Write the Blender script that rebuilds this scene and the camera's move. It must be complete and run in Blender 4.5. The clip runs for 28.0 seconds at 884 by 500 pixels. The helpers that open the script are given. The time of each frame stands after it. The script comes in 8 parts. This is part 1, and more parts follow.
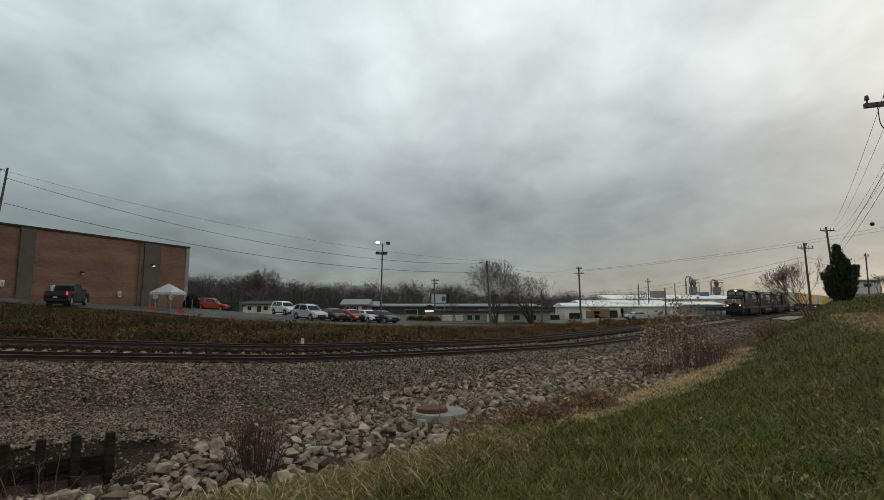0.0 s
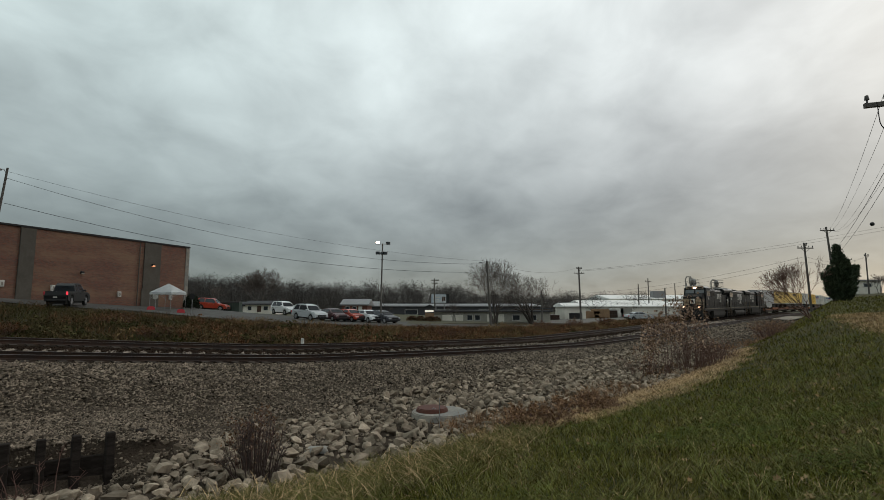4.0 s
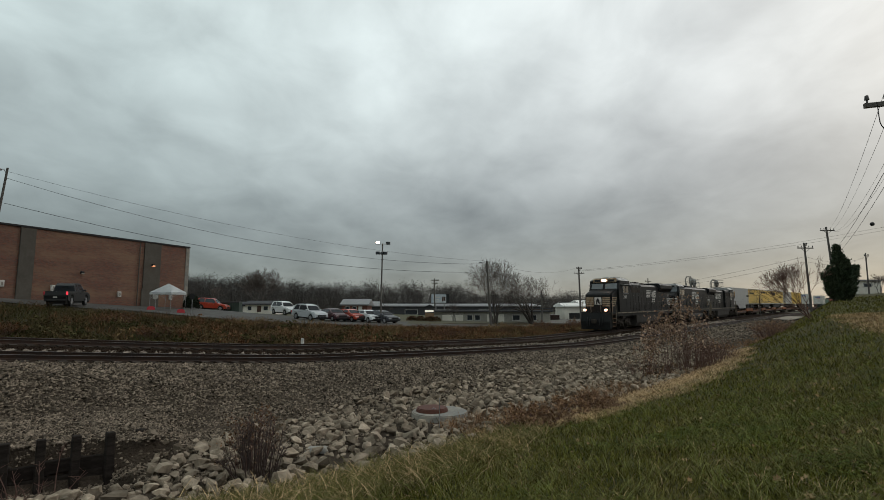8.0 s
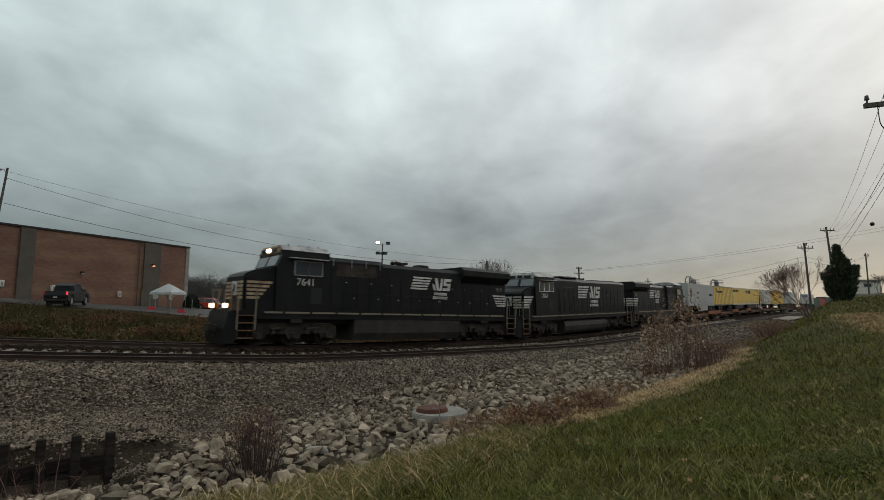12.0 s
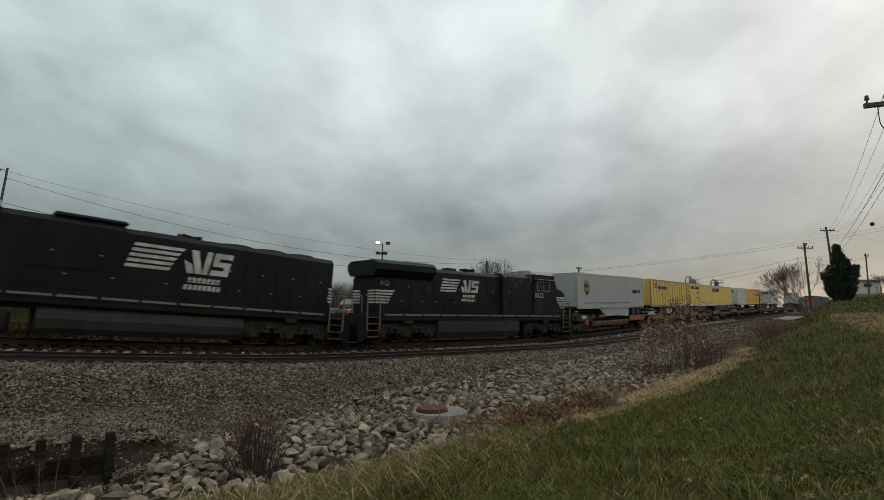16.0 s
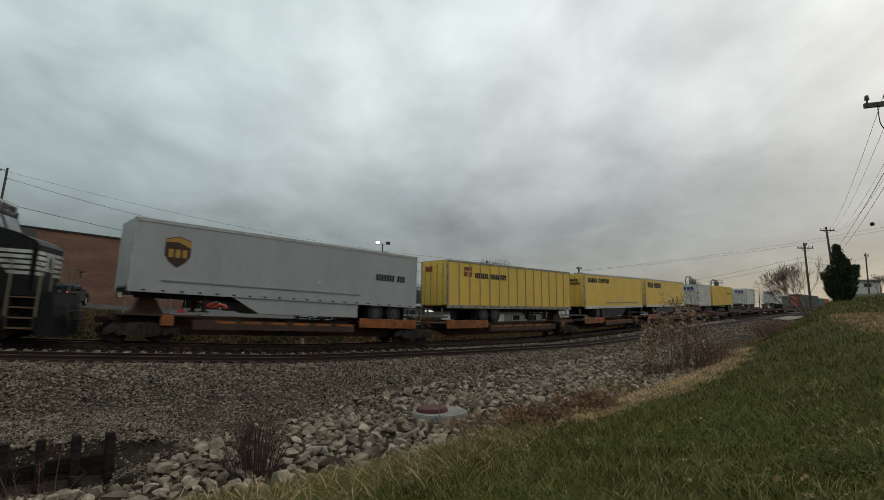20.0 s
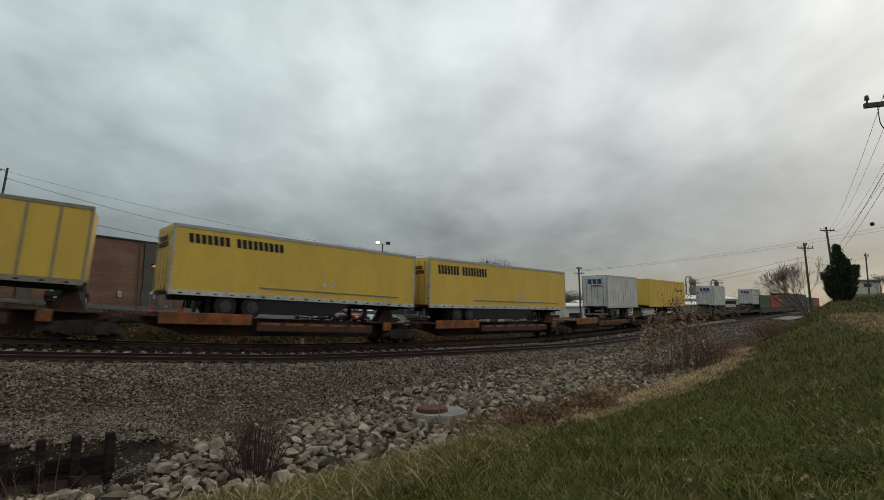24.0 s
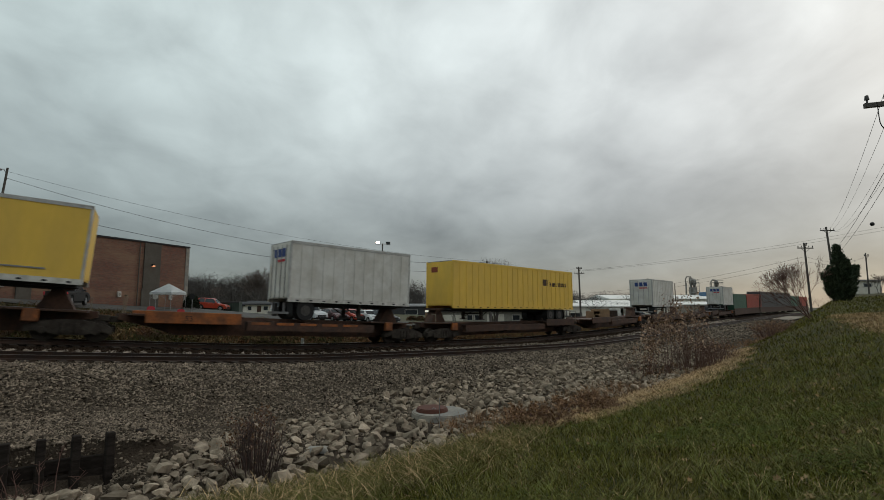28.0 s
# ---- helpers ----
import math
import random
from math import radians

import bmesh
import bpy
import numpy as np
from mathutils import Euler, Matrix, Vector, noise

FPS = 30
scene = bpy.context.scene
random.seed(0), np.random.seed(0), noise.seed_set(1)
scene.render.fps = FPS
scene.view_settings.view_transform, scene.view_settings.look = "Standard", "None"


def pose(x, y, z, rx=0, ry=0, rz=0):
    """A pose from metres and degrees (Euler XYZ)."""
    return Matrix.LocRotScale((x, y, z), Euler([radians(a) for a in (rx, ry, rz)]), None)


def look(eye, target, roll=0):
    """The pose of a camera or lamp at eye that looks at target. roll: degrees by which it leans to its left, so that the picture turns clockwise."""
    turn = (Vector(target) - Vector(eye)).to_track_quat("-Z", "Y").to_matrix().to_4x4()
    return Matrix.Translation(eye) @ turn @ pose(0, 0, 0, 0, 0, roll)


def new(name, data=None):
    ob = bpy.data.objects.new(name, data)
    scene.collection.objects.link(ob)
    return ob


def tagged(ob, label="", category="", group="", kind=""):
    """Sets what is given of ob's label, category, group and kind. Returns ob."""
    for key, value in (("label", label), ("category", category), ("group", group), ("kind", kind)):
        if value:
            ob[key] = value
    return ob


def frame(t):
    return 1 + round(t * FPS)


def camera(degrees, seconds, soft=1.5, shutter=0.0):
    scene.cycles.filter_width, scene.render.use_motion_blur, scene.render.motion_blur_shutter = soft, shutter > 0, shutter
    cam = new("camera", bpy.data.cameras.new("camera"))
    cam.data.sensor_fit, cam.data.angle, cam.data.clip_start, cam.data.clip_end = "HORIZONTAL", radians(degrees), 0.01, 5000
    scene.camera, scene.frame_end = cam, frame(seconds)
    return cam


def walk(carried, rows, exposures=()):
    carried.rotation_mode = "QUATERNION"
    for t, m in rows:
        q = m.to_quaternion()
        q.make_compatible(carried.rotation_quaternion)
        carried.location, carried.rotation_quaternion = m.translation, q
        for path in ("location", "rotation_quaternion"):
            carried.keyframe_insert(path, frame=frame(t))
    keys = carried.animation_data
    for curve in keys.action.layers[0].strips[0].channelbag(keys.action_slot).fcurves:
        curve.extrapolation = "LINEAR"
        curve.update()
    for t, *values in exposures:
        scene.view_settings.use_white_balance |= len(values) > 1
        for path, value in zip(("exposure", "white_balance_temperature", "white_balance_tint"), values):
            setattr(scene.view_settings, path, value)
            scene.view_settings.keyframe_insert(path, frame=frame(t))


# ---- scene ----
# A freight train rounds a bend on the far one of two tracks; the camera stands on a grassy bank.
cam = camera(82.12, 28.0, soft=0.45, shutter=0.35)
EYE = pose(0, 0, 1.987, 96.465, 0, 0)
walk(cam, [(0.0, EYE), (28.0, EYE)], exposures=[(0.0, 0.0), (12.0, -0.03), (28.0, -0.12)])

# ---- daylight: overcast dusk ----
SUN_EL, SUN_AZ = radians(24), radians(50)
world = bpy.data.worlds.new("world")
scene.world = world
world.use_nodes = True
wn = world.node_tree.nodes
sky = wn.new("ShaderNodeTexSky")
sky.sky_type = "NISHITA"
sky.sun_disc = False
sky.sun_elevation, sky.sun_rotation = SUN_EL, SUN_AZ
world.node_tree.links.new(sky.outputs[0], wn["Background"].inputs[0])
wn["Background"].inputs[1].default_value = 0.08
sun = new("sun", bpy.data.lights.new("sun", "SUN"))
sun.data.energy, sun.data.angle, sun.data.color = 3.0, radians(25), (1.0, 0.95, 0.88)
sun.matrix_world = look((math.sin(SUN_AZ) * 50, math.cos(SUN_AZ) * 50, 50 * math.tan(SUN_EL)), (0, 0, 0))


# ---- small builders ----
def empty(name, m=None):
    ob = new(name)
    ob.empty_display_size = 0.2
    if m is not None:
        ob.matrix_world = m
    return ob


def put(bm, name):
    me = bpy.data.meshes.new(name)
    bm.to_mesh(me)
    bm.free()
    return me


def part(name, bm, material, parent, label="", m=None, smooth=False):
    me = bm if isinstance(bm, bpy.types.Mesh) else put(bm, name)
    if not me.materials:
        me.materials.append(material)
    if smooth:
        for p in me.polygons:
            p.use_smooth = True
    ob = new(name, me)
    ob.parent = parent
    if m is not None:
        ob.matrix_basis = m
    if label:
        tagged(ob, label)
    return ob


def thing(name, bm, material, label, category, m=None, group="", kind="", smooth=False):
    ob = part(name, bm, material, None, "", m, smooth)
    return tagged(ob, label, category, group, kind)


def box(bm, x0, x1, y0, y1, z0, z1, bev=0.0):
    r = bmesh.ops.create_cube(bm, size=1.0, matrix=Matrix.Translation(((x0 + x1) / 2, (y0 + y1) / 2, (z0 + z1) / 2)) @ Matrix.Diagonal((abs(x1 - x0), abs(y1 - y0), abs(z1 - z0), 1)))
    if bev:
        vs = set(r["verts"])
        es = [e for e in bm.edges if e.verts[0] in vs and e.verts[1] in vs]
        bmesh.ops.bevel(bm, geom=es, offset=bev, segments=1, affect="EDGES")
    return bm


def boxes(*rows, bev=0.0):
    bm = bmesh.new()
    for r in rows:
        box(bm, *r, bev=bev)
    return bm


def rod(bm, a, b, r0, r1=None, seg=8, cap=True):
    a, b = Vector(a), Vector(b)
    d = b - a
    if d.length < 1e-6:
        return bm
    m = Matrix.Translation((a + b) / 2) @ d.to_track_quat("Z", "Y").to_matrix().to_4x4()
    bmesh.ops.create_cone(bm, cap_ends=cap, segments=seg, radius1=r0, radius2=r0 if r1 is None else r1, depth=d.length, matrix=m)
    return bm


def rods(*rows, r=0.03, seg=6):
    bm = bmesh.new()
    for row in rows:
        for a, b in zip(row[:-1], row[1:]):
            rod(bm, a, b, r, seg=seg)
    return bm


def prism(bm, pts, y0, y1, axis="y"):
    """A closed outline of (u, v), drawn out between two values of the third axis."""
    def place(u, v, w):
        return {"y": (u, w, v), "x": (w, u, v), "z": (u, v, w)}[axis]
    a = [bm.verts.new(place(u, v, y0)) for u, v in pts]
    b = [bm.verts.new(place(u, v, y1)) for u, v in pts]
    n = len(pts)
    for i in range(n):
        bm.faces.new((a[i], a[(i + 1) % n], b[(i + 1) % n], b[i]))
    bm.faces.new(a[::-1])
    bm.faces.new(b)
    bmesh.ops.recalc_face_normals(bm, faces=bm.faces[:])
    return bm


def raw(name, verts, faces, material, smooth=False):
    me = bpy.data.meshes.new(name)
    me.from_pydata(verts, [], faces)
    me.materials.append(material)
    me.polygons.foreach_set("use_smooth", [smooth] * len(me.polygons))
    me.update()
    return me


# ---- materials ----
def material(name, base, rough=0.8, metal=0.0, vary=0.25, fine=30.0, coarse=1.2, bump=0.2, bump_dist=0.01, second=None, cut=0.5,
             per_object=0.0, per_island=0.0, spec=0.35, emit=None, stretch=(1, 1, 1), wide=0.25):
    """Paint, earth, wood or stone: a base colour that varies at a fine and a coarse scale, a second colour in patches, and fine relief."""
    mat = bpy.data.materials.new(name)
    mat.use_nodes = True
    nt = mat.node_tree
    nd, lk = nt.nodes, nt.links
    bsdf = nd["Principled BSDF"]
    tc, mp = nd.new("ShaderNodeTexCoord"), nd.new("ShaderNodeMapping")
    mp.inputs["Scale"].default_value = stretch
    lk.new(tc.outputs["Object"], mp.inputs["Vector"])

    def noise_tex(scale, detail):
        n = nd.new("ShaderNodeTexNoise")
        n.inputs["Scale"].default_value, n.inputs["Detail"].default_value = scale, detail
        lk.new(mp.outputs[0], n.inputs["Vector"])
        return n

    a, b = noise_tex(fine, 4.0), noise_tex(coarse, 5.0)
    tone = nd.new("ShaderNodeMath")
    tone.operation = "MULTIPLY_ADD"
    tone.inputs[1].default_value, tone.inputs[2].default_value = vary * 2.4, 1 - vary * 1.2
    lk.new(a.outputs[0], tone.inputs[0])
    tone2 = nd.new("ShaderNodeMath")
    tone2.operation = "MULTIPLY_ADD"
    tone2.inputs[1].default_value, tone2.inputs[2].default_value = vary * 2.0, 1 - vary
    lk.new(b.outputs[0], tone2.inputs[0])
    mul = nd.new("ShaderNodeMath")
    mul.operation = "MULTIPLY"
    lk.new(tone.outputs[0], mul.inputs[0])
    lk.new(tone2.outputs[0], mul.inputs[1])
    last = mul.outputs[0]
    for amount, node, out in ((per_object, "ShaderNodeObjectInfo", "Random"), (per_island, "ShaderNodeNewGeometry", "Random Per Island")):
        if amount:
            info, am, mm = nd.new(node), nd.new("ShaderNodeMath"), nd.new("ShaderNodeMath")
            am.operation = "MULTIPLY_ADD"
            am.inputs[1].default_value, am.inputs[2].default_value = amount * 2, 1 - amount
            lk.new(info.outputs[out], am.inputs[0])
            mm.operation = "MULTIPLY"
            lk.new(last, mm.inputs[0])
            lk.new(am.outputs[0], mm.inputs[1])
            last = mm.outputs[0]
    col = nd.new("ShaderNodeMix")
    col.data_type = "RGBA"
    col.inputs[6].default_value = (*base, 1)
    col.inputs[7].default_value = (*(second or base), 1)
    ramp = nd.new("ShaderNodeMapRange")
    ramp.inputs[1].default_value, ramp.inputs[2].default_value = cut - wide / 2, cut + wide / 2
    c = noise_tex(coarse * 2.3, 6.0)
    lk.new(c.outputs[0], ramp.inputs[0])
    lk.new(ramp.outputs[0], col.inputs[0])
    out = nd.new("ShaderNodeVectorMath")
    out.operation = "SCALE"
    lk.new(col.outputs[2], out.inputs[0])
    lk.new(last, out.inputs["Scale"])
    lk.new(out.outputs[0], bsdf.inputs["Base Color"])
    bsdf.inputs["Roughness"].default_value = rough
    bsdf.inputs["Metallic"].default_value = metal
    bsdf.inputs["Specular IOR Level"].default_value = spec
    if bump:
        bp = nd.new("ShaderNodeBump")
        bp.inputs["Strength"].default_value, bp.inputs["Distance"].default_value = bump, bump_dist
        lk.new(a.outputs[0], bp.inputs["Height"])
        lk.new(bp.outputs[0], bsdf.inputs["Normal"])
    if emit:
        bsdf.inputs["Emission Color"].default_value = (*emit[0], 1)
        bsdf.inputs["Emission Strength"].default_value = emit[1]
    return mat


def glass(name, tint=(0.03, 0.035, 0.04), rough=0.05):
    mat = bpy.data.materials.new(name)
    mat.use_nodes = True
    b = mat.node_tree.nodes["Principled BSDF"]
    b.inputs["Base Color"].default_value = (*tint, 1)
    b.inputs["Roughness"].default_value = rough
    b.inputs["Specular IOR Level"].default_value = 0.35
    return mat


M = {}
M["gravel"] = material("gravel", (0.052, 0.041, 0.031), 0.97, vary=0.55, fine=26, coarse=0.5, bump=1.0, bump_dist=0.05, second=(0.07, 0.054, 0.041), spec=0.03)
M["gravel_old"] = material("gravel_old", (0.036, 0.024, 0.017), 0.97, vary=0.5, fine=24, coarse=0.6, bump=1.0, bump_dist=0.05, second=(0.026, 0.018, 0.013), spec=0.02)
M["stone"] = material("stone", (0.32, 0.26, 0.195), 0.92, vary=0.3, fine=14, coarse=1.5, bump=0.5, bump_dist=0.03, second=(0.175, 0.138, 0.1), per_object=0.38, per_island=0.38, spec=0.1)
M["pebble"] = material("pebble", (0.168, 0.134, 0.102), 0.95, vary=0.25, fine=20, coarse=0.6, bump=0.3, second=(0.115, 0.092, 0.069), per_island=0.85, spec=0.08)
M["lawn"] = material("lawn", (0.034, 0.036, 0.01), 0.95, vary=0.5, fine=18, coarse=0.3, bump=1.0, bump_dist=0.05, second=(0.06, 0.05, 0.02), spec=0.1)
M["weeds"] = material("weeds", (0.03, 0.026, 0.014), 0.95, vary=0.5, fine=6, coarse=0.3, bump=1.0, bump_dist=0.1, second=(0.048, 0.032, 0.018), spec=0.1)
M["field"] = material("field", (0.075, 0.075, 0.045), 0.95, vary=0.3, fine=2, coarse=0.04, bump=0.3, second=(0.1, 0.09, 0.06), spec=0.1)
M["asphalt"] = material("asphalt", (0.075, 0.072, 0.068), 0.9, vary=0.2, fine=30, coarse=0.3, bump=0.3, second=(0.1, 0.096, 0.09), spec=0.1)
M["rust"] = material("rust", (0.046, 0.024, 0.015), 0.8, 0.2, vary=0.35, fine=20, coarse=1.0, second=(0.035, 0.024, 0.02), per_object=0.1)
M["railhead"] = material("railhead", (0.1, 0.085, 0.075), 0.5, 0.4, vary=0.2, fine=10, coarse=0.5)
M["pale_stone"] = material("pale_stone", (0.23, 0.19, 0.155), 0.95, vary=0.2, fine=20, coarse=0.8, bump=0.2, per_island=0.5, spec=0.08)
M["tie"] = material("tie", (0.04, 0.028, 0.02), 0.9, vary=0.4, fine=20, coarse=1.5, bump=0.6, second=(0.06, 0.05, 0.042), per_object=0.35, stretch=(1, 4, 1), spec=0.08)
M["loco"] = material("loco", (0.0085, 0.009, 0.0092), 0.5, vary=0.3, fine=8, coarse=0.5, bump=0.04, second=(0.014, 0.014, 0.0135), spec=0.16, stretch=(1, 1, 0.5))
M["grime"] = material("grime", (0.05, 0.042, 0.034), 0.85, vary=0.45, fine=12, coarse=1.0, bump=0.3, second=(0.028, 0.022, 0.018), spec=0.15)
M["tank"] = material("tank", (0.045, 0.041, 0.037), 0.7, vary=0.3, fine=12, coarse=0.7, bump=0.1, second=(0.034, 0.03, 0.026), spec=0.15)
M["white_paint"] = material("white_paint", (0.6, 0.59, 0.55), 0.6, vary=0.15, fine=20, coarse=1.2, bump=0.03, second=(0.42, 0.4, 0.36))
M["dirty_white"] = material("dirty_white", (0.42, 0.34, 0.23), 0.7, vary=0.25, fine=12, coarse=1.5, bump=0.05, second=(0.22, 0.13, 0.07))
M["roof_grey"] = material("roof_grey", (0.4, 0.39, 0.37), 0.6, vary=0.2, fine=8, coarse=0.8, bump=0.05, second=(0.22, 0.22, 0.22))
M["steel"] = material("steel", (0.25, 0.25, 0.25), 0.5, 0.6, vary=0.2, fine=10, coarse=1.0)
M["alu"] = material("alu", (0.46, 0.46, 0.44), 0.5, 0.15, vary=0.15, fine=10, coarse=1.0, bump=0.03, second=(0.36, 0.35, 0.33))
M["dull_green"] = material("dull_green", (0.03, 0.045, 0.036), 0.7, vary=0.2, fine=6, coarse=0.8, bump=0.05)
M["house_brick"] = material("house_brick", (0.17, 0.068, 0.044), 0.9, vary=0.25, fine=10, coarse=0.6, bump=0.1, second=(0.12, 0.05, 0.036))
M["rail_tan"] = material("rail_tan", (0.2, 0.168, 0.12), 0.6, vary=0.2, fine=10, coarse=1.0)
M["glass"] = glass("glass")
# windscreen glass: the reflected sky is put into its pale base colour
M["cab_glass"] = glass("cab_glass", (0.2, 0.215, 0.22), 0.08)
M["lamp"] = material("lamp", (0.9, 0.85, 0.75), 0.3, vary=0.02, bump=0, emit=((1.0, 0.72, 0.55), 9.0))
M["lamp_red"] = material("lamp_red", (0.8, 0.4, 0.25), 0.3, vary=0.02, bump=0, emit=((1.0, 0.55, 0.36), 5.0))
M["wall_glow"] = material("wall_glow", (0.8, 0.4, 0.25), 0.3, vary=0.02, bump=0, emit=((1.0, 0.42, 0.18), 1.2))
M["sign_glow"] = material("sign_glow", (0.8, 0.78, 0.7), 0.4, vary=0.02, bump=0, emit=((1.0, 0.9, 0.75), 0.5))
M["tail_red"] = material("tail_red", (0.6, 0.02, 0.03), 0.3, vary=0.02, bump=0, emit=((1.0, 0.05, 0.08), 0.9))
M["trailer_grey"] = material("trailer_grey", (0.38, 0.385, 0.375), 0.5, vary=0.08, fine=4, coarse=0.35, bump=0.02, second=(0.34, 0.345, 0.335), stretch=(1, 1, 0.4))
M["trailer_yellow"] = material("trailer_yellow", (0.74, 0.48, 0.075), 0.5, vary=0.08, fine=4, coarse=0.4, bump=0.02, second=(0.66, 0.43, 0.08), stretch=(1, 1, 0.4))
M["trailer_white"] = material("trailer_white", (0.62, 0.61, 0.57), 0.5, vary=0.1, fine=5, coarse=0.5, bump=0.02, second=(0.52, 0.5, 0.45))
M["green_box"] = material("green_box", (0.035, 0.1, 0.065), 0.6, vary=0.2, fine=5, coarse=0.5)
M["red_box"] = material("red_box", (0.3, 0.05, 0.03), 0.6, vary=0.2, fine=5, coarse=0.5)
M["dark_box"] = material("dark_box", (0.05, 0.05, 0.052), 0.6, vary=0.2, fine=5, coarse=0.5)
M["spine_orange"] = material("spine_orange", (0.32, 0.1, 0.025), 0.75, vary=0.35, fine=9, coarse=0.9, bump=0.1, second=(0.16, 0.06, 0.025))
M["spine_brown"] = material("spine_brown", (0.05, 0.03, 0.022), 0.8, vary=0.35, fine=9, coarse=0.9, bump=0.1, second=(0.08, 0.04, 0.025))
M["tyre"] = material("tyre", (0.02, 0.02, 0.02), 0.9, vary=0.2, fine=10, coarse=1)
M["black"] = material("black", (0.015, 0.015, 0.015), 0.7, vary=0.2, fine=10, coarse=1)
M["brown_mark"] = material("brown_mark", (0.055, 0.026, 0.014), 0.6, vary=0.1)
M["gold_mark"] = material("gold_mark", (0.42, 0.24, 0.05), 0.6, vary=0.1)
M["blue_mark"] = material("blue_mark", (0.03, 0.06, 0.2), 0.6, vary=0.1)
M["red_mark"] = material("red_mark", (0.45, 0.04, 0.05), 0.6, vary=0.1)
M["concrete"] = material("concrete", (0.27, 0.245, 0.205), 0.9, vary=0.25, fine=12, coarse=0.8, bump=0.3, second=(0.17, 0.165, 0.15))
M["bark"] = material("bark", (0.075, 0.062, 0.053), 0.95, vary=0.35, fine=12, coarse=1.0, bump=0.6, per_object=0.15)
M["twig"] = material("twig", (0.09, 0.07, 0.06), 0.95, vary=0.3, fine=8, coarse=0.6, bump=0)
M["timber"] = material("timber", (0.02, 0.016, 0.014), 0.9, vary=0.4, fine=14, coarse=1.0, bump=0.6, second=(0.034, 0.028, 0.024), stretch=(1, 1, 4), spec=0.05)
M["pole_wood"] = material("pole_wood", (0.1, 0.09, 0.08), 0.9, vary=0.3, fine=14, coarse=0.6, bump=0.4, stretch=(4, 4, 0.5))
# ---- cloud cover: a broad dome far overhead, drifting slowly ----
DRIFT = (-3.2, 2.0, 5.5)


def cloud_material():
    mat = bpy.data.materials.new("cloud")
    mat.use_nodes = True
    nt = mat.node_tree
    nd, lk = nt.nodes, nt.links
    nd.clear()
    out, emi, tra, mix = nd.new("ShaderNodeOutputMaterial"), nd.new("ShaderNodeEmission"), nd.new("ShaderNodeBsdfTransparent"), nd.new("ShaderNodeMixShader")
    tc, nrm, sep = nd.new("ShaderNodeTexCoord"), nd.new("ShaderNodeVectorMath"), nd.new("ShaderNodeSeparateXYZ")
    nrm.operation = "NORMALIZE"
    lk.new(tc.outputs["Object"], nrm.inputs[0])
    lk.new(nrm.outputs[0], sep.inputs[0])

    def m2(op, a, b, c=None):
        n = nd.new("ShaderNodeMath")
        n.operation = op
        for i, v in enumerate((a, b, c)):
            if v is None:
                continue
            if isinstance(v, (int, float)):
                n.inputs[i].default_value = v
            else:
                lk.new(v, n.inputs[i])
        return n.outputs[0]

    h = m2("ADD", m2("MAXIMUM", sep.outputs[2], 0.0), 0.3)
    com = nd.new("ShaderNodeCombineXYZ")
    lk.new(m2("DIVIDE", sep.outputs[0], h), com.inputs[0])
    lk.new(m2("DIVIDE", sep.outputs[1], h), com.inputs[1])

    def nz(scale, detail, rough, w=(0, 0, 0), dist=0.0):
        mp, n = nd.new("ShaderNodeMapping"), nd.new("ShaderNodeTexNoise")
        mp.inputs["Location"].default_value = w
        mp.inputs["Rotation"].default_value = (0, 0, radians(-14))
        mp.inputs["Scale"].default_value = (1.0, 0.85, 1)
        lk.new(com.outputs[0], mp.inputs["Vector"])
        lk.new(mp.outputs[0], n.inputs["Vector"])
        n.inputs["Scale"].default_value, n.inputs["Detail"].default_value, n.inputs["Roughness"].default_value = scale, detail, rough
        n.inputs["Distortion"].default_value = dist
        return n.outputs[0]

    soft, fine = nz(1.75, 3, 0.45, (3.1, 1.7, 0), 0.2), nz(4.6, 5, 0.52, (0.4, 7.2, 0), 0.3)
    v = m2("ADD", m2("MULTIPLY", soft, 0.65), m2("MULTIPLY", fine, 0.5))
    # brighter aloft, a dull band low down
    up = nd.new("ShaderNodeMapRange")
    up.interpolation_type = "SMOOTHSTEP"
    up.inputs[1].default_value, up.inputs[2].default_value, up.inputs[3].default_value, up.inputs[4].default_value = 0.06, 0.56, 0.262, 0.92
    lk.new(sep.outputs[2], up.inputs[0])
    lum = m2("MULTIPLY", up.outputs[0], m2("MULTIPLY_ADD", v, 1.45, 0.16))
    # a pale opening over the sun's side near the skyline
    low = nd.new("ShaderNodeMapRange")
    low.inputs[1].default_value, low.inputs[2].default_value, low.inputs[3].default_value, low.inputs[4].default_value = 0.1, 0.015, 0.0, 1.0
    lk.new(sep.outputs[2], low.inputs[0])
    side = nd.new("ShaderNodeMapRange")
    side.inputs[1].default_value, side.inputs[2].default_value = 0.1, 0.6
    lk.new(sep.outputs[0], side.inputs[0])
    lum = m2("ADD", lum, m2("MULTIPLY", m2("MULTIPLY", low.outputs[0], side.outputs[0]), m2("MULTIPLY", fine, 0.07)))
    tint = nd.new("ShaderNodeMix")
    tint.data_type = "RGBA"
    tint.inputs[6].default_value, tint.inputs[7].default_value = (0.86, 1.0, 0.99, 1), (0.965, 1.0, 0.98, 1)
    sd = nd.new("ShaderNodeMapRange")
    sd.inputs[1].default_value, sd.inputs[2].default_value = -0.5, 0.5
    lk.new(sep.outputs[0], sd.inputs[0])
    lk.new(sd.outputs[0], tint.inputs[0])
    lk.new(tint.outputs[2], emi.inputs[0])
    lk.new(lum, emi.inputs[1])
    mix.inputs[0].default_value = 0.85
    lk.new(tra.outputs[0], mix.inputs[1])
    lk.new(emi.outputs[0], mix.inputs[2])
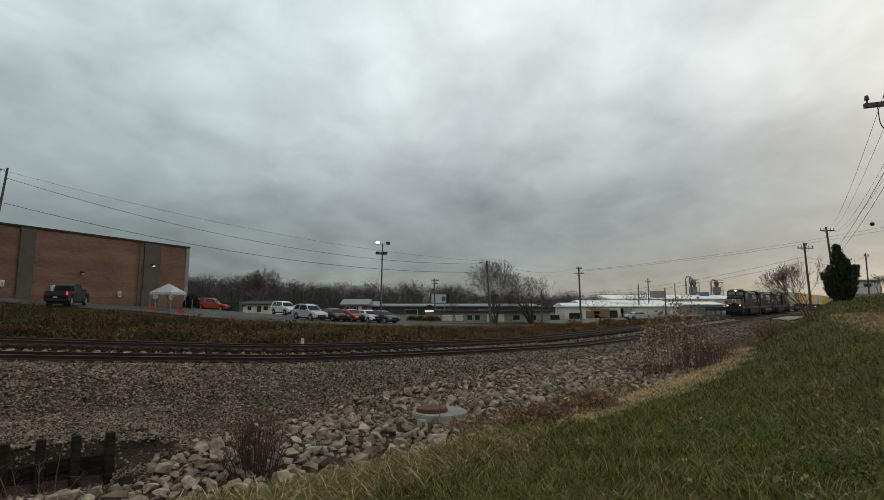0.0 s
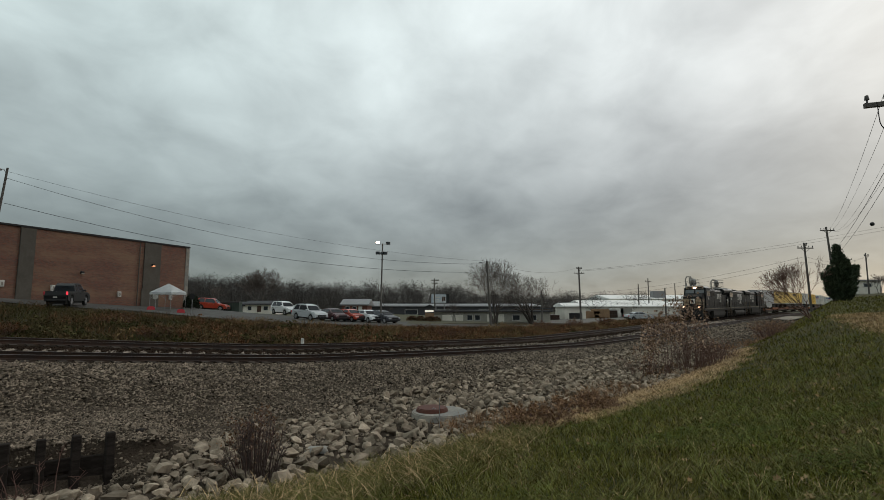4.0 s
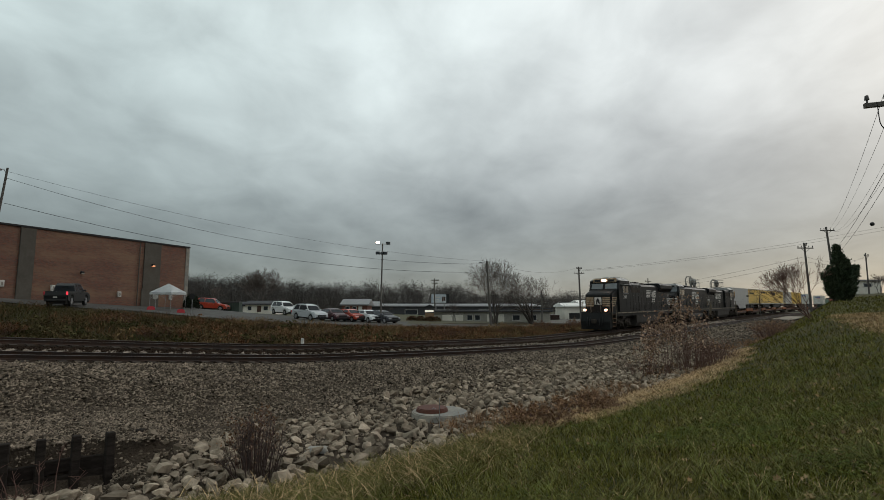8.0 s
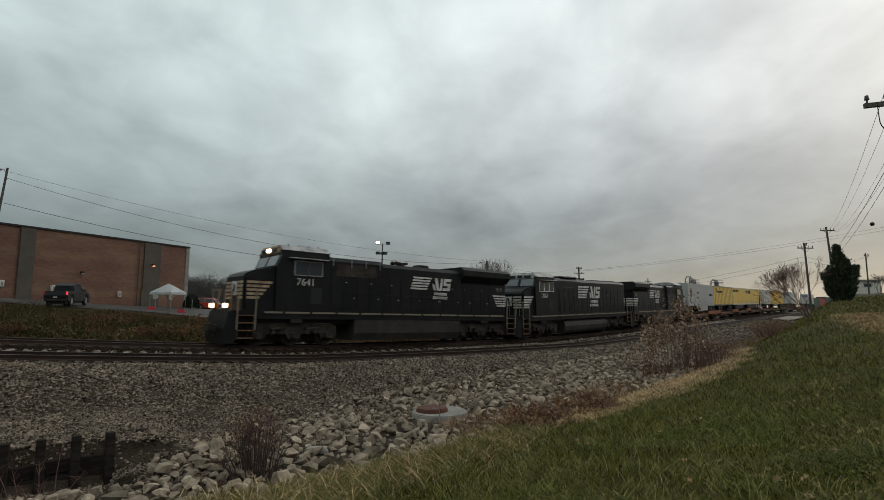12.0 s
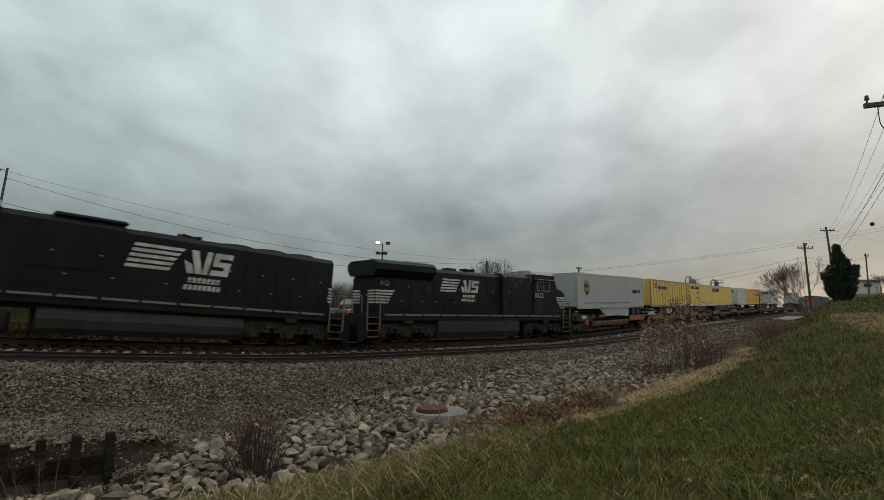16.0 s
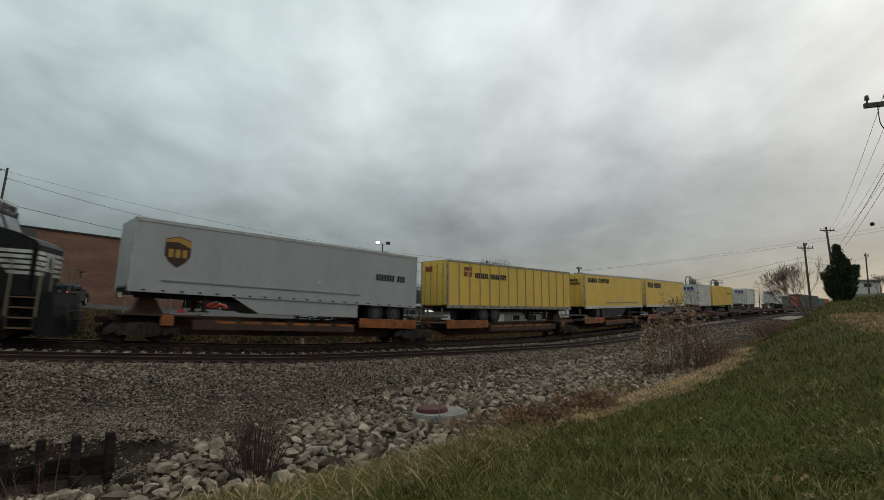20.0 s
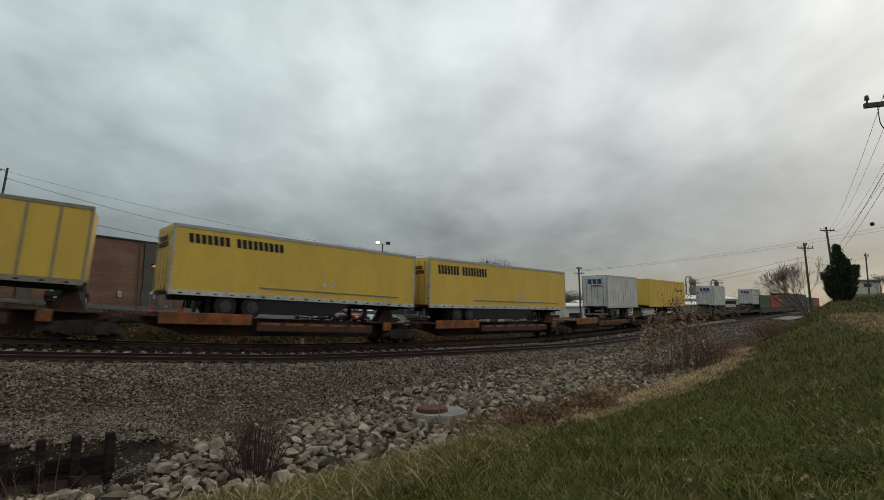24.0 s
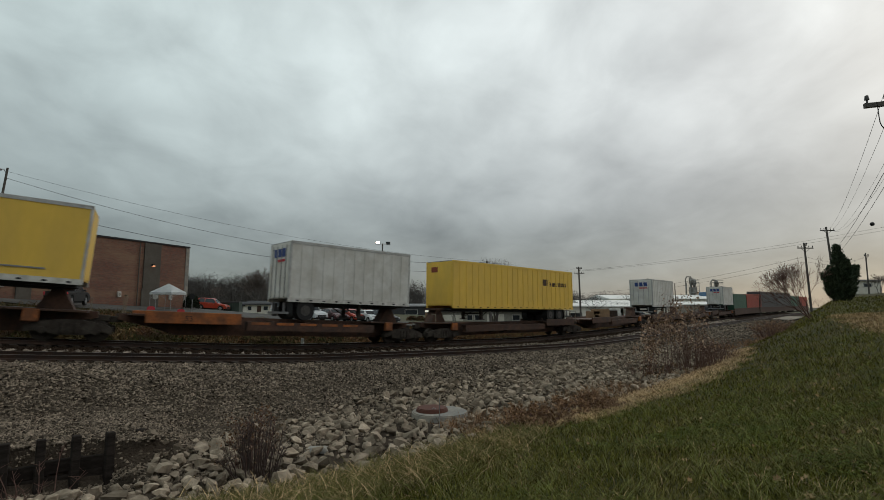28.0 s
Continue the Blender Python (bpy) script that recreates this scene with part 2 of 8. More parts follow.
    lk.new(mix.outputs[0], out.inputs[0])
    mat.cycles.emission_sampling = "NONE"
    return mat


bm = bmesh.new()
bmesh.ops.create_uvsphere(bm, u_segments=64, v_segments=40, radius=4200)
bmesh.ops.delete(bm, geom=[v for v in bm.verts if v.co.z < -700], context="VERTS")
cloud_dome = thing("backdrop", bm, cloud_material(), "grey layered overcast clouds drifting slowly", "sky", kind="structure", smooth=True)
# ---- the line of the far track, in steps of half a metre: bend, fall and rise ----
STEP = 0.5
S0, S1 = -75.0, 420.0
S = np.arange(S0, S1 + STEP, STEP)
BEND = np.interp(S, [-45, -20, 0, 20, 45, 75, 110, 160], [0.0033, 0.0045, 0.0180, 0.0055, 0.0012, -0.0010, -0.0010, 0.0])
HEAD = np.cumsum(BEND) * STEP
I0 = int(round(-S0 / STEP))
HEAD += 0.5565 - HEAD[I0]
TX, TY = np.cumsum(np.cos(HEAD)) * STEP, np.cumsum(np.sin(HEAD)) * STEP
TX, TY = TX - TX[I0] - 8.976, TY - TY[I0] + 27.297
TZ = np.interp(S, [-75, -45, -20, 0, 20, 45, 75, 110, 160], [3.3, 2.4, 1.2, 0.0, -0.377, -0.094, 0.139, 0.525, 0.911])
for _ in range(8):
    TZ[1:-1] = (TZ[:-2] + 2 * TZ[1:-1] + TZ[2:]) / 4


EYE_Z = 1.987


def pull_of(phi, r):
    """The line swings closer to the bank on the west side: by how much a bearing and a distance are drawn in."""
    t = np.clip((-0.15 - phi) / 0.57, 0, 1) * np.clip((2.9 + phi) / 1.2, 0, 1)
    w = np.clip((-0.58 - phi) / 0.5, 0, 1) * np.clip((2.9 + phi) / 1.2, 0, 1)
    return 1 - (0.104 * t * t * (3 - 2 * t) + 0.13 * w * w * (3 - 2 * w)) * np.clip((52 - r) / 18, 0, 1)


def pulled(x, y, z):
    k = pull_of(np.arctan2(x, y), np.hypot(x, y))
    return x * k, y * k, EYE_Z + k * (z - EYE_Z)


def unpulled(x, y):
    phi, far = np.arctan2(x, y), np.hypot(x, y)
    r = far
    for _ in range(14):
        r = far / pull_of(phi, r)
    k = far / np.maximum(r, 1e-6)
    return x / k, y / k, k


def on_line(s, p=0.0, dz=0.0):
    """A place s metres along the far track and p metres to the camera's side of it."""
    a = np.interp(s, S, HEAD)
    return Vector(pulled(np.interp(s, S, TX) + p * math.sin(a), np.interp(s, S, TY) - p * math.cos(a), np.interp(s, S, TZ) + dz))


def line_pose(s, p=0.0, dz=0.0):
    d = on_line(s + 0.5, p, dz) - on_line(s - 0.5, p, dz)
    return Matrix.Translation(on_line(s, p, dz)) @ Matrix.Rotation(math.atan2(d.y, d.x), 4, "Z")


# true length along the far track, the same as s east of the bend
PX, PY, PZ = pulled(TX, TY, TZ)
ARC = np.concatenate([[0.0], np.cumsum(np.hypot(np.diff(PX), np.diff(PY)))])
ARC += 60.0 - np.interp(60.0, S, ARC)
ARC = np.interp(ARC, [-40, -18, -10, -4, 2, 8, 14, 20, 28, 38, 50, 66, 90, 125, 425], [-39.5, -16.4, -9.2, -3.3, 2.34, 8.01, 14.0, 19.74, 27.84, 37.32, 48.83, 64.56, 91.96, 137.8, 520.0])


NEAR_P, NEAR_DZ = 4.7, -0.2      # the near track: beside the far one, a little lower


def smooth01(t):
    t = np.clip(t, 0, 1)
    return t * t * (3 - 2 * t)


def line_coords(x, y):
    x, y, _ = unpulled(np.asarray(x, float), np.asarray(y, float))
    best = np.full(x.shape, 1e18)
    ks = np.zeros(x.shape, int)
    for k in range(0, len(S), 2):
        d = (x - TX[k]) ** 2 + (y - TY[k]) ** 2
        m = d < best
        best[m], ks[m] = d[m], k
    a = HEAD[ks]
    dx, dy = x - TX[ks], y - TY[ks]
    return S[ks] + dx * np.cos(a) + dy * np.sin(a), dx * np.sin(a) - dy * np.cos(a), ks


def far_level(x, y):
    z = np.interp(x, [-60, -37, -33, -26, -23, -15, -5, 5, 15, 60], [3.6, 2.7, 2.1, 1.5, 1.12, 0.42, -0.02, -0.3, -0.55, 0.1])
    return z + (0.6 - z) * np.maximum(smooth01((y - 85) / 120), smooth01((y - 56) / 40) * smooth01((-16 - x) / 10))


def bank_foot(s):
    return np.interp(s, [-10, -3, 2, 8, 14, 25, 50], [17.6, 17.0, 15.4, 14.4, 13.8, 12.6, 12.0])


def bank_section(s, p):
    """Height on the camera's side of the tracks: ballast slope, ditch, bank and lawn."""
    rail = np.interp(s, S, TZ)
    foot = np.interp(s, [-20, 0, 25, 60, 110], [-1.6, -1.55, -1.15, -0.6, 0.0])
    lawn = np.interp(s, [-40, -20, -5, 5, 13, 20, 26, 42, 74, 110, 200], [0.1, 0.25, 0.42, 0.34, 0.5, 0.95, 1.35, 2.0, 3.5, 4.4, 5.2])
    z = np.where(p < 6.9, rail - 0.55, 0)
    a = smooth01((p - 6.9) / 5.2)
    z = np.where(p >= 6.9, (rail - 0.55) * (1 - a) + foot * a, z)
    width = np.interp(s, [-5, 5, 13, 26, 45], [11.0, 10.0, 8.0, 6.0, 5.0])
    t = (p - bank_foot(s)) / width
    b = np.clip(t - 0.06, 0, 1) * 0.88 + 0.12 * smooth01(t)
    b = np.minimum(b / 0.9472, 1.0)
    z = np.where(p > 11.5, foot * (1 - b) + lawn * b, z)
    pit = smooth01((-4.9 - s) / 0.6) * smooth01((p - 13.9) / 0.25) * smooth01((16.3 - p) / 0.8)
    z = z - 0.38 * pit
    shelf = smooth01((-4.2 - s) / 0.9) * smooth01((14.05 - p) / 0.25)
    z = np.where(p > 9, np.maximum(z, z * (1 - shelf) + (-1.08) * shelf), z)
    return z + np.where(t > 1, (np.minimum(p, 60) - bank_foot(s) - width) * 0.05, 0)


def ground_level(x, y):
    x, y = np.asarray(x, float), np.asarray(y, float)
    s, p, _ = line_coords(x, y)
    x, y, k = unpulled(x, y)
    edge = np.interp(s, [5, 17, 26, 50], [-20, -16.4, -13, -11])
    t = smooth01((-3.0 - p) / (-3.0 - edge))
    far = (np.interp(s, S, TZ) - 0.55) * (1 - t) + far_level(x, y) * t
    z = np.where(p > 5.0, bank_section(s, p), np.where(p < -3.0, far, np.interp(s, S, TZ) - 0.62))
    return EYE_Z + k * (z - EYE_Z)


def ground_z(x, y):
    return float(ground_level([x], [y])[0])


# ---- ground: one sheet to the horizon ----
def axis_steps(lo, hi, fine, far):
    v = list(np.arange(lo, hi + 1e-6, fine))
    step = fine
    while v[-1] < far:
        step *= 1.22
        v.append(v[-1] + step)
    step = fine
    while v[0] > -far:
        step *= 1.22
        v.insert(0, v[0] - step)
    return np.array(v)


GX, GY = axis_steps(-40, 45, 0.6, 3000), axis_steps(-6, 70, 0.6, 3000)
gx, gy = np.meshgrid(GX, GY)
gz = ground_level(gx, gy)
rough = np.array([[noise.noise((x * 0.35, y * 0.35, 0)) * 0.06 + noise.noise((x * 1.1, y * 1.1, 5)) * 0.03 for x in GX] for y in GY])
near = (np.hypot(gx, gy) < 120)
gz = gz + rough * near
nx, ny = len(GX), len(GY)
gv = np.stack([gx.ravel(), gy.ravel(), gz.ravel()], 1)
idx = (np.arange(ny - 1)[:, None] * nx + np.arange(nx - 1)[None, :]).ravel()
gf = np.stack([idx, idx + 1, idx + nx + 1, idx + nx], 1)
gme = bpy.data.meshes.new("ground")
gme.from_pydata(gv.tolist(), [], gf.tolist())
cx, cy = gx[:-1, :-1].ravel() + 0.3, gy[:-1, :-1].ravel() + 0.3
cs, cp, _ = line_coords(cx, cy)
zone = np.where(cp > bank_foot(cs) + 0.8, 0, np.where(cp > -3, 1, np.where((cp > -24) & (cs < 130), 2, 3)))
zone = np.where((np.hypot(cx, cy) > 150), 3, zone)
for n in ("lawn", "gravel", "weeds", "field"):
    gme.materials.append(M[n])
gme.polygons.foreach_set("material_index", zone.astype(np.int32))
gme.polygons.foreach_set("use_smooth", [True] * len(gme.polygons))
ground = tagged(new("ground", gme), "mown grass bank, stony ditch and weedy verge", "ground", kind="structure")


# ---- ballast under both tracks: one bed, rough on top ----
def strip(name, s_list, cross, mat, jitter=0.0, smooth=True):
    """A strip along the line; cross(s) gives (p, dz) pairs over the rail level."""
    verts, faces, n = [], [], None
    rng = random.Random(3)
    for s in s_list:
        row = cross(s)
        n = len(row)
        for p, z in row:
            verts.append(tuple(on_line(s, p, z + rng.uniform(-jitter, jitter))))
    for i in range(len(s_list) - 1):
        for j in range(n - 1):
            k = i * n + j
            faces.append((k, k + 1, k + n + 1, k + n))
    return raw(name, verts, faces, mat, smooth)


def bed_cross(s):
    out = []
    rail = float(np.interp(s, S, TZ))
    for p in np.concatenate([np.arange(-4.5, 6.6, 0.35), np.arange(6.6, 17.3, 0.35)]):
        if p < 6.6:
            z = np.interp(p, [-4.5, -2.6, -1.6, 1.5, 2.4, 3.2, 6.2, 6.6], [-0.95, -0.34, -0.3, -0.3, -0.5, -0.52, -0.5, -0.46])
        else:
            z = float(bank_section(np.array([s]), np.array([p]))[0]) - rail + np.interp(p, [6.6, 7.4, 13.0, 16.0, 17.3], [0.12, 0.05, 0.04, 0.0, -0.3])
        out.append((p, z))
    return out


bed = tagged(new("ballast_bed", strip("ballast_bed", np.arange(-32, 150, 0.35), bed_cross, M["gravel"], 0.02)),
             "grey crushed-stone ballast under two tracks", "ballast", kind="structure")
old = strip("ballast_top", np.arange(-32, 150, 0.5), lambda s: [(p, float(np.interp(p, [-2.9, -2.4, 1.7, 2.2, 3.0, 3.6, 3.7, 5.7, 5.9], [-0.5, -0.26, -0.25, -0.28, -0.3, -0.42, -0.44, -0.44, -0.5]))) for p in np.arange(-2.9, 5.91, 0.4)], M["gravel_old"], 0.012)
part("ballast_top", old, M["gravel_old"], bed, "dark oily ballast of the far track")

# ---- the two tracks: rails and ties ----
RAIL_OUT = [(-0.07, -0.17), (0.07, -0.17), (0.07, -0.155), (0.012, -0.13), (0.012, -0.045), (0.036, -0.035), (0.036, -0.003), (0.03, 0.0), (-0.03, 0.0), (-0.036, -0.003), (-0.036, -0.035), (-0.012, -0.045), (-0.012, -0.13), (-0.07, -0.155)]


def rail_mesh(name, p, dz):
    ss = np.concatenate([np.arange(-40, 160, 1.0), np.arange(160, 415, 5.0)])
    verts, faces, mats = [], [], []
    n = len(RAIL_OUT)
    for s in ss:
        for dp, z in RAIL_OUT:
            v = on_line(s, p + dp, dz + z)
            verts.append(tuple(v))
    for i in range(len(ss) - 1):
        for j in range(n):
            k, k2 = i * n + j, i * n + (j + 1) % n
            faces.append((k, k2, k2 + n, k + n))
            mats.append(1 if j in (6, 7, 8) else 0)
    me = raw(name, verts, faces, M["rust"])
    me.materials.append(M["railhead"])
    me.polygons.foreach_set("material_index", mats)
    return me


tracks = []
for label, p0, dz in (("rusty rails on dark ties, the train's track", 0.0, 0.0), ("rusty rails on weathered ties beside the ballast slope", NEAR_P, NEAR_DZ)):
    tr = tagged(empty("railway_track"), label, "railway track", kind="structure")
    for side in (-0.75, 0.75):
        part("rail", rail_mesh("rail", p0 + side, dz), M["rust"], tr)
    tracks.append((tr, p0, dz))
# ---- the train ----
CLOCK = np.linspace(0, 28, 281)
SPEED = np.interp(CLOCK, [0, 4, 8, 12, 16, 20, 24, 28], [9.277, 9.006, 8.705, 8.363, 8.117, 8.244, 8.053, 7.793])      # it slows a little on the way
GONE = np.concatenate([[0.0], np.cumsum((SPEED[1:] + SPEED[:-1]) / 2 * 0.1)])


def travel(t):
    """How far the train has gone, counted from 16 s."""
    return float(np.interp(t, CLOCK, GONE) - GONE[160])


TIMES = [round(0.5 * i, 3) for i in range(57)]
MOVES = []          # (object, rows)


def rolling(ob, u, base, flip=False):
    """Rows for a car whose middle stands u metres back in the train, carried on two trucks base metres apart."""
    rows = []
    for t in TIMES:
        s = u - travel(t)
        a, b = on_line(np.interp(s - base / 2, ARC, S)), on_line(np.interp(s + base / 2, ARC, S))
        if flip:
            a, b = b, a
        x = (a - b).normalized()
        y = Vector((0, 0, 1)).cross(x).normalized()
        m = Matrix((x, y, x.cross(y))).transposed().to_4x4()
        rows.append((t, Matrix.Translation((a + b) / 2) @ m))
    MOVES.append((ob, rows))
    ob.matrix_world = rows[32][1]


def bars(rows, y, depth, mirror=True):
    """Flat painted bars on the two sides of a body: (x0, x1, z0, z1, slant)."""
    bm = bmesh.new()
    for sgn in ((1, -1) if mirror else (1,)):
        for x0, x1, z0, z1, sl in rows:
            d = sl * (z1 - z0)
            prism(bm, [(x0, z0), (x1, z0), (x1 + d, z1), (x0 + d, z1)], sgn * y, sgn * (y + depth))
    return bm


def words(text, size, mat, name, parent, m, extrude=0.004, label=""):
    cu = bpy.data.curves.new(name, "FONT")
    cu.body, cu.size, cu.extrude, cu.align_x = text, size, extrude, "CENTER"
    ob = new(name, cu)
    dg = bpy.context.evaluated_depsgraph_get()
    me = bpy.data.meshes.new_from_object(ob.evaluated_get(dg))
    bpy.data.objects.remove(ob)
    bpy.data.curves.remove(cu)
    me.materials.clear()
    me.materials.append(mat)
    return part(name, me, mat, parent, label, m)


def wheelset_mesh(r):
    bm = bmesh.new()
    for sgn in (1, -1):
        y = 0.75 * sgn
        rod(bm, (0, y - 0.065, 0), (0, y + 0.065, 0), r, seg=24)
        rod(bm, (0, y - 0.1 * sgn - 0.02, 0), (0, y - 0.1 * sgn + 0.02, 0), r + 0.03, seg=24)
        rod(bm, (0, y + 0.06 * sgn, 0), (0, y + 0.12 * sgn, 0), r * 0.36, seg=12)
        for k in range(6):
            a = k * math.pi / 3
            box_at = (math.cos(a) * r * 0.62, y + 0.07 * sgn, math.sin(a) * r * 0.62)
            bmesh.ops.create_cube(bm, size=0.06, matrix=Matrix.Translation(box_at))
    rod(bm, (0, -0.9, 0), (0, 0.9, 0), 0.09, seg=10)
    me = put(bm, "wheelset")
    me.materials.append(M["grime"])
    return me


WHEEL_L, WHEEL_S = wheelset_mesh(0.53), wheelset_mesh(0.42)
SPIN = []


def truck(parent, x, axles, r, wheels, kind, back=False):
    """A bogie: side frames, bolster and its wheelsets, which turn."""
    bm = bmesh.new()
    half = (max(axles) - min(axles)) / 2 + 0.55
    for sgn in (1, -1):
        y = 1.02 * sgn
        if kind == "loco":
            pts = [(-half, 0.42), (-half + 0.25, 0.36), (-half + 0.5, 0.62)]
            for i, a in enumerate(axles):
                pts += [(a - 0.42, 0.62), (a - 0.3, 0.34), (a + 0.3, 0.34), (a + 0.42, 0.62)]
            pts = [q for q in pts if -half <= q[0] <= half] + [(half - 0.25, 0.36), (half, 0.42), (half, 1.0), (half - 0.4, 1.14), (-half + 0.4, 1.14), (-half, 1.0)]
            seen = []
            for q in pts[:-4]:
                if not seen or q[0] > seen[-1][0] + 0.01:
                    seen.append(q)
            prism(bm, seen + pts[-4:], y, y + 0.14 * sgn)
            for a in axles:
                box(bm, a - 0.2, a + 0.2, y + 0.1 * sgn, y + 0.26 * sgn, 0.38, 0.72, bev=0.04)
                rod(bm, (a, y + 0.2 * sgn, r), (a, y + 0.32 * sgn, r), 0.15, seg=10)
            for a, b in zip(axles[:-1], axles[1:]):
                c = (a + b) / 2
                rod(bm, (c - 0.22, y + 0.2 * sgn, 0.6), (c - 0.22, y + 0.2 * sgn, 0.98), 0.11, seg=8)
                rod(bm, (c + 0.22, y + 0.2 * sgn, 0.6), (c + 0.22, y + 0.2 * sgn, 0.98), 0.11, seg=8)
                rod(bm, (c - 0.35, y + 0.24 * sgn, 0.9), (c + 0.35, y + 0.24 * sgn, 0.86), 0.08, seg=8)
        else:
            prism(bm, [(-half, 0.34), (-half, 0.6), (-half + 0.35, 0.72), (-0.35, 0.86), (0.35, 0.86), (half - 0.35, 0.72), (half, 0.6), (half, 0.34), (half - 0.4, 0.42), (0.42, 0.26), (-0.42, 0.26), (-half + 0.4, 0.42)], y, y + 0.12 * sgn)
            for q in (-0.22, 0, 0.22):
                rod(bm, (q, y + 0.1 * sgn, 0.34), (q, y + 0.1 * sgn, 0.72), 0.09, seg=8)
            for a in axles:
                rod(bm, (a, y + 0.1 * sgn, r), (a, y + 0.22 * sgn, r), 0.13, seg=10)
    box(bm, -0.3, 0.3, -1.0, 1.0, 0.5, 0.82)
    tk = part("truck", bm, M["grime"], parent, "", Matrix.Translation((x, 0, 0)))
    for a in axles:
        w = part("wheelset", wheels, M["grime"], tk, "", Matrix.Translation((a, 0, r)))
        if kind != "well":
            SPIN.append((w, a, r, back))
    return tk


M["step_tan"] = material("step_tan", (0.14, 0.075, 0.04), 0.8, vary=0.3, fine=10, coarse=1)


def side_mark(loco, x, z, size, y):
    """The road's mark on the hood side: stripes, a broad angular sign and two rows of small bars."""
    for sgn in (1, -1):
        g = sgn      # reading direction

        def pr(pts, kind="side_emblem"):
            part(kind, prism(bmesh.new(), [(x - g * u * size, z + v * size) for u, v in pts], sgn * y, sgn * (y + 0.006)), M["white_paint"], loco, "white painted mark")
        for k in range(5):      # five slanted stripes, the lower ones shorter at their far end
            v = 0.3 - 0.13 * k
            pr([(-1.42 - 0.035 * k, v), (-0.3 - 0.1 * k + 0.03 * k * k / 4, v), (-0.36 - 0.1 * k + 0.03 * k * k / 4, v - 0.078), (-1.44 - 0.035 * k, v - 0.078)], "side_stripe")
        # two bold angular blocks
        pr([(-0.22, -0.3), (-0.06, -0.3), (-0.12, -0.06), (-0.3, 0.02)])
        pr([(-0.16, 0.3), (0.02, 0.3), (0.14, -0.3), (-0.02, -0.3)])
        pr([(0.14, -0.3), (0.24, 0.3), (0.38, 0.3), (0.27, -0.3)])
        pr([(0.44, 0.3), (0.9, 0.3), (0.87, 0.16), (0.41, 0.16)])
        pr([(0.41, 0.16), (0.56, 0.16), (0.54, 0.07), (0.4, 0.07)])
        pr([(0.4, 0.07), (0.85, 0.07), (0.83, -0.06), (0.4, -0.06)])
        pr([(0.68, -0.06), (0.83, -0.06), (0.81, -0.16), (0.66, -0.16)])
        pr([(0.36, -0.16), (0.81, -0.16), (0.79, -0.3), (0.33, -0.3)])
        for r, (u0, u1) in enumerate(((-0.16, 0.66), (-0.24, 0.72))):
            v = -0.4 - 0.19 * r
            q = u0
            while q < u1 - 0.08:
                pr([(q, v), (q + 0.085, v), (q + 0.065, v - 0.13), (q - 0.02, v - 0.13)], "name_bar")
                q += 0.115


def steps(loco, x, y0=1.05, y1=1.5):
    for sgn in (1, -1):
        for z in (0.42, 0.78, 1.14, 1.5):
            part("step", boxes((x - 0.36, x + 0.36, sgn * y0, sgn * y1, z, z + 0.05)), M["step_tan"], loco, "orange-brown step")
        for dx in (-0.38, 0.38):
            part("step_side", boxes((x + dx - 0.03, x + dx + 0.03, sgn * (y0 - 0.05), sgn * y1, 0.38, 1.72)), M["grime"], loco)
        part("step_back", boxes((x - 0.35, x + 0.35, sgn * (y0 - 0.08), sgn * (y0 - 0.05), 0.4, 1.7)), M["loco"], loco)
        for row in ([(x + 0.42, sgn * 1.52, 0.85), (x + 0.42, sgn * 1.52, 2.3), (x + 0.3, sgn * 1.45, 2.85)], [(x - 0.42, sgn * 1.52, 0.85), (x - 0.42, sgn * 1.52, 2.75), (x - 0.55, sgn * 1.5, 2.8)]):
            part("grab_rail", rods(row, r=0.03), M["rail_tan"], loco, "pale grab rail beside the steps")


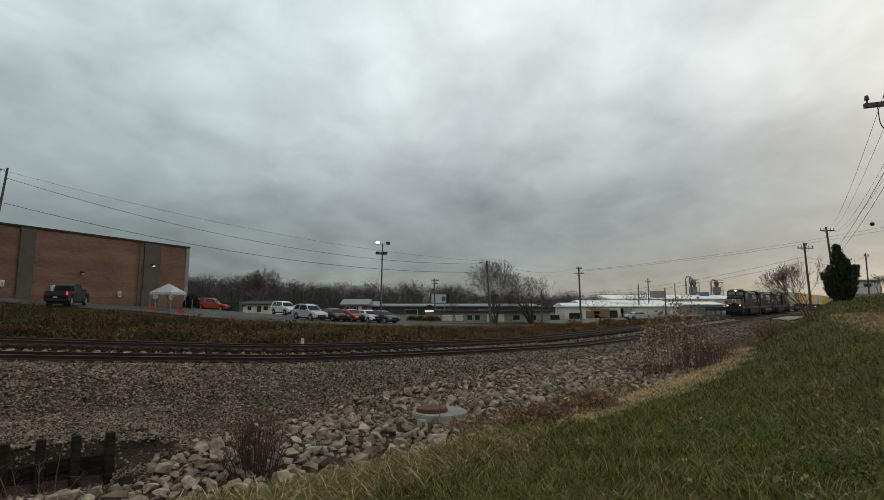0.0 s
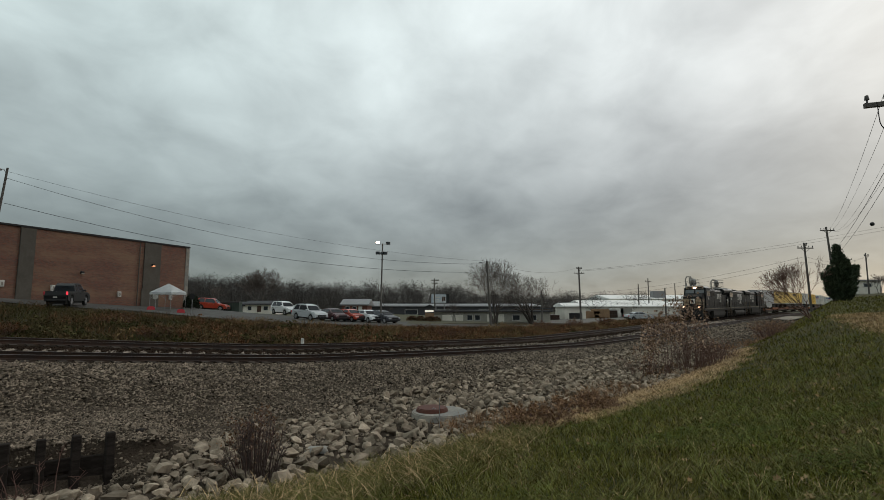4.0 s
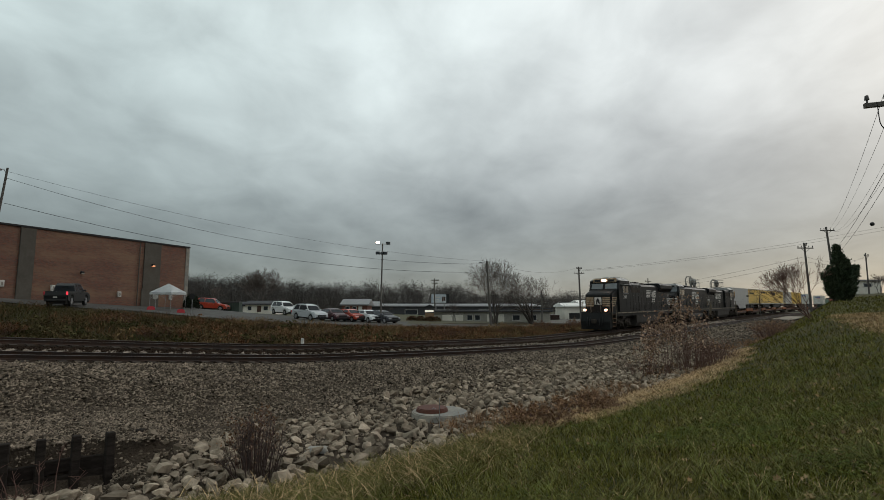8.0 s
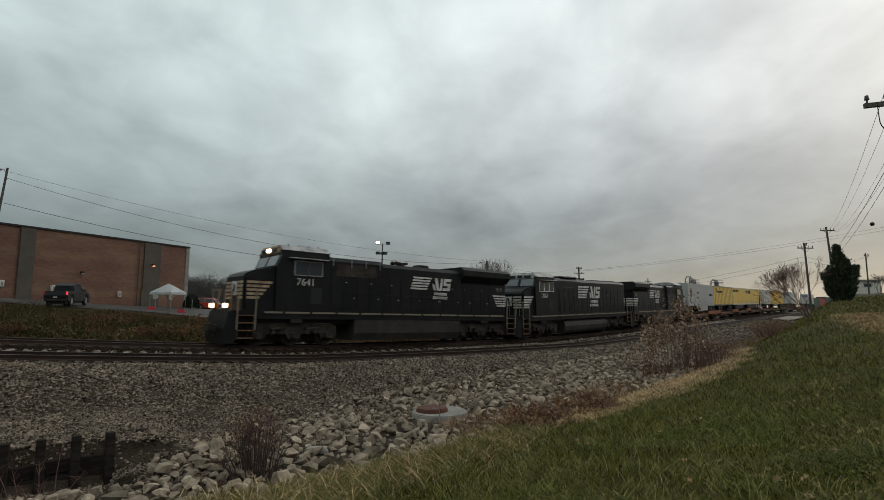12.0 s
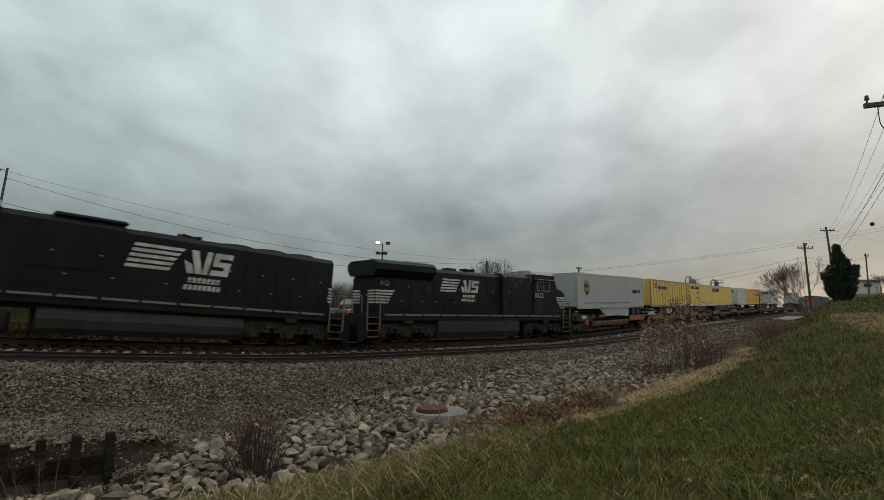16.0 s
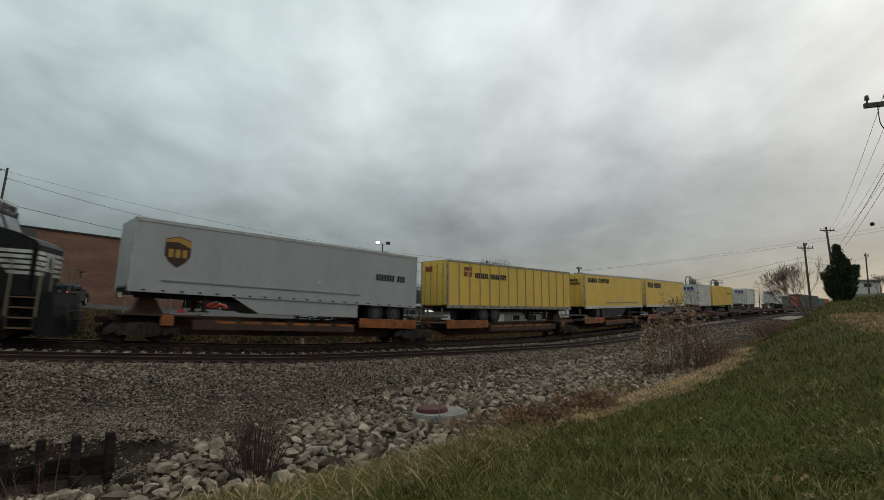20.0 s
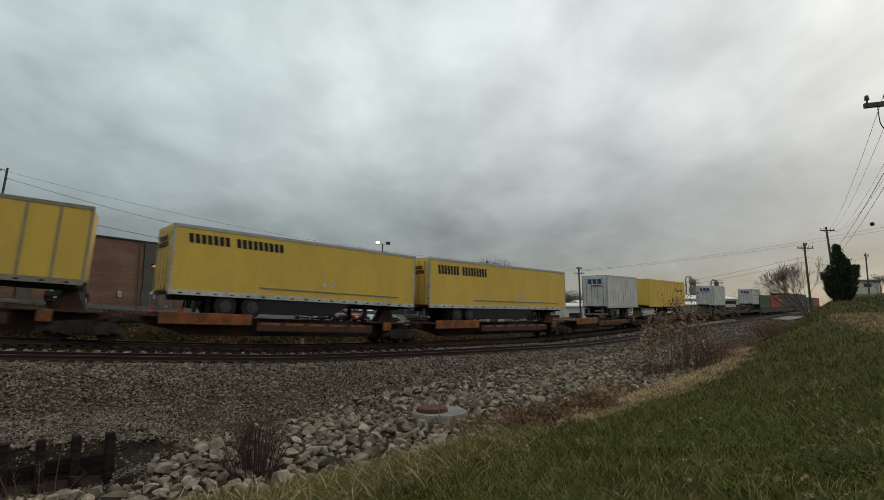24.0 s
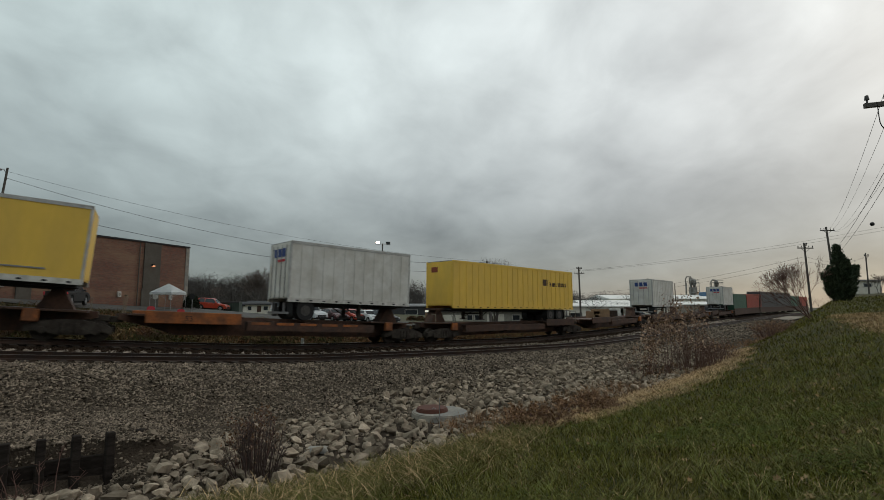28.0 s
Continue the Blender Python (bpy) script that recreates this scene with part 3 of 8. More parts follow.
def locomotive(style, number, label, lit, num_x, mark_x, mark_size, back, long):
    lo = tagged(empty("locomotive"), label, "locomotive", "locomotives of the train")
    A = style == "wide_cab_a"
    # underframe and walkway
    bm = boxes((-9.75, 9.75, -1.5, 1.5, 1.58, 1.78))
    box(bm, -9.3, 9.3, -1.1, 1.1, 1.15, 1.58)
    box(bm, -8.6, 8.6, -1.46, 1.46, 1.36, 1.58)
    part("underframe", bm, M["loco"], lo)
    for sgn in (1, -1):
        x = -8.3
        while x < 8.0:
            part("sill_stripe", boxes((x, min(x + 1.28, 8.2), sgn * 1.5, sgn * 1.506, 1.64, 1.73)), M["rail_tan"], lo, "cream sill stripe")
            x += 1.42
    # ends: pilots and couplers
    for sgn in (1, -1):
        bm = bmesh.new()
        prism(bm, [(sgn * 9.5, 0.28), (sgn * 9.95, 0.16), (sgn * 10.0, 0.9), (sgn * 9.85, 1.7), (sgn * 9.5, 1.7)], -1.45, 1.45)
        part("pilot", bm, M["loco"], lo, "black snow plough pilot")
        bm = boxes((sgn * 9.8, sgn * 10.3, -0.16, 0.16, 0.78, 1.08), bev=0.03)
        box(bm, sgn * 10.12, sgn * 10.4, -0.22, 0.22, 0.72, 1.14, bev=0.05)
        part("coupler", bm, M["grime"], lo)
        for y in (-0.75, -0.5, 0.5, 0.75):
            part("air_hose", rods([(sgn * 9.98, y, 1.3), (sgn * 10.18, y, 0.75), (sgn * 10.2, y * 0.9, 0.5)], r=0.03), M["black"], lo)
        for g in (1, -1):
            part("end_rail", rods([(sgn * 9.75, g * 1.4, 1.75), (sgn * 9.75, g * 1.4, 2.75), (sgn * 9.75, g * 0.5, 2.75), (sgn * 9.75, g * 0.5, 1.75)], r=0.025), M["rail_tan"], lo)
        steps(lo, sgn * 9.05)
    # nose
    NX0, NX1 = 7.7, 9.2
    bm = bmesh.new()
    prism(bm, [(NX0, 1.78), (NX1, 1.78), (NX1, 3.42), (NX1 - 0.12, 3.58), (NX1 - 0.5, 3.74), (NX0, 4.0)], -1.35, 1.35)
    bmesh.ops.bevel(bm, geom=[e for e in bm.edges if abs(e.verts[0].co.y) > 1.3 and abs(e.verts[1].co.y) > 1.3 and e.verts[0].co.y * e.verts[1].co.y > 0 and min(e.verts[0].co.x, e.verts[1].co.x) > NX0 + 0.1], offset=0.14, segments=2, affect="EDGES")
    part("nose", bm, M["loco"], lo)
    for k in range(5):
        z = 3.2 - 0.19 * k
        L = 1.25 - 0.15 * k
        for sgn in (1, -1):
            part("nose_stripe", prism(bmesh.new(), [(NX1 - 0.14, z), (NX1 - 0.14 - L, z), (NX1 - 0.08 - L, z - 0.12), (NX1 - 0.14, z - 0.12)], sgn * 1.35, sgn * 1.356), M["dirty_white" if lit else "white_paint"], lo, "grimy pale nose stripe" if lit else "white nose stripe")
            part("nose_stripe", boxes((NX1, NX1 + 0.006, sgn * 0.45, sgn * 1.2, z - 0.12, z)), M["dirty_white" if lit else "white_paint"], lo, "grimy pale nose stripe" if lit else "white nose stripe")
    bm = bmesh.new()
    prism(bm, [(-0.34, 2.5), (0.34, 2.5), (0.34, 3.2), (-0.34, 3.2)], NX1, NX1 + 0.008, axis="x")
    part("nose_emblem", bm, M["white_paint"], lo, "pale square emblem on the nose")
    bm = bmesh.new()
    prism(bm, [(-0.22, 2.52), (-0.1, 2.52), (-0.05, 2.8), (0.1, 2.52), (0.2, 2.55), (0.14, 2.95), (0.02, 3.14), (-0.12, 3.05), (-0.18, 2.8)], NX1 + 0.008, NX1 + 0.014, axis="x")
    part("emblem_mark", bm, M["black"], lo)
    # cab
    CX0, CX1 = 4.95, 7.7
    ct = 5.12 if A else 5.0
    bm = bmesh.new()
    prism(bm, [(CX0, 1.78), (CX1, 1.78), (CX1 + 0.04, 3.98), (CX1 - 0.2, 4.58), (CX1 - 0.2, ct - 0.28), (CX0, ct - 0.28)], -1.52, 1.52)
    part("cab", bm, M["loco"], lo)
    bm = bmesh.new()
    prism(bm, [(-1.5, ct - 0.3), (1.5, ct - 0.3), (1.1, ct), (-1.1, ct)], CX0 - 0.05, CX1 - 0.22, axis="x")
    rf = part("cab_roof", bm, M["roof_grey"], lo, "dusty pale grey cab roof")
    part("roof_hatch", boxes((CX0 + 0.4, CX0 + 1.3, -0.5, 0.5, ct, ct + 0.12), bev=0.03), M["roof_grey"], rf)
    part("roof_hatch", boxes((CX0 + 1.7, CX0 + 2.2, -0.3, 0.3, ct, ct + 0.09), bev=0.03), M["roof_grey"], rf)
    for k in range(4):
        part("antenna", rod(bmesh.new(), (CX0 + 0.3 + 0.55 * k, 0.75, ct - 0.05), (CX0 + 0.3 + 0.55 * k, 0.75, ct + 0.12), 0.05), M["roof_grey"], rf)
    # front light box with number boards and headlight
    bm = boxes((CX1 - 0.5, CX1 - 0.12, -1.22, 1.22, ct - 0.46, ct - 0.03), bev=0.08)
    hb = part("headlight_box", bm, M["dirty_white" if lit else "roof_grey"], lo)
    for g in (1, -1):
        part("number_board", boxes((CX1 - 0.12, CX1 - 0.105, g * 0.4, g * 1.0, ct - 0.36, ct - 0.16)), M["black"], hb)
    bm = bmesh.new()
    for y in (-0.12, 0.12):
        rod(bm, (CX1 - 0.12, y, ct - 0.24), (CX1 - 0.05, y, ct - 0.24), 0.1, seg=14)
    part("headlight", bm, M["lamp"] if lit else M["glass"], hb, "lit twin headlight" if lit else "unlit headlight")
    for y in (-1.05, 1.05):
        bm = bmesh.new()
        rod(bm, (9.8, y, 1.98), (9.98, y, 1.98), 0.11, seg=14)
        part("ditch_light", bm, M["lamp_red"] if lit else M["glass"], lo, "lit ditch light" if lit else "")
    # windscreens
    for y0, y1 in ((-1.3, -0.12), (0.12, 1.3)):
        bm = bmesh.new()
        a, b = Vector((CX1 + 0.035, 0, 4.03)), Vector((CX1 - 0.18, 0, 4.56))
        n = Vector((1, 0, 0.32)).normalized() * 0.02
        v = [bm.verts.new(a + n + Vector((0, y0, 0))), bm.verts.new(a + n + Vector((0, y1, 0))), bm.verts.new(b + n + Vector((0, y1 * 0.97, 0))), bm.verts.new(b + n + Vector((0, y0 * 0.97, 0)))]
        f = bm.faces.new(v)
        bmesh.ops.solidify(bm, geom=[f], thickness=0.02)
        bmesh.ops.recalc_face_normals(bm, faces=bm.faces[:])
        part("windscreen", bm, M["cab_glass"], lo, "windscreen pane coloured pale like reflected sky")
    # side windows with frames
    wins = ((5.35, 6.05), (6.1, 6.8)) if A else ((5.2, 5.8), (5.9, 6.5), (6.6, 7.2))
    for sgn in (1, -1):
        for x0, x1 in wins:
            w = part("side_window", boxes((x0, x1, sgn * 1.5, sgn * 1.53, 3.62, 4.3)), M["glass"], lo)
            bm = boxes((x0 - 0.05, x0, sgn * 1.5, sgn * 1.55, 3.57, 4.35), (x1, x1 + 0.05, sgn * 1.5, sgn * 1.55, 3.57, 4.35), (x0, x1, sgn * 1.5, sgn * 1.55, 3.57, 3.62), (x0, x1, sgn * 1.5, sgn * 1.55, 4.3, 4.35))
            part("window_frame", bm, M["steel" if A else "white_paint"], w)
        bm = bmesh.new()
        prism(bm, [(5.1, 4.42), (7.15, 4.42), (7.15, 4.47), (5.1, 4.47)], sgn * 1.5, sgn * 1.85)
        part("window_shade", bm, M["roof_grey"], lo, "grey sun shade over the cab windows")
        part("cab_door_panel", boxes((5.3, 5.9, sgn * 1.52, sgn * 1.535, 2.15, 3.0)), M["black"], lo)
        words(number, 0.52, M["white_paint"], "road_number", lo, Matrix.Translation((num_x, sgn * 1.527, 3.08)) @ Matrix.Rotation(math.pi if sgn > 0 else 0, 4, "Z") @ Matrix.Rotation(math.pi / 2, 4, "X"), label="white painted road number")
    # hoods
    if A:
        body = [("equipment_hood", 1.6, 4.95, 1.45, 4.7), ("engine_hood", -4.6, 1.6, 1.2, 4.62), ("radiator_hood", -8.75, -4.6, 1.2, 4.0)]
    else:
        body = [("equipment_hood", 1.0, 4.95, 1.42, 4.72), ("engine_hood", -8.8, 1.0, 1.2, 4.68)]
    for nm, x0, x1, w, zt in body:
        bm = bmesh.new()
        c = 0.22
        prism(bm, [(-w, 1.78), (w, 1.78), (w, zt - c), (w - c, zt), (-w + c, zt), (-w, zt - c)], x0, x1, axis="x")
        h = part(nm, bm, M["loco"], lo)
        # access doors with hinges and latches
        x = x0 + 0.12
        k = 0
        while x + 0.75 < x1:
            for sgn in (1, -1):
                part("hood_door", boxes((x, x + 0.7, sgn * w, sgn * (w + 0.018), 1.95, zt - 0.75), bev=0.006), M["loco"], h)
            if k % 2 == 0:
                for sgn in (1, -1):
                    for lx, lz in ((0.05, 2.5), (0.55, 3.35)):
                        part("latch", boxes((x + lx, x + lx + 0.1, sgn * (w + 0.018), sgn * (w + 0.03), lz, lz + 0.05)), M["steel"], h)
            x += 0.78
            k += 1
    if A:
        # flared radiator wings and the screens on top
        bm = bmesh.new()
        prism(bm, [(-1.2, 3.95), (1.2, 3.95), (1.52, 4.3), (1.52, 4.66), (1.22, 4.86), (-1.22, 4.86), (-1.52, 4.66), (-1.52, 4.3)], -8.95, -4.6, axis="x")
        part("radiator_wing", bm, M["loco"], lo, "flared black radiator wing at the hood end")
        part("radiator_screen", boxes((-6.6, -4.9, -1.05, 1.05, 4.86, 4.92)), M["roof_grey"], lo, "pale radiator screen on the roof")
        part("exhaust_outlet", boxes((-2.6, -1.8, -0.35, 0.35, 4.62, 4.86), bev=0.04), M["grime"], lo)
        for sgn in (1, -1):
            part("dynamic_brake_grille", boxes((2.0, 4.5, sgn * 1.45, sgn * 1.475, 3.7, 4.35)), M["grime"], lo)
        for sgn in (1, -1):
            bm = rods([(1.8, sgn * 1.48, 4.66), (4.7, sgn * 1.48, 4.66)], *[[(x, sgn * 1.48, 4.2), (x, sgn * 1.48, 4.66)] for x in (1.8, 2.7, 3.6, 4.7)], r=0.02)
            part("roof_rail", bm, M["steel"], lo)
    else:
        for x in (-3.9, -5.6, -7.3):
            bm = bmesh.new()
            rod(bm, (x, 0, 4.58), (x, 0, 4.78), 0.85, 0.8, seg=20)
            part("radiator_fan", bm, M["grime"], lo, "round radiator fan housing on the roof")
        part("inertial_intake", boxes((0.9, 3.4, -1.3, 1.3, 4.72, 4.92), bev=0.08), M["loco"], lo)
        part("exhaust_silencer", boxes((-1.6, 0.2, -0.5, 0.5, 4.6, 4.78), bev=0.05), M["loco"], lo)
    bm = bmesh.new()
    for dy, L in ((-0.25, 0.5), (0, 0.62), (0.25, 0.5)):
        rod(bm, (-0.6 if A else -1.9, dy, 4.86), ((-0.6 if A else -1.9) + L, dy, 4.86), 0.04, 0.11, seg=10)
        rod(bm, (-0.6 if A else -1.9, dy, 4.86), ((-0.6 if A else -1.9) - 0.35, dy, 4.86), 0.04, 0.09, seg=10)
    box(bm, (-0.72 if A else -2.02), (-0.5 if A else -1.8), -0.3, 0.3, 4.55, 4.82)
    part("horn", bm, M["grime"], lo, "cluster of air horns on the roof")
    side_mark(lo, mark_x, 3.62, mark_size, 1.225)
    # rear end number and stripes
    if A:
        for sgn in (1, -1):
            words(number, 0.34, M["steel"], "road_number", lo, Matrix.Translation((-8.15, sgn * 1.224, 3.42)) @ Matrix.Rotation(math.pi if sgn > 0 else 0, 4, "Z") @ Matrix.Rotation(math.pi / 2, 4, "X"))
    for k in range(5):
        z = 3.12 - 0.17 * k
        for sgn in (1, -1):
            xe = -8.75 if A else -8.8
            part("rear_stripe", boxes((xe - 0.006, xe, sgn * 0.4, sgn * 1.15, z - 0.1, z)), M["white_paint"], lo, "white hood end stripe")
            part("rear_stripe", prism(bmesh.new(), [(xe, z), (xe + (1.25 - 0.1 * k if A else 0.2), z), (xe + (1.2 - 0.1 * k if A else 0.2), z - 0.1), (xe, z - 0.1)], sgn * 1.219, sgn * 1.226), M["white_paint"], lo, "white hood end stripe")
    # side rails along the walkway
    for sgn in (1, -1):
        posts = [[(x, sgn * 1.47, 1.78), (x, sgn * 1.47, 2.75)] for x in np.arange(-8.2, 4.8, 1.75)]
        part("walkway_rail", rods([(-8.4, sgn * 1.47, 2.75), (3.9, sgn * 1.47, 2.75)], *posts, r=0.014, seg=5), M["loco"], lo)
    # fuel tank and air tanks
    bm = bmesh.new()
    if A:
        prism(bm, [(-1.3, 0.22), (1.3, 0.22), (1.48, 0.62), (1.48, 1.34), (-1.48, 1.34), (-1.48, 0.62)], -4.3, 3.3, axis="x")
    else:
        prism(bm, [(-1.25, 0.22), (1.25, 0.22), (1.42, 0.45), (1.48, 0.8), (1.42, 1.05), (1.25, 1.22), (-1.25, 1.22), (-1.42, 1.05), (-1.48, 0.8), (-1.42, 0.55)], -4.2, 3.4, axis="x")
    part("fuel_tank", bm, M["tank"], lo, "dusty dark fuel tank")
    for sgn in (1, -1):
        bm = bmesh.new()
        rod(bm, (-3.6, sgn * 1.2, 1.42), (2.9, sgn * 1.2, 1.42), 0.16, seg=12)
        part("air_reservoir", bm, M["tank"], lo)
    for x in (-6.55, 6.55):
        truck(lo, x, (-1.85, 0.0, 1.85), 0.53, WHEEL_L, "loco", back)
        part("traction_gear", boxes((x - 2.5, x + 2.5, -0.5, 0.5, 0.16, 1.0), bev=0.05), M["grime"], lo)
        for sgn in (1, -1):
            part("sand_box", boxes((x - 0.3, x + 0.3, sgn * 1.15, sgn * 1.45, 1.15, 1.58), bev=0.03), M["grime"], lo)
    # full length: the parts drawn out a little along the engine, wheels kept round
    for o in lo.children:
        if o.name.startswith("truck") or o.matrix_basis != Matrix():
            o.location.x *= long
        else:
            for q in (o, *o.children):
                q.data.transform(Matrix.Diagonal((long, 1, 1, 1)))
    return lo


for style, number, label, lit, u, base, flip, num_x, mark_x, mark_size, long in (
        ("wide_cab_a", "7641", "black freight locomotive with lit headlights leading the train", True, -25.6, 13.5, False, 6.2, -2.6, 1.3, 1.03),
        ("wide_cab_b", "1843", "black freight locomotive with three roof fans, coupled second", False, -5.9, 13.4, False, 6.5, -1.9, 1.75, 1.02),
        ("wide_cab_a", "8122", "black freight locomotive running backwards ahead of the trailers", False, 14.2, 13.7, True, 5.6, -1.8, 1.4, 1.05)):
    rolling(locomotive(style, number, label, lit, num_x, mark_x, mark_size, flip, long), u, base, flip)
# ---- spine cars and what rides on them ----
TB, TT = 2.16, 5.31       # underside and roof of the trailer bodies above the rail
M["hub"] = material("hub", (0.07, 0.065, 0.06), 0.7, 0.2, vary=0.3, fine=10, coarse=2)
UPRIGHT = Matrix.Rotation(math.pi / 2, 4, "X")


def spine_car(length, label, orange):
    """One platform: a slim centre sill, low decks over the trucks, guide kerbs and hitch."""
    sp = tagged(empty("spine_car"), label, "railcar", "spine cars of the train")
    L = length / 2
    bm = bmesh.new()
    prism(bm, [(-L + 0.1, 0.95), (-L + 1.6, 0.6), (-L + 2.4, 0.32), (L - 2.4, 0.32), (L - 1.6, 0.6), (L - 0.1, 0.95), (L - 0.1, 1.2), (-L + 0.1, 1.2)], -0.3, 0.3)
    part("centre_sill", bm, M["spine_brown"], sp, "rusty brown centre sill")
    for x0, x1 in ((L - 3.4, L - 0.4), (-L + 0.4, -L + 5.0)):
        bm = boxes((x0, x1, -1.25, 1.25, 1.14, 1.22))
        part("deck_plate", bm, M["spine_brown"], sp)
    for sgn in (1, -1):
        part("side_kerb", boxes((-L + 0.9, -L + 4.9, sgn * 1.22, sgn * 1.32, 0.84, 1.36), bev=0.02), M["spine_orange"] if orange else M["spine_brown"], sp, "orange-brown wheel guide kerb")
        if orange:
            words("53", 0.34, M["black"], "kerb_number", sp, Matrix.Translation((-L + 2.6, sgn * 1.322, 0.96)) @ Matrix.Rotation(math.pi if sgn > 0 else 0, 4, "Z") @ Matrix.Rotation(math.pi / 2, 4, "X"), label="black painted number")
        bm = boxes((-L + 5.2, L - 3.2, sgn * 0.95, sgn * 1.3, 0.6, 1.02))
        part("side_sill", bm, M["spine_brown"], sp)
        x = -L + 5.4
        k = 0
        while x < L - 4.0:
            part("sill_plate", boxes((x, x + 0.9, sgn * 1.3, sgn * 1.312, 0.88, 1.0)), M["spine_orange"] if orange else M["spine_brown"], sp)
            x += 1.25
            k += 1
        part("end_box", boxes((L - 2.4, L - 1.9, sgn * 1.1, sgn * 1.32, 0.72, 1.2), bev=0.03), M["spine_orange"], sp, "faded orange corner box")
        for x in (-L + 2.9, -L + 4.2, -L + 6.5, 0.5):
            part("cross_bearer", boxes((x, x + 0.16, sgn * 0.3, sgn * 1.3, 0.9, 1.08)), M["spine_brown"], sp)
    bm = bmesh.new()
    prism(bm, [(L - 2.2, 1.2), (L - 0.9, 1.2), (L - 1.35, 2.0), (L - 1.75, 2.0)], -0.35, 0.35)
    box(bm, L - 1.9, L - 1.1, -0.5, 0.5, 2.0, 2.14)
    part("hitch_stand", bm, M["spine_brown"], sp, "rusty trailer hitch stand")
    bm = rods([(-L + 0.5, 1.2, 1.2), (-L + 0.5, 1.2, 2.0), (-L + 0.5, 0.7, 2.0), (-L + 0.5, 0.7, 1.2)], [(L - 0.5, 1.2, 1.2), (L - 0.5, 1.2, 1.75), (L - 0.5, 0.8, 1.75)], r=0.025)
    part("end_rail", bm, M["rail_tan"], sp)
    for sx in (1, -1):
        part("coupler", boxes((sx * L - 0.3, sx * L + 0.3, -0.15, 0.15, 0.82, 1.08), bev=0.03), M["grime"], sp)
    part("brake_box", boxes((0.2, 0.9, 0.6, 1.05, 0.5, 0.9), bev=0.03), M["grime"], sp)
    part("air_tank", rod(bmesh.new(), (1.6, 0.75, 0.72), (2.5, 0.75, 0.72), 0.2, seg=12), M["grime"], sp)
    return sp


def trailer_wheels(tr, xs, z=1.74):
    for x in xs:
        for sgn in (1, -1):
            bm = bmesh.new()
            rod(bm, (x, sgn * 0.72, z), (x, sgn * 1.24, z), 0.5, seg=20)
            w = part("wheel", bm, M["tyre"], tr)
            bm = bmesh.new()
            rod(bm, (x, sgn * 1.24, z), (x, sgn * 1.25, z), 0.27, seg=14)
            rod(bm, (x, sgn * 1.25, z), (x, sgn * 1.29, z), 0.12, seg=10)
            part("rim", bm, M["hub"], w)
        bm = bmesh.new()
        rod(bm, (x, -0.8, z), (x, 0.8, z), 0.08)
        part("axle", bm, M["black"], tr)


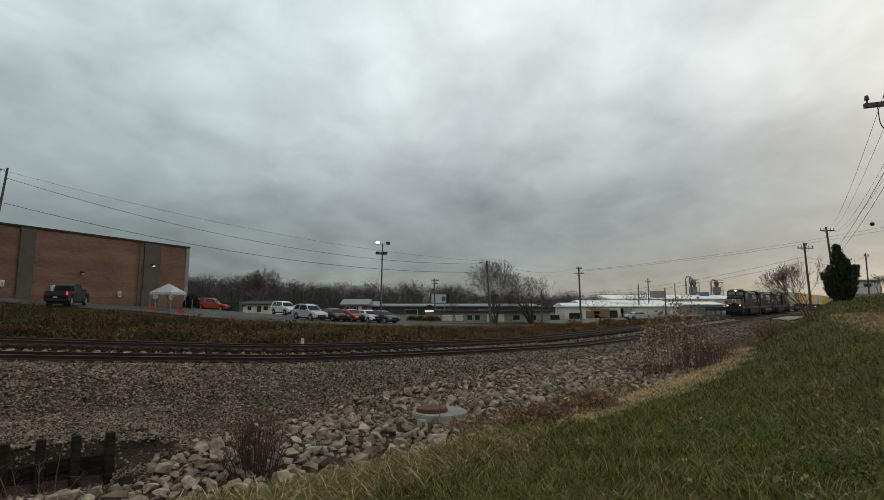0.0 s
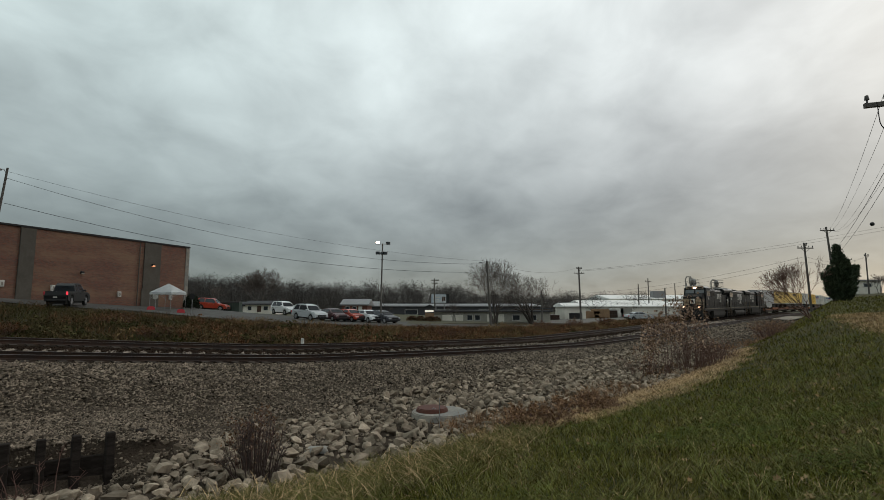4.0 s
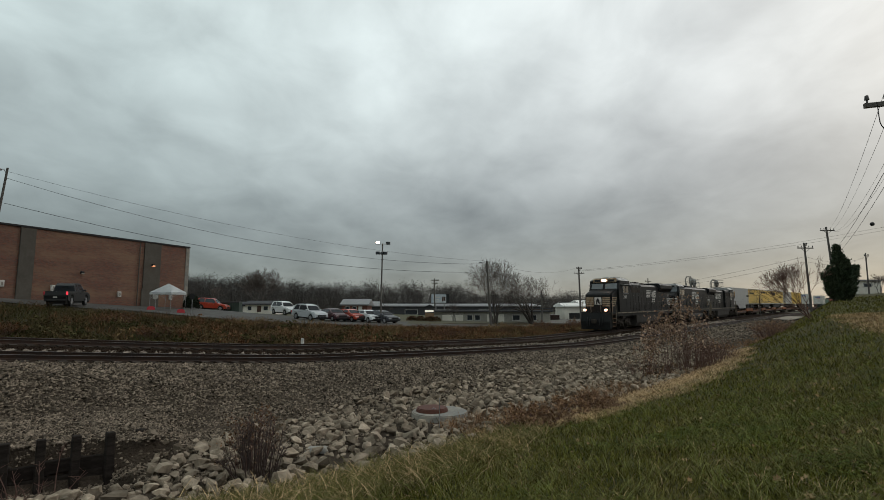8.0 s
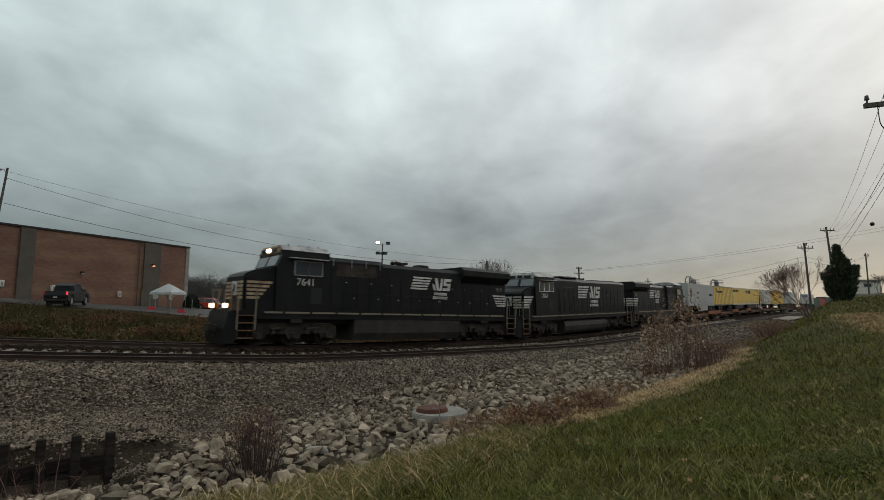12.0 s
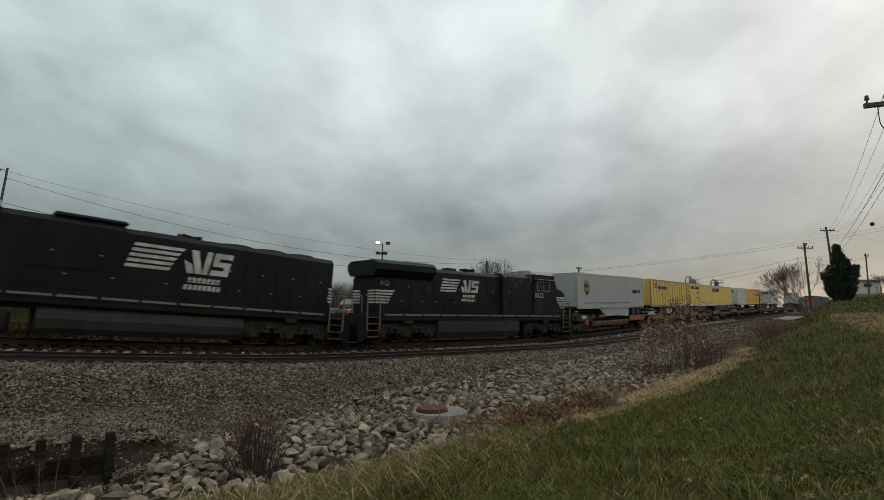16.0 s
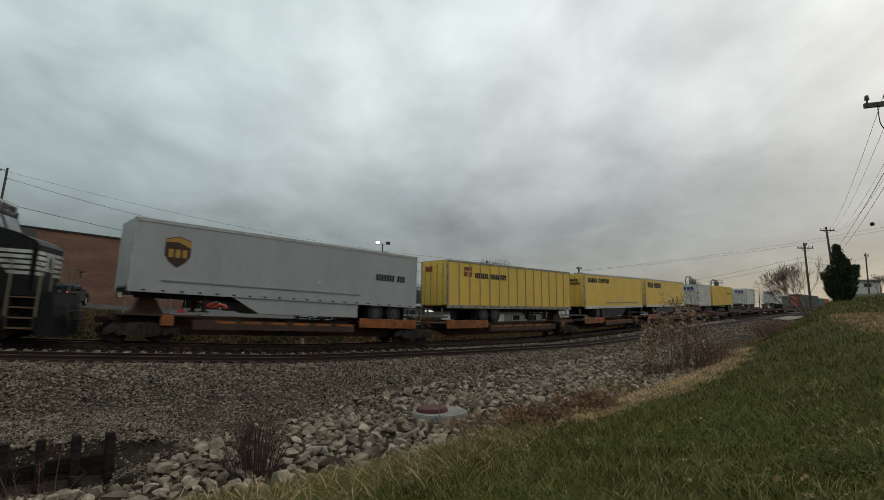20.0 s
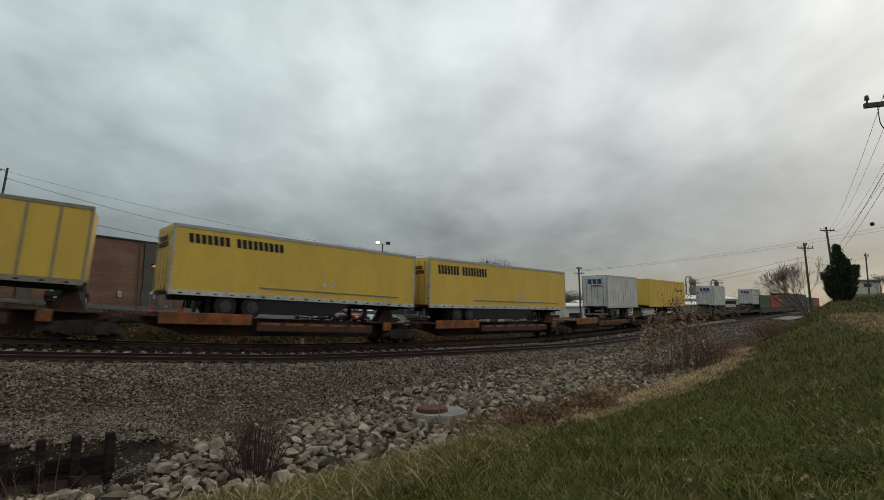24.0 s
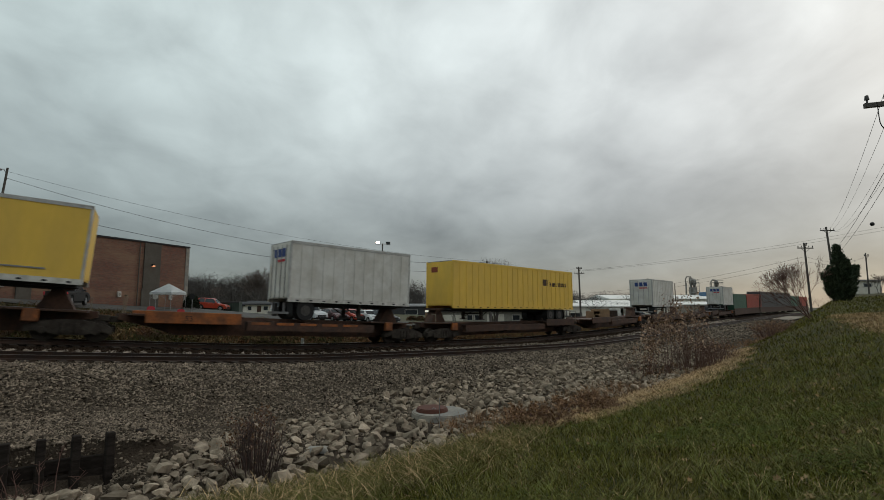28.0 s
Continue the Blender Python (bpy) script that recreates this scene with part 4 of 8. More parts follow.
def trailer(length, mat, label, ribs, marks, wheel_end, skirt, rails="alu", floor="white_paint", axles=2):
    """A road trailer with posts, roof and floor rails, landing gear and tandem wheels. Its front faces +x."""
    tr = tagged(empty("semi_trailer"), label, "trailer", "trailers on the train")
    L = length / 2
    bm = boxes((-L, L, -1.28, 1.28, TB + 0.18, TT - 0.06))
    bmesh.ops.bevel(bm, geom=[e for e in bm.edges if abs(e.verts[0].co.z - e.verts[1].co.z) > 1], offset=0.06, segments=2, affect="EDGES")
    body = part("body", bm, M[mat], tr)
    part("roof_panel", boxes((-L + 0.02, L - 0.02, -1.25, 1.25, TT - 0.06, TT), bev=0.02), M["roof_grey"], tr)
    for sgn in (1, -1):
        part("top_rail", boxes((-L, L, sgn * 1.26, sgn * 1.305, TT - 0.16, TT - 0.02)), M[rails], tr)
        part("floor_rail", boxes((-L, L, sgn * 1.22, sgn * 1.31, TB, TB + 0.22)), M[floor], tr)
        x = -L + 0.4
        while x < L - 0.3:
            part("reflector_strip", boxes((x, x + 0.16, sgn * 1.31, sgn * 1.316, TB + 0.06, TB + 0.12)), M["black"], tr)
            x += 0.75
        if skirt:
            part("rub_rail", boxes((-L + 4.0, L - 1.2, sgn * 1.28, sgn * 1.31, TB + 0.5, TB + 0.56)), M["steel"], tr)
        if ribs:
            n = int(length / ribs)
            for i in range(1, n):
                x = -L + i * length / n
                part("side_post", boxes((x - 0.04, x + 0.04, sgn * 1.28, sgn * 1.31, TB + 0.22, TT - 0.16)), M["rail_dull" if rails == "rail_dull" else mat], tr)
    for sx in (-1, 1):
        for sgn in (1, -1):
            part("corner_post", boxes((sx * (L - 0.08), sx * (L + 0.02), sgn * 1.16, sgn * 1.305, TB, TT - 0.02), bev=0.02), M[rails], tr)
    # doors at the rear
    for sgn in (1, -1):
        d = part("rear_door", boxes((-L - 0.04, -L, sgn * 0.01, sgn * 1.15, TB + 0.22, TT - 0.18), bev=0.01), M[mat], tr)
        bm = rods([(-L - 0.06, sgn * 0.3, TB + 0.2), (-L - 0.06, sgn * 0.3, TT - 0.2)], [(-L - 0.06, sgn * 0.85, TB + 0.2), (-L - 0.06, sgn * 0.85, TT - 0.2)], r=0.02)
        part("lock_rod", bm, M["steel"], d)
    part("rear_bumper", boxes((-L - 0.02, -L + 0.1, -1.2, 1.2, TB - 0.62, TB - 0.5), (-L, -L + 0.1, -0.75, -0.65, TB - 0.55, TB), (-L, -L + 0.1, 0.65, 0.75, TB - 0.55, TB)), M["steel"], tr)
    part("front_panel", boxes((L, L + 0.03, -1.1, 1.1, TB + 0.25, TT - 0.2)), M[mat], tr)
    part("chassis", boxes((-L + 0.3, L - 0.6, -0.55, -0.4, TB - 0.2, TB + 0.02), (-L + 0.3, L - 0.6, 0.4, 0.55, TB - 0.2, TB + 0.02), (L - 1.8, L - 0.2, -0.9, 0.9, TB - 0.1, TB)), M["black"], tr)
    gx0 = L - 3.2
    for sgn in (1, -1):
        part("landing_leg", boxes((gx0 - 0.08, gx0 + 0.08, sgn * 0.75, sgn * 0.95, TB - 0.72, TB), (gx0 - 0.18, gx0 + 0.18, sgn * 0.68, sgn * 1.02, TB - 0.76, TB - 0.7)), M["grime"], tr)
        part("leg_brace", rods([(gx0, sgn * 0.85, TB - 0.6), (gx0 - 1.2, sgn * 0.6, TB)], [(gx0, 0.85, TB - 0.35), (gx0, -0.85, TB - 0.35)], r=0.03), M["grime"], tr)
        if skirt:
            bm = bmesh.new()
            prism(bm, [(gx0 - 1.1, TB), (-L + 4.1, TB), (-L + 4.1, TB - 0.72), (gx0 - 2.4, TB - 0.72)], sgn * 1.22, sgn * 1.25)
            part("side_skirt", bm, M[skirt], tr, "flat side skirt under the floor")
    trailer_wheels(tr, [-L + wheel_end + 1.25 * k for k in range(axles)])
    for sgn in (1, -1):
        part("mud_flap", boxes((-L + wheel_end - 0.75, -L + wheel_end - 0.72, sgn * 0.65, sgn * 1.25, TB - 0.75, TB - 0.05)), M["black"], tr)
    for lay, (nm, mk, rows) in enumerate(marks):
        for sgn in (1, -1):
            for pts in rows:
                part(nm, prism(bmesh.new(), pts, sgn * 1.279, sgn * (1.292 + 0.004 * lay)), M[mk], body)
    return tr


def q(x0, x1, z0, z1, sl=0.0):
    return [(x0, z0), (x1, z0), (x1 + sl, z1), (x0 + sl, z1)]


def letters(x0, x1, z, h, n, gap_at=(), sl=0.0):
    """A row of plain upright bars in place of a name."""
    w = (x1 - x0) / n
    return [q(x0 + i * w, x0 + i * w + w * 0.72, z, z + h, sl) for i in range(n) if i not in gap_at]


def shield(x, z, k):
    return [(x - 0.55 * k, z + 0.55 * k), (x, z + 0.7 * k), (x + 0.55 * k, z + 0.55 * k), (x + 0.55 * k, z - 0.2 * k), (x + 0.35 * k, z - 0.5 * k), (x, z - 0.75 * k), (x - 0.35 * k, z - 0.5 * k), (x - 0.55 * k, z - 0.2 * k)]


M["rail_dull"] = material("rail_dull", (0.3, 0.27, 0.2), 0.6, vary=0.2, fine=6, coarse=0.8, bump=0.03, second=(0.22, 0.19, 0.14))
M["rust_mark"] = material("rust_mark", (0.22, 0.05, 0.025), 0.6, vary=0.1)
T_GREY = dict(length=14.7, mat="trailer_grey", label="grey long road trailer with a brown and gold shield", ribs=0, wheel_end=1.6, floor="trailer_grey", skirt="trailer_grey", marks=[
    ("shield_emblem", "brown_mark", [shield(5.9, 4.0, 0.95)]), ("shield_band", "gold_mark", [[(5.38, 4.49), (5.9, 4.63), (6.42, 4.49), (6.42, 4.37), (5.9, 4.41), (5.38, 4.19)]] + [q(5.52 + 0.28 * i, 5.71 + 0.28 * i, 3.73, 4.09) for i in range(3)]),
    ("name_bar", "black", letters(-6.7, -4.6, 3.62, 0.36, 11, (3,))), ("placard", "white_paint", [[(-1.0, 3.05), (-0.85, 3.2), (-1.0, 3.35), (-1.15, 3.2)]])])
T_C1 = dict(length=14.5, mat="trailer_yellow", label="yellow ribbed road trailer with black lettering bars", ribs=0.97, wheel_end=3.5, rails="rail_dull", floor="rail_dull", skirt=None, marks=[
    ("round_emblem", "rust_mark", [q(4.95, 5.75, 4.66, 4.92, 0.03), q(5.4, 5.78, 4.28, 4.6), q(4.98, 5.3, 4.28, 4.6)]), ("name_bar", "black", letters(1.3, 4.7, 4.2, 0.36, 17, (9,), 0.05))])
T_C2 = dict(length=13.1, mat="trailer_yellow", label="smooth yellow road trailer with black lettering bars", ribs=0, wheel_end=2.5, skirt="black", marks=[
    ("name_bar", "black", letters(1.7, 6.2, 4.5, 0.42, 17, (9,), 0.06)), ("placard", "white_paint", [[(x, 2.95), (x + 0.16, 3.1), (x, 3.25), (x - 0.16, 3.1)] for x in (-1.2, -0.7)])])
T_C3 = dict(T_C2, length=14.5, marks=[("name_bar", "black", letters(2.2, 6.9, 4.32, 0.56, 17, (9,), 0.06)), ("placard", "white_paint", [[(x, 2.95), (x + 0.18, 3.13), (x, 3.31), (x - 0.18, 3.13)] for x in (-2.0, -1.5)])])
T_Y = dict(length=7.5, mat="trailer_white", label="short white ribbed road trailer with a blue and red emblem", ribs=0.6, wheel_end=1.0, skirt=None, axles=1, marks=[])
T_C4 = dict(length=14.5, mat="trailer_yellow", label="yellow ribbed road trailer with a dark round emblem", ribs=0.62, wheel_end=2.0, floor="trailer_yellow", rails="trailer_yellow", skirt=None, marks=[
    ("round_emblem", "brown_mark", [q(-3.6, -2.9, 4.0, 4.5)]), ("name_bar", "brown_mark", letters(-6.2, -3.8, 3.98, 0.3, 14, (7,), 0.03))])

# trailers and platforms by their ends in the train
for spec, u0, u1, flip in ((T_GREY, 25.85, 41.15, False), (T_C1, 43.1, 57.6, True), (T_C2, 59.95, 73.55, True), (T_C3, 74.15, 89.3, True), (T_Y, 97.15, 104.75, True), (T_C4, 107.85, 122.25, False), (T_Y, 140.8, 148.8, True), (T_Y, 180.2, 187.6, True)):
    if flip:
        spec = dict(spec, marks=[(n, k, [[(-x, z) for x, z in pts][::-1] for pts in rows]) for n, k, rows in spec["marks"]])
    tr = trailer(**dict(spec, length=u1 - u0))
    if spec["mat"] == "trailer_white":
        e = (u1 - u0) / 2 + 0.05
        for nm, mk, z0, z1, y0, y1 in (("emblem_blue", "blue_mark", 4.5, 4.95, -0.75, 0.75), ("emblem_red", "red_mark", 4.25, 4.38, -0.75, 0.35)):
            bm = bmesh.new()
            for i in range(3 if mk == "blue_mark" else 1):
                w = (y1 - y0) / (3 if mk == "blue_mark" else 1)
                prism(bm, [(y0 + i * w, z0), (y0 + i * w + w * 0.8, z0), (y0 + i * w + w * 0.86, z1), (y0 + i * w + 0.06, z1)], -e, -e - 0.012, axis="x")
            part(nm, bm, M[mk], tr)
    if spec["mat"] == "trailer_yellow":      # name bars and emblem on the rear doors
        e = (u1 - u0) / 2 + 0.075
        if spec["ribs"]:
            part("door_emblem", boxes((-e - 0.01, -e, 0.15, 0.75, TT - 0.75, TT - 0.4) if flip else (e - 0.05, e - 0.03, -0.75, -0.15, TT - 0.75, TT - 0.4)), M["rust_mark"], tr, "rust-red door emblem")
        else:
            for i in range(7):
                part("rear_bar", boxes((-e - 0.01, -e, -0.62 + 0.19 * i, -0.48 + 0.19 * i, TT - 0.72, TT - 0.5)), M["brown_mark"], tr)
            for i in range(9):
                part("rear_bar", boxes((-e - 0.01, -e, -0.8 + 0.19 * i, -0.66 + 0.19 * i, TT - 1.02, TT - 0.8)), M["brown_mark"], tr)
        for g in (1, -1):
            for z in (2.7, 3.4, 4.1, 4.8):
                part("door_hinge", boxes((-e + 0.02, -e + 0.09, g * 1.14, g * 1.29, z, z + 0.1)), M["steel"], tr)
    rolling(tr, (u0 + u1) / 2, 11.0, flip)

for i, (u0, u1, orange) in enumerate(((25.3, 42.0, True), (42.2, 58.6, True), (58.8, 73.8, True), (73.9, 89.9, True), (90.0, 105.6, True), (106.0, 123.4, False), (124.5, 139.2, False), (139.3, 154.6, False), (154.7, 170.2, False), (170.3, 188.2, False))):
    sp = spine_car(u1 - u0, "rusty spine car platform with orange side plates" if orange else "dark rusty spine car platform", orange)
    turned = i not in (0, 5)
    rolling(sp, (u0 + u1) / 2, u1 - u0 - 2.4, turned)
    half = (u1 - u0) / 2
    for x in ((half - 1.3, -half + 0.9) if i in (0, 5) else (half - 0.9,)):
        truck(sp, x, (-0.86, 0.86), 0.42, WHEEL_S, "car", turned)


def container(length, mat, label, top=4.3):
    co = tagged(empty("container"), label, "container", "containers on the train")
    L = length / 2
    bm = bmesh.new()
    n = int(length / 0.28)
    pts = []
    for i in range(n + 1):
        x = -L + length * i / n
        pts.append((x, 1.22 + (0.03 if i % 2 else 0.0)))
    prism(bm, pts + [(a, -b) for a, b in pts[::-1]], 1.2, top, axis="z")
    part("body", bm, M[mat], co)
    for sx in (-1, 1):
        for sgn in (1, -1):
            part("corner_post", boxes((sx * (L - 0.1), sx * (L + 0.04), sgn * 1.1, sgn * 1.28, 1.15, top + 0.03)), M[mat], co)
    for sgn in (1, -1):
        part("top_rail", boxes((-L + 0.1, L - 0.1, sgn * 1.2, sgn * 1.27, top - 0.1, top + 0.03)), M[mat], co)
    return co


def well_car(length):
    w = tagged(empty("well_car"), "dark low well car carrying containers", "railcar", "well cars of the train")
    L = length / 2
    for sgn in (1, -1):
        part("side_sill", boxes((-L + 1.6, L - 1.6, sgn * 1.32, sgn * 1.42, 0.35, 1.5)), M["spine_brown"], w)
    part("well_floor", boxes((-L + 1.6, L - 1.6, -1.3, 1.3, 0.35, 0.5)), M["spine_brown"], w)
    for sx in (-1, 1):
        part("end_deck", boxes((sx * (L - 1.8), sx * (L - 0.1), -1.35, 1.35, 1.0, 1.25)), M["spine_brown"], w)
        truck(w, sx * (L - 1.0), (-0.86, 0.86), 0.42, WHEEL_S, "well")
    return w


u = 188.8
for mat, L, label, top in (("green_box", 11.0, "green corrugated shipping container", 4.1), ("red_box", 14.0, "faded red corrugated shipping container", 4.2), ("dark_box", 18.5, "dark grey covered freight body", 4.9),
                           ("dark_box", 18.5, "dark grey covered freight body", 4.9), ("green_box", 13.0, "green corrugated shipping container", 4.2), ("red_box", 13.0, "faded red corrugated shipping container", 4.2)):
    rolling(container(L, mat, label, top), u + 2.0 + L / 2, L * 0.8)
    rolling(well_car(L + 4.0), u + 2.0 + L / 2, L + 2.0)
    u += L + 4.3
# ---- brick warehouse beside the street ----
def brick_material():
    mat = material("brickwork", (0.12, 0.055, 0.038), 0.92, vary=0.25, fine=9, coarse=0.5, bump=0.0)
    nt = mat.node_tree
    nd, lk = nt.nodes, nt.links
    br, tc, mp = nd.new("ShaderNodeTexBrick"), nd.new("ShaderNodeTexCoord"), nd.new("ShaderNodeMapping")
    mp.inputs["Rotation"].default_value = (math.pi / 2, 0, 0)
    lk.new(tc.outputs["Object"], mp.inputs[0])
    lk.new(mp.outputs[0], br.inputs["Vector"])
    br.inputs["Color1"].default_value, br.inputs["Color2"].default_value, br.inputs["Mortar"].default_value = (0.185, 0.068, 0.044, 1), (0.105, 0.044, 0.032, 1), (0.13, 0.1, 0.08, 1)
    br.inputs["Scale"].default_value, br.inputs["Brick Width"].default_value, br.inputs["Row Height"].default_value, br.inputs["Mortar Size"].default_value = 1.0, 0.22, 0.075, 0.012
    n1, n2 = nd.new("ShaderNodeTexNoise"), nd.new("ShaderNodeTexNoise")
    n1.inputs["Scale"].default_value, n2.inputs["Scale"].default_value = 0.35, 3.0
    n1.inputs["Detail"].default_value, n2.inputs["Detail"].default_value = 5, 5
    mp2 = nd.new("ShaderNodeMapping")
    mp2.inputs["Scale"].default_value = (0.5, 1, 2.2)
    lk.new(tc.outputs["Object"], mp2.inputs[0])
    lk.new(mp2.outputs[0], n1.inputs["Vector"])
    lk.new(mp2.outputs[0], n2.inputs["Vector"])
    rg, worn, mx = nd.new("ShaderNodeMapRange"), nd.new("ShaderNodeMath"), nd.new("ShaderNodeMix")
    worn.operation = "MULTIPLY_ADD"
    worn.inputs[1].default_value, worn.inputs[2].default_value = 0.45, 0.0
    lk.new(n2.outputs[0], worn.inputs[0])
    add = nd.new("ShaderNodeMath")
    add.operation = "ADD"
    lk.new(n1.outputs[0], add.inputs[0])
    lk.new(worn.outputs[0], add.inputs[1])
    rg.inputs[1].default_value, rg.inputs[2].default_value, rg.inputs[3].default_value, rg.inputs[4].default_value = 0.64, 0.92, 0.0, 0.72
    lk.new(add.outputs[0], rg.inputs[0])
    mx.data_type = "RGBA"
    mx.inputs[7].default_value = (0.23, 0.145, 0.09, 1)
    lk.new(rg.outputs[0], mx.inputs[0])
    lk.new(br.outputs["Color"], mx.inputs[6])
    lk.new(mx.outputs[2], nd["Principled BSDF"].inputs["Base Color"])
    return mat


M["brick"] = brick_material()
M["pier"] = material("pier", (0.088, 0.078, 0.066), 0.9, vary=0.15, fine=6, coarse=0.5, bump=0.2, second=(0.1, 0.09, 0.076), spec=0.1)
WALL = Matrix.Translation((-30.1, 60.0, 0.0)) @ Matrix(((-0.3824, 0.924, 0, 0), (-0.924, -0.3824, 0, 0), (0, 0, 1, 0), (0, 0, 0, 1)))
bld = tagged(empty("brick_warehouse", WALL), "long red brick warehouse with grey piers and dark roof edge", "building")
part("wall", boxes((0, 40, -30, 0, 0.4, 9.0)), M["brick"], bld)
part("roof_coping", boxes((-0.1, 40.1, -0.3, 0.12, 9.0, 9.16), (-0.1, 0.2, -30, 0.1, 9.0, 9.16)), M["black"], bld, "dark metal roof edge")
part("roof", boxes((0.2, 40, -30, -0.3, 8.8, 9.02)), M["asphalt"], bld)
for x0, x1 in ((3.75, 5.75), (16.3, 17.5), (26.5, 28.0)):
    part("pier", boxes((x0, x1, 0, 0.14, 0.6, 8.95), bev=0.02), M["pier"], bld, "smooth grey pier")
part("corner_pier", boxes((-0.06, 0.42, -0.5, 0.06, 0.6, 8.95)), M["concrete"], bld, "pale corner pier")
part("service_door", boxes((3.9, 5.9, 0.14, 0.2, 1.3, 4.0), bev=0.02), M["pier"], bld, "grey service door")
for x, z in ((14.6, 3.75), (8.3, 3.35), (2.25, 3.15), (4.35, 3.2), (18.6, 4.0)):
    bx = part("meter_box", boxes((x - 0.17, x + 0.17, 0.0, 0.24, z - 0.28, z + 0.28), bev=0.03), M["white_paint"], bld, "white wall box")
    part("box_door", boxes((x - 0.08, x + 0.08, 0.24, 0.25, z - 0.18, z + 0.15)), M["concrete"], bx)
for x, z in ((4.75, 6.6), (12.2, 5.3)):
    wl = part("wall_lamp", boxes((x - 0.16, x + 0.16, 0.14, 0.4, z - 0.1, z + 0.14), bev=0.04), M["black"], bld)
    part("lamp_lens", boxes((x - 0.13, x + 0.13, 0.2, 0.41, z - 0.14, z - 0.04)), M["wall_glow"] if x < 6 else M["concrete"], wl)
part("down_pipe", rods([(6.3, 0.12, 8.9), (6.3, 0.12, 1.3)], r=0.05), M["pier"], bld)

# ---- street, parking and kerb: strips that follow the ground ----
def drape(name, pts, mat, dz, cells=14):
    """A four-sided patch that follows the ground."""
    a, b, c, d = [Vector((*p, 0)) for p in pts]
    xs, ys = [], []
    for i in range(cells + 1):
        for j in range(cells + 1):
            u, v = i / cells, j / cells
            p = (a * (1 - u) + b * u) * (1 - v) + (d * (1 - u) + c * u) * v
            xs.append(p.x)
            ys.append(p.y)
    zs = ground_level(np.array(xs), np.array(ys))
    verts = [(x, y, z + dz) for x, y, z in zip(xs, ys, zs)]
    n = cells + 1
    faces = [(i * n + j, (i + 1) * n + j, (i + 1) * n + j + 1, i * n + j + 1) for i in range(cells) for j in range(cells)]
    return raw(name, verts, faces, mat, True)


for label, pts in (("grey asphalt street in front of the warehouse", [(-48, 30), (-27.5, 45.5), (-30.5, 59), (-44, 40)]),
                   ("grey asphalt car park above the weedy bank", [(-27.5, 45.2), (-4, 53.0), (-4.5, 70), (-30.5, 64)]),
                   ("grey asphalt street behind the weeds", [(-4, 53.0), (20, 66), (20, 74), (-4.4, 62)])):
    tagged(new("pavement", drape("pavement", pts, M["asphalt"], 0.09)), label, "pavement", kind="structure")
M["yard"] = material("yard", (0.13, 0.12, 0.105), 0.95, vary=0.2, fine=4, coarse=0.1, bump=0.2, second=(0.1, 0.09, 0.075))
tagged(new("pavement", drape("pavement", [(20, 74), (62, 118), (60, 175), (0, 110)], M["yard"], 0.1, 20)), "bare gravel yard of the works", "pavement", kind="structure")
M["crossing"] = material("crossing", (0.26, 0.23, 0.19), 0.97, vary=0.15, fine=5, coarse=0.4, spec=0.02)
cr = []
for s0, s1, p0, p1 in ((84, 104, 7.5, 10.5),):
    verts = [tuple(on_line(s, p, -0.12 if p < 8 else -0.2)) for s in np.linspace(s0, s1, 9) for p in (p0, p1)]
    faces = [(2 * i, 2 * i + 1, 2 * i + 3, 2 * i + 2) for i in range(8)]
    tagged(new("pavement", raw("pavement", verts, faces, M["crossing"])), "pale gravel access strip beside the tracks", "pavement", kind="structure")

# ---- parked vehicles ----
def car_paint(name, c, rough=0.3):
    m = material(name, c, rough, vary=0.06, fine=20, coarse=1, bump=0.0, spec=0.5)
    return m


PAINT = {"black": car_paint("car_black", (0.012, 0.013, 0.014), 0.35), "white": car_paint("car_white", (0.62, 0.63, 0.63)), "silver": car_paint("car_silver", (0.42, 0.44, 0.45)), "grey": car_paint("car_grey", (0.05, 0.05, 0.06)),
         "red": car_paint("car_red", (0.42, 0.05, 0.025)), "maroon": car_paint("car_maroon", (0.06, 0.014, 0.017))}
SHAPES = {   # outline of the body from tail to nose, outline of the cabin, wheel places, wheel size
    "sedan": ([(-2.28, 0.42), (-2.33, 0.7), (-2.27, 0.92), (-2.05, 1.0), (-1.6, 1.01), (0.0, 0.98), (1.05, 0.95), (1.85, 0.83), (2.18, 0.7), (2.28, 0.55), (2.26, 0.36)], [(-1.8, 1.0), (-1.15, 1.33), (-0.6, 1.44), (0.0, 1.45), (0.4, 1.37), (1.12, 0.96)], (-1.4, 1.4), 0.33),
    "suv": ([(-2.28, 0.5), (-2.36, 0.75), (-2.33, 1.02), (-2.22, 1.1), (-0.6, 1.1), (0.95, 1.09), (1.85, 1.02), (2.18, 0.9), (2.32, 0.7), (2.3, 0.45)], [(-2.2, 1.1), (-2.05, 1.52), (-1.8, 1.74), (-1.2, 1.8), (-0.1, 1.78), (0.3, 1.68), (0.98, 1.1)], (-1.4, 1.42), 0.38),
    "pickup": ([(-2.82, 0.62), (-2.88, 0.9), (-2.86, 1.24), (-1.0, 1.25), (1.3, 1.24), (2.4, 1.17), (2.75, 1.05), (2.88, 0.85), (2.86, 0.5)], [(-0.98, 1.24), (-0.92, 1.74), (-0.7, 1.9), (0.0, 1.94), (0.55, 1.92), (0.8, 1.83), (1.5, 1.24)], (-1.75, 1.8), 0.43)}
STEEL_WHEEL = M["steel"]


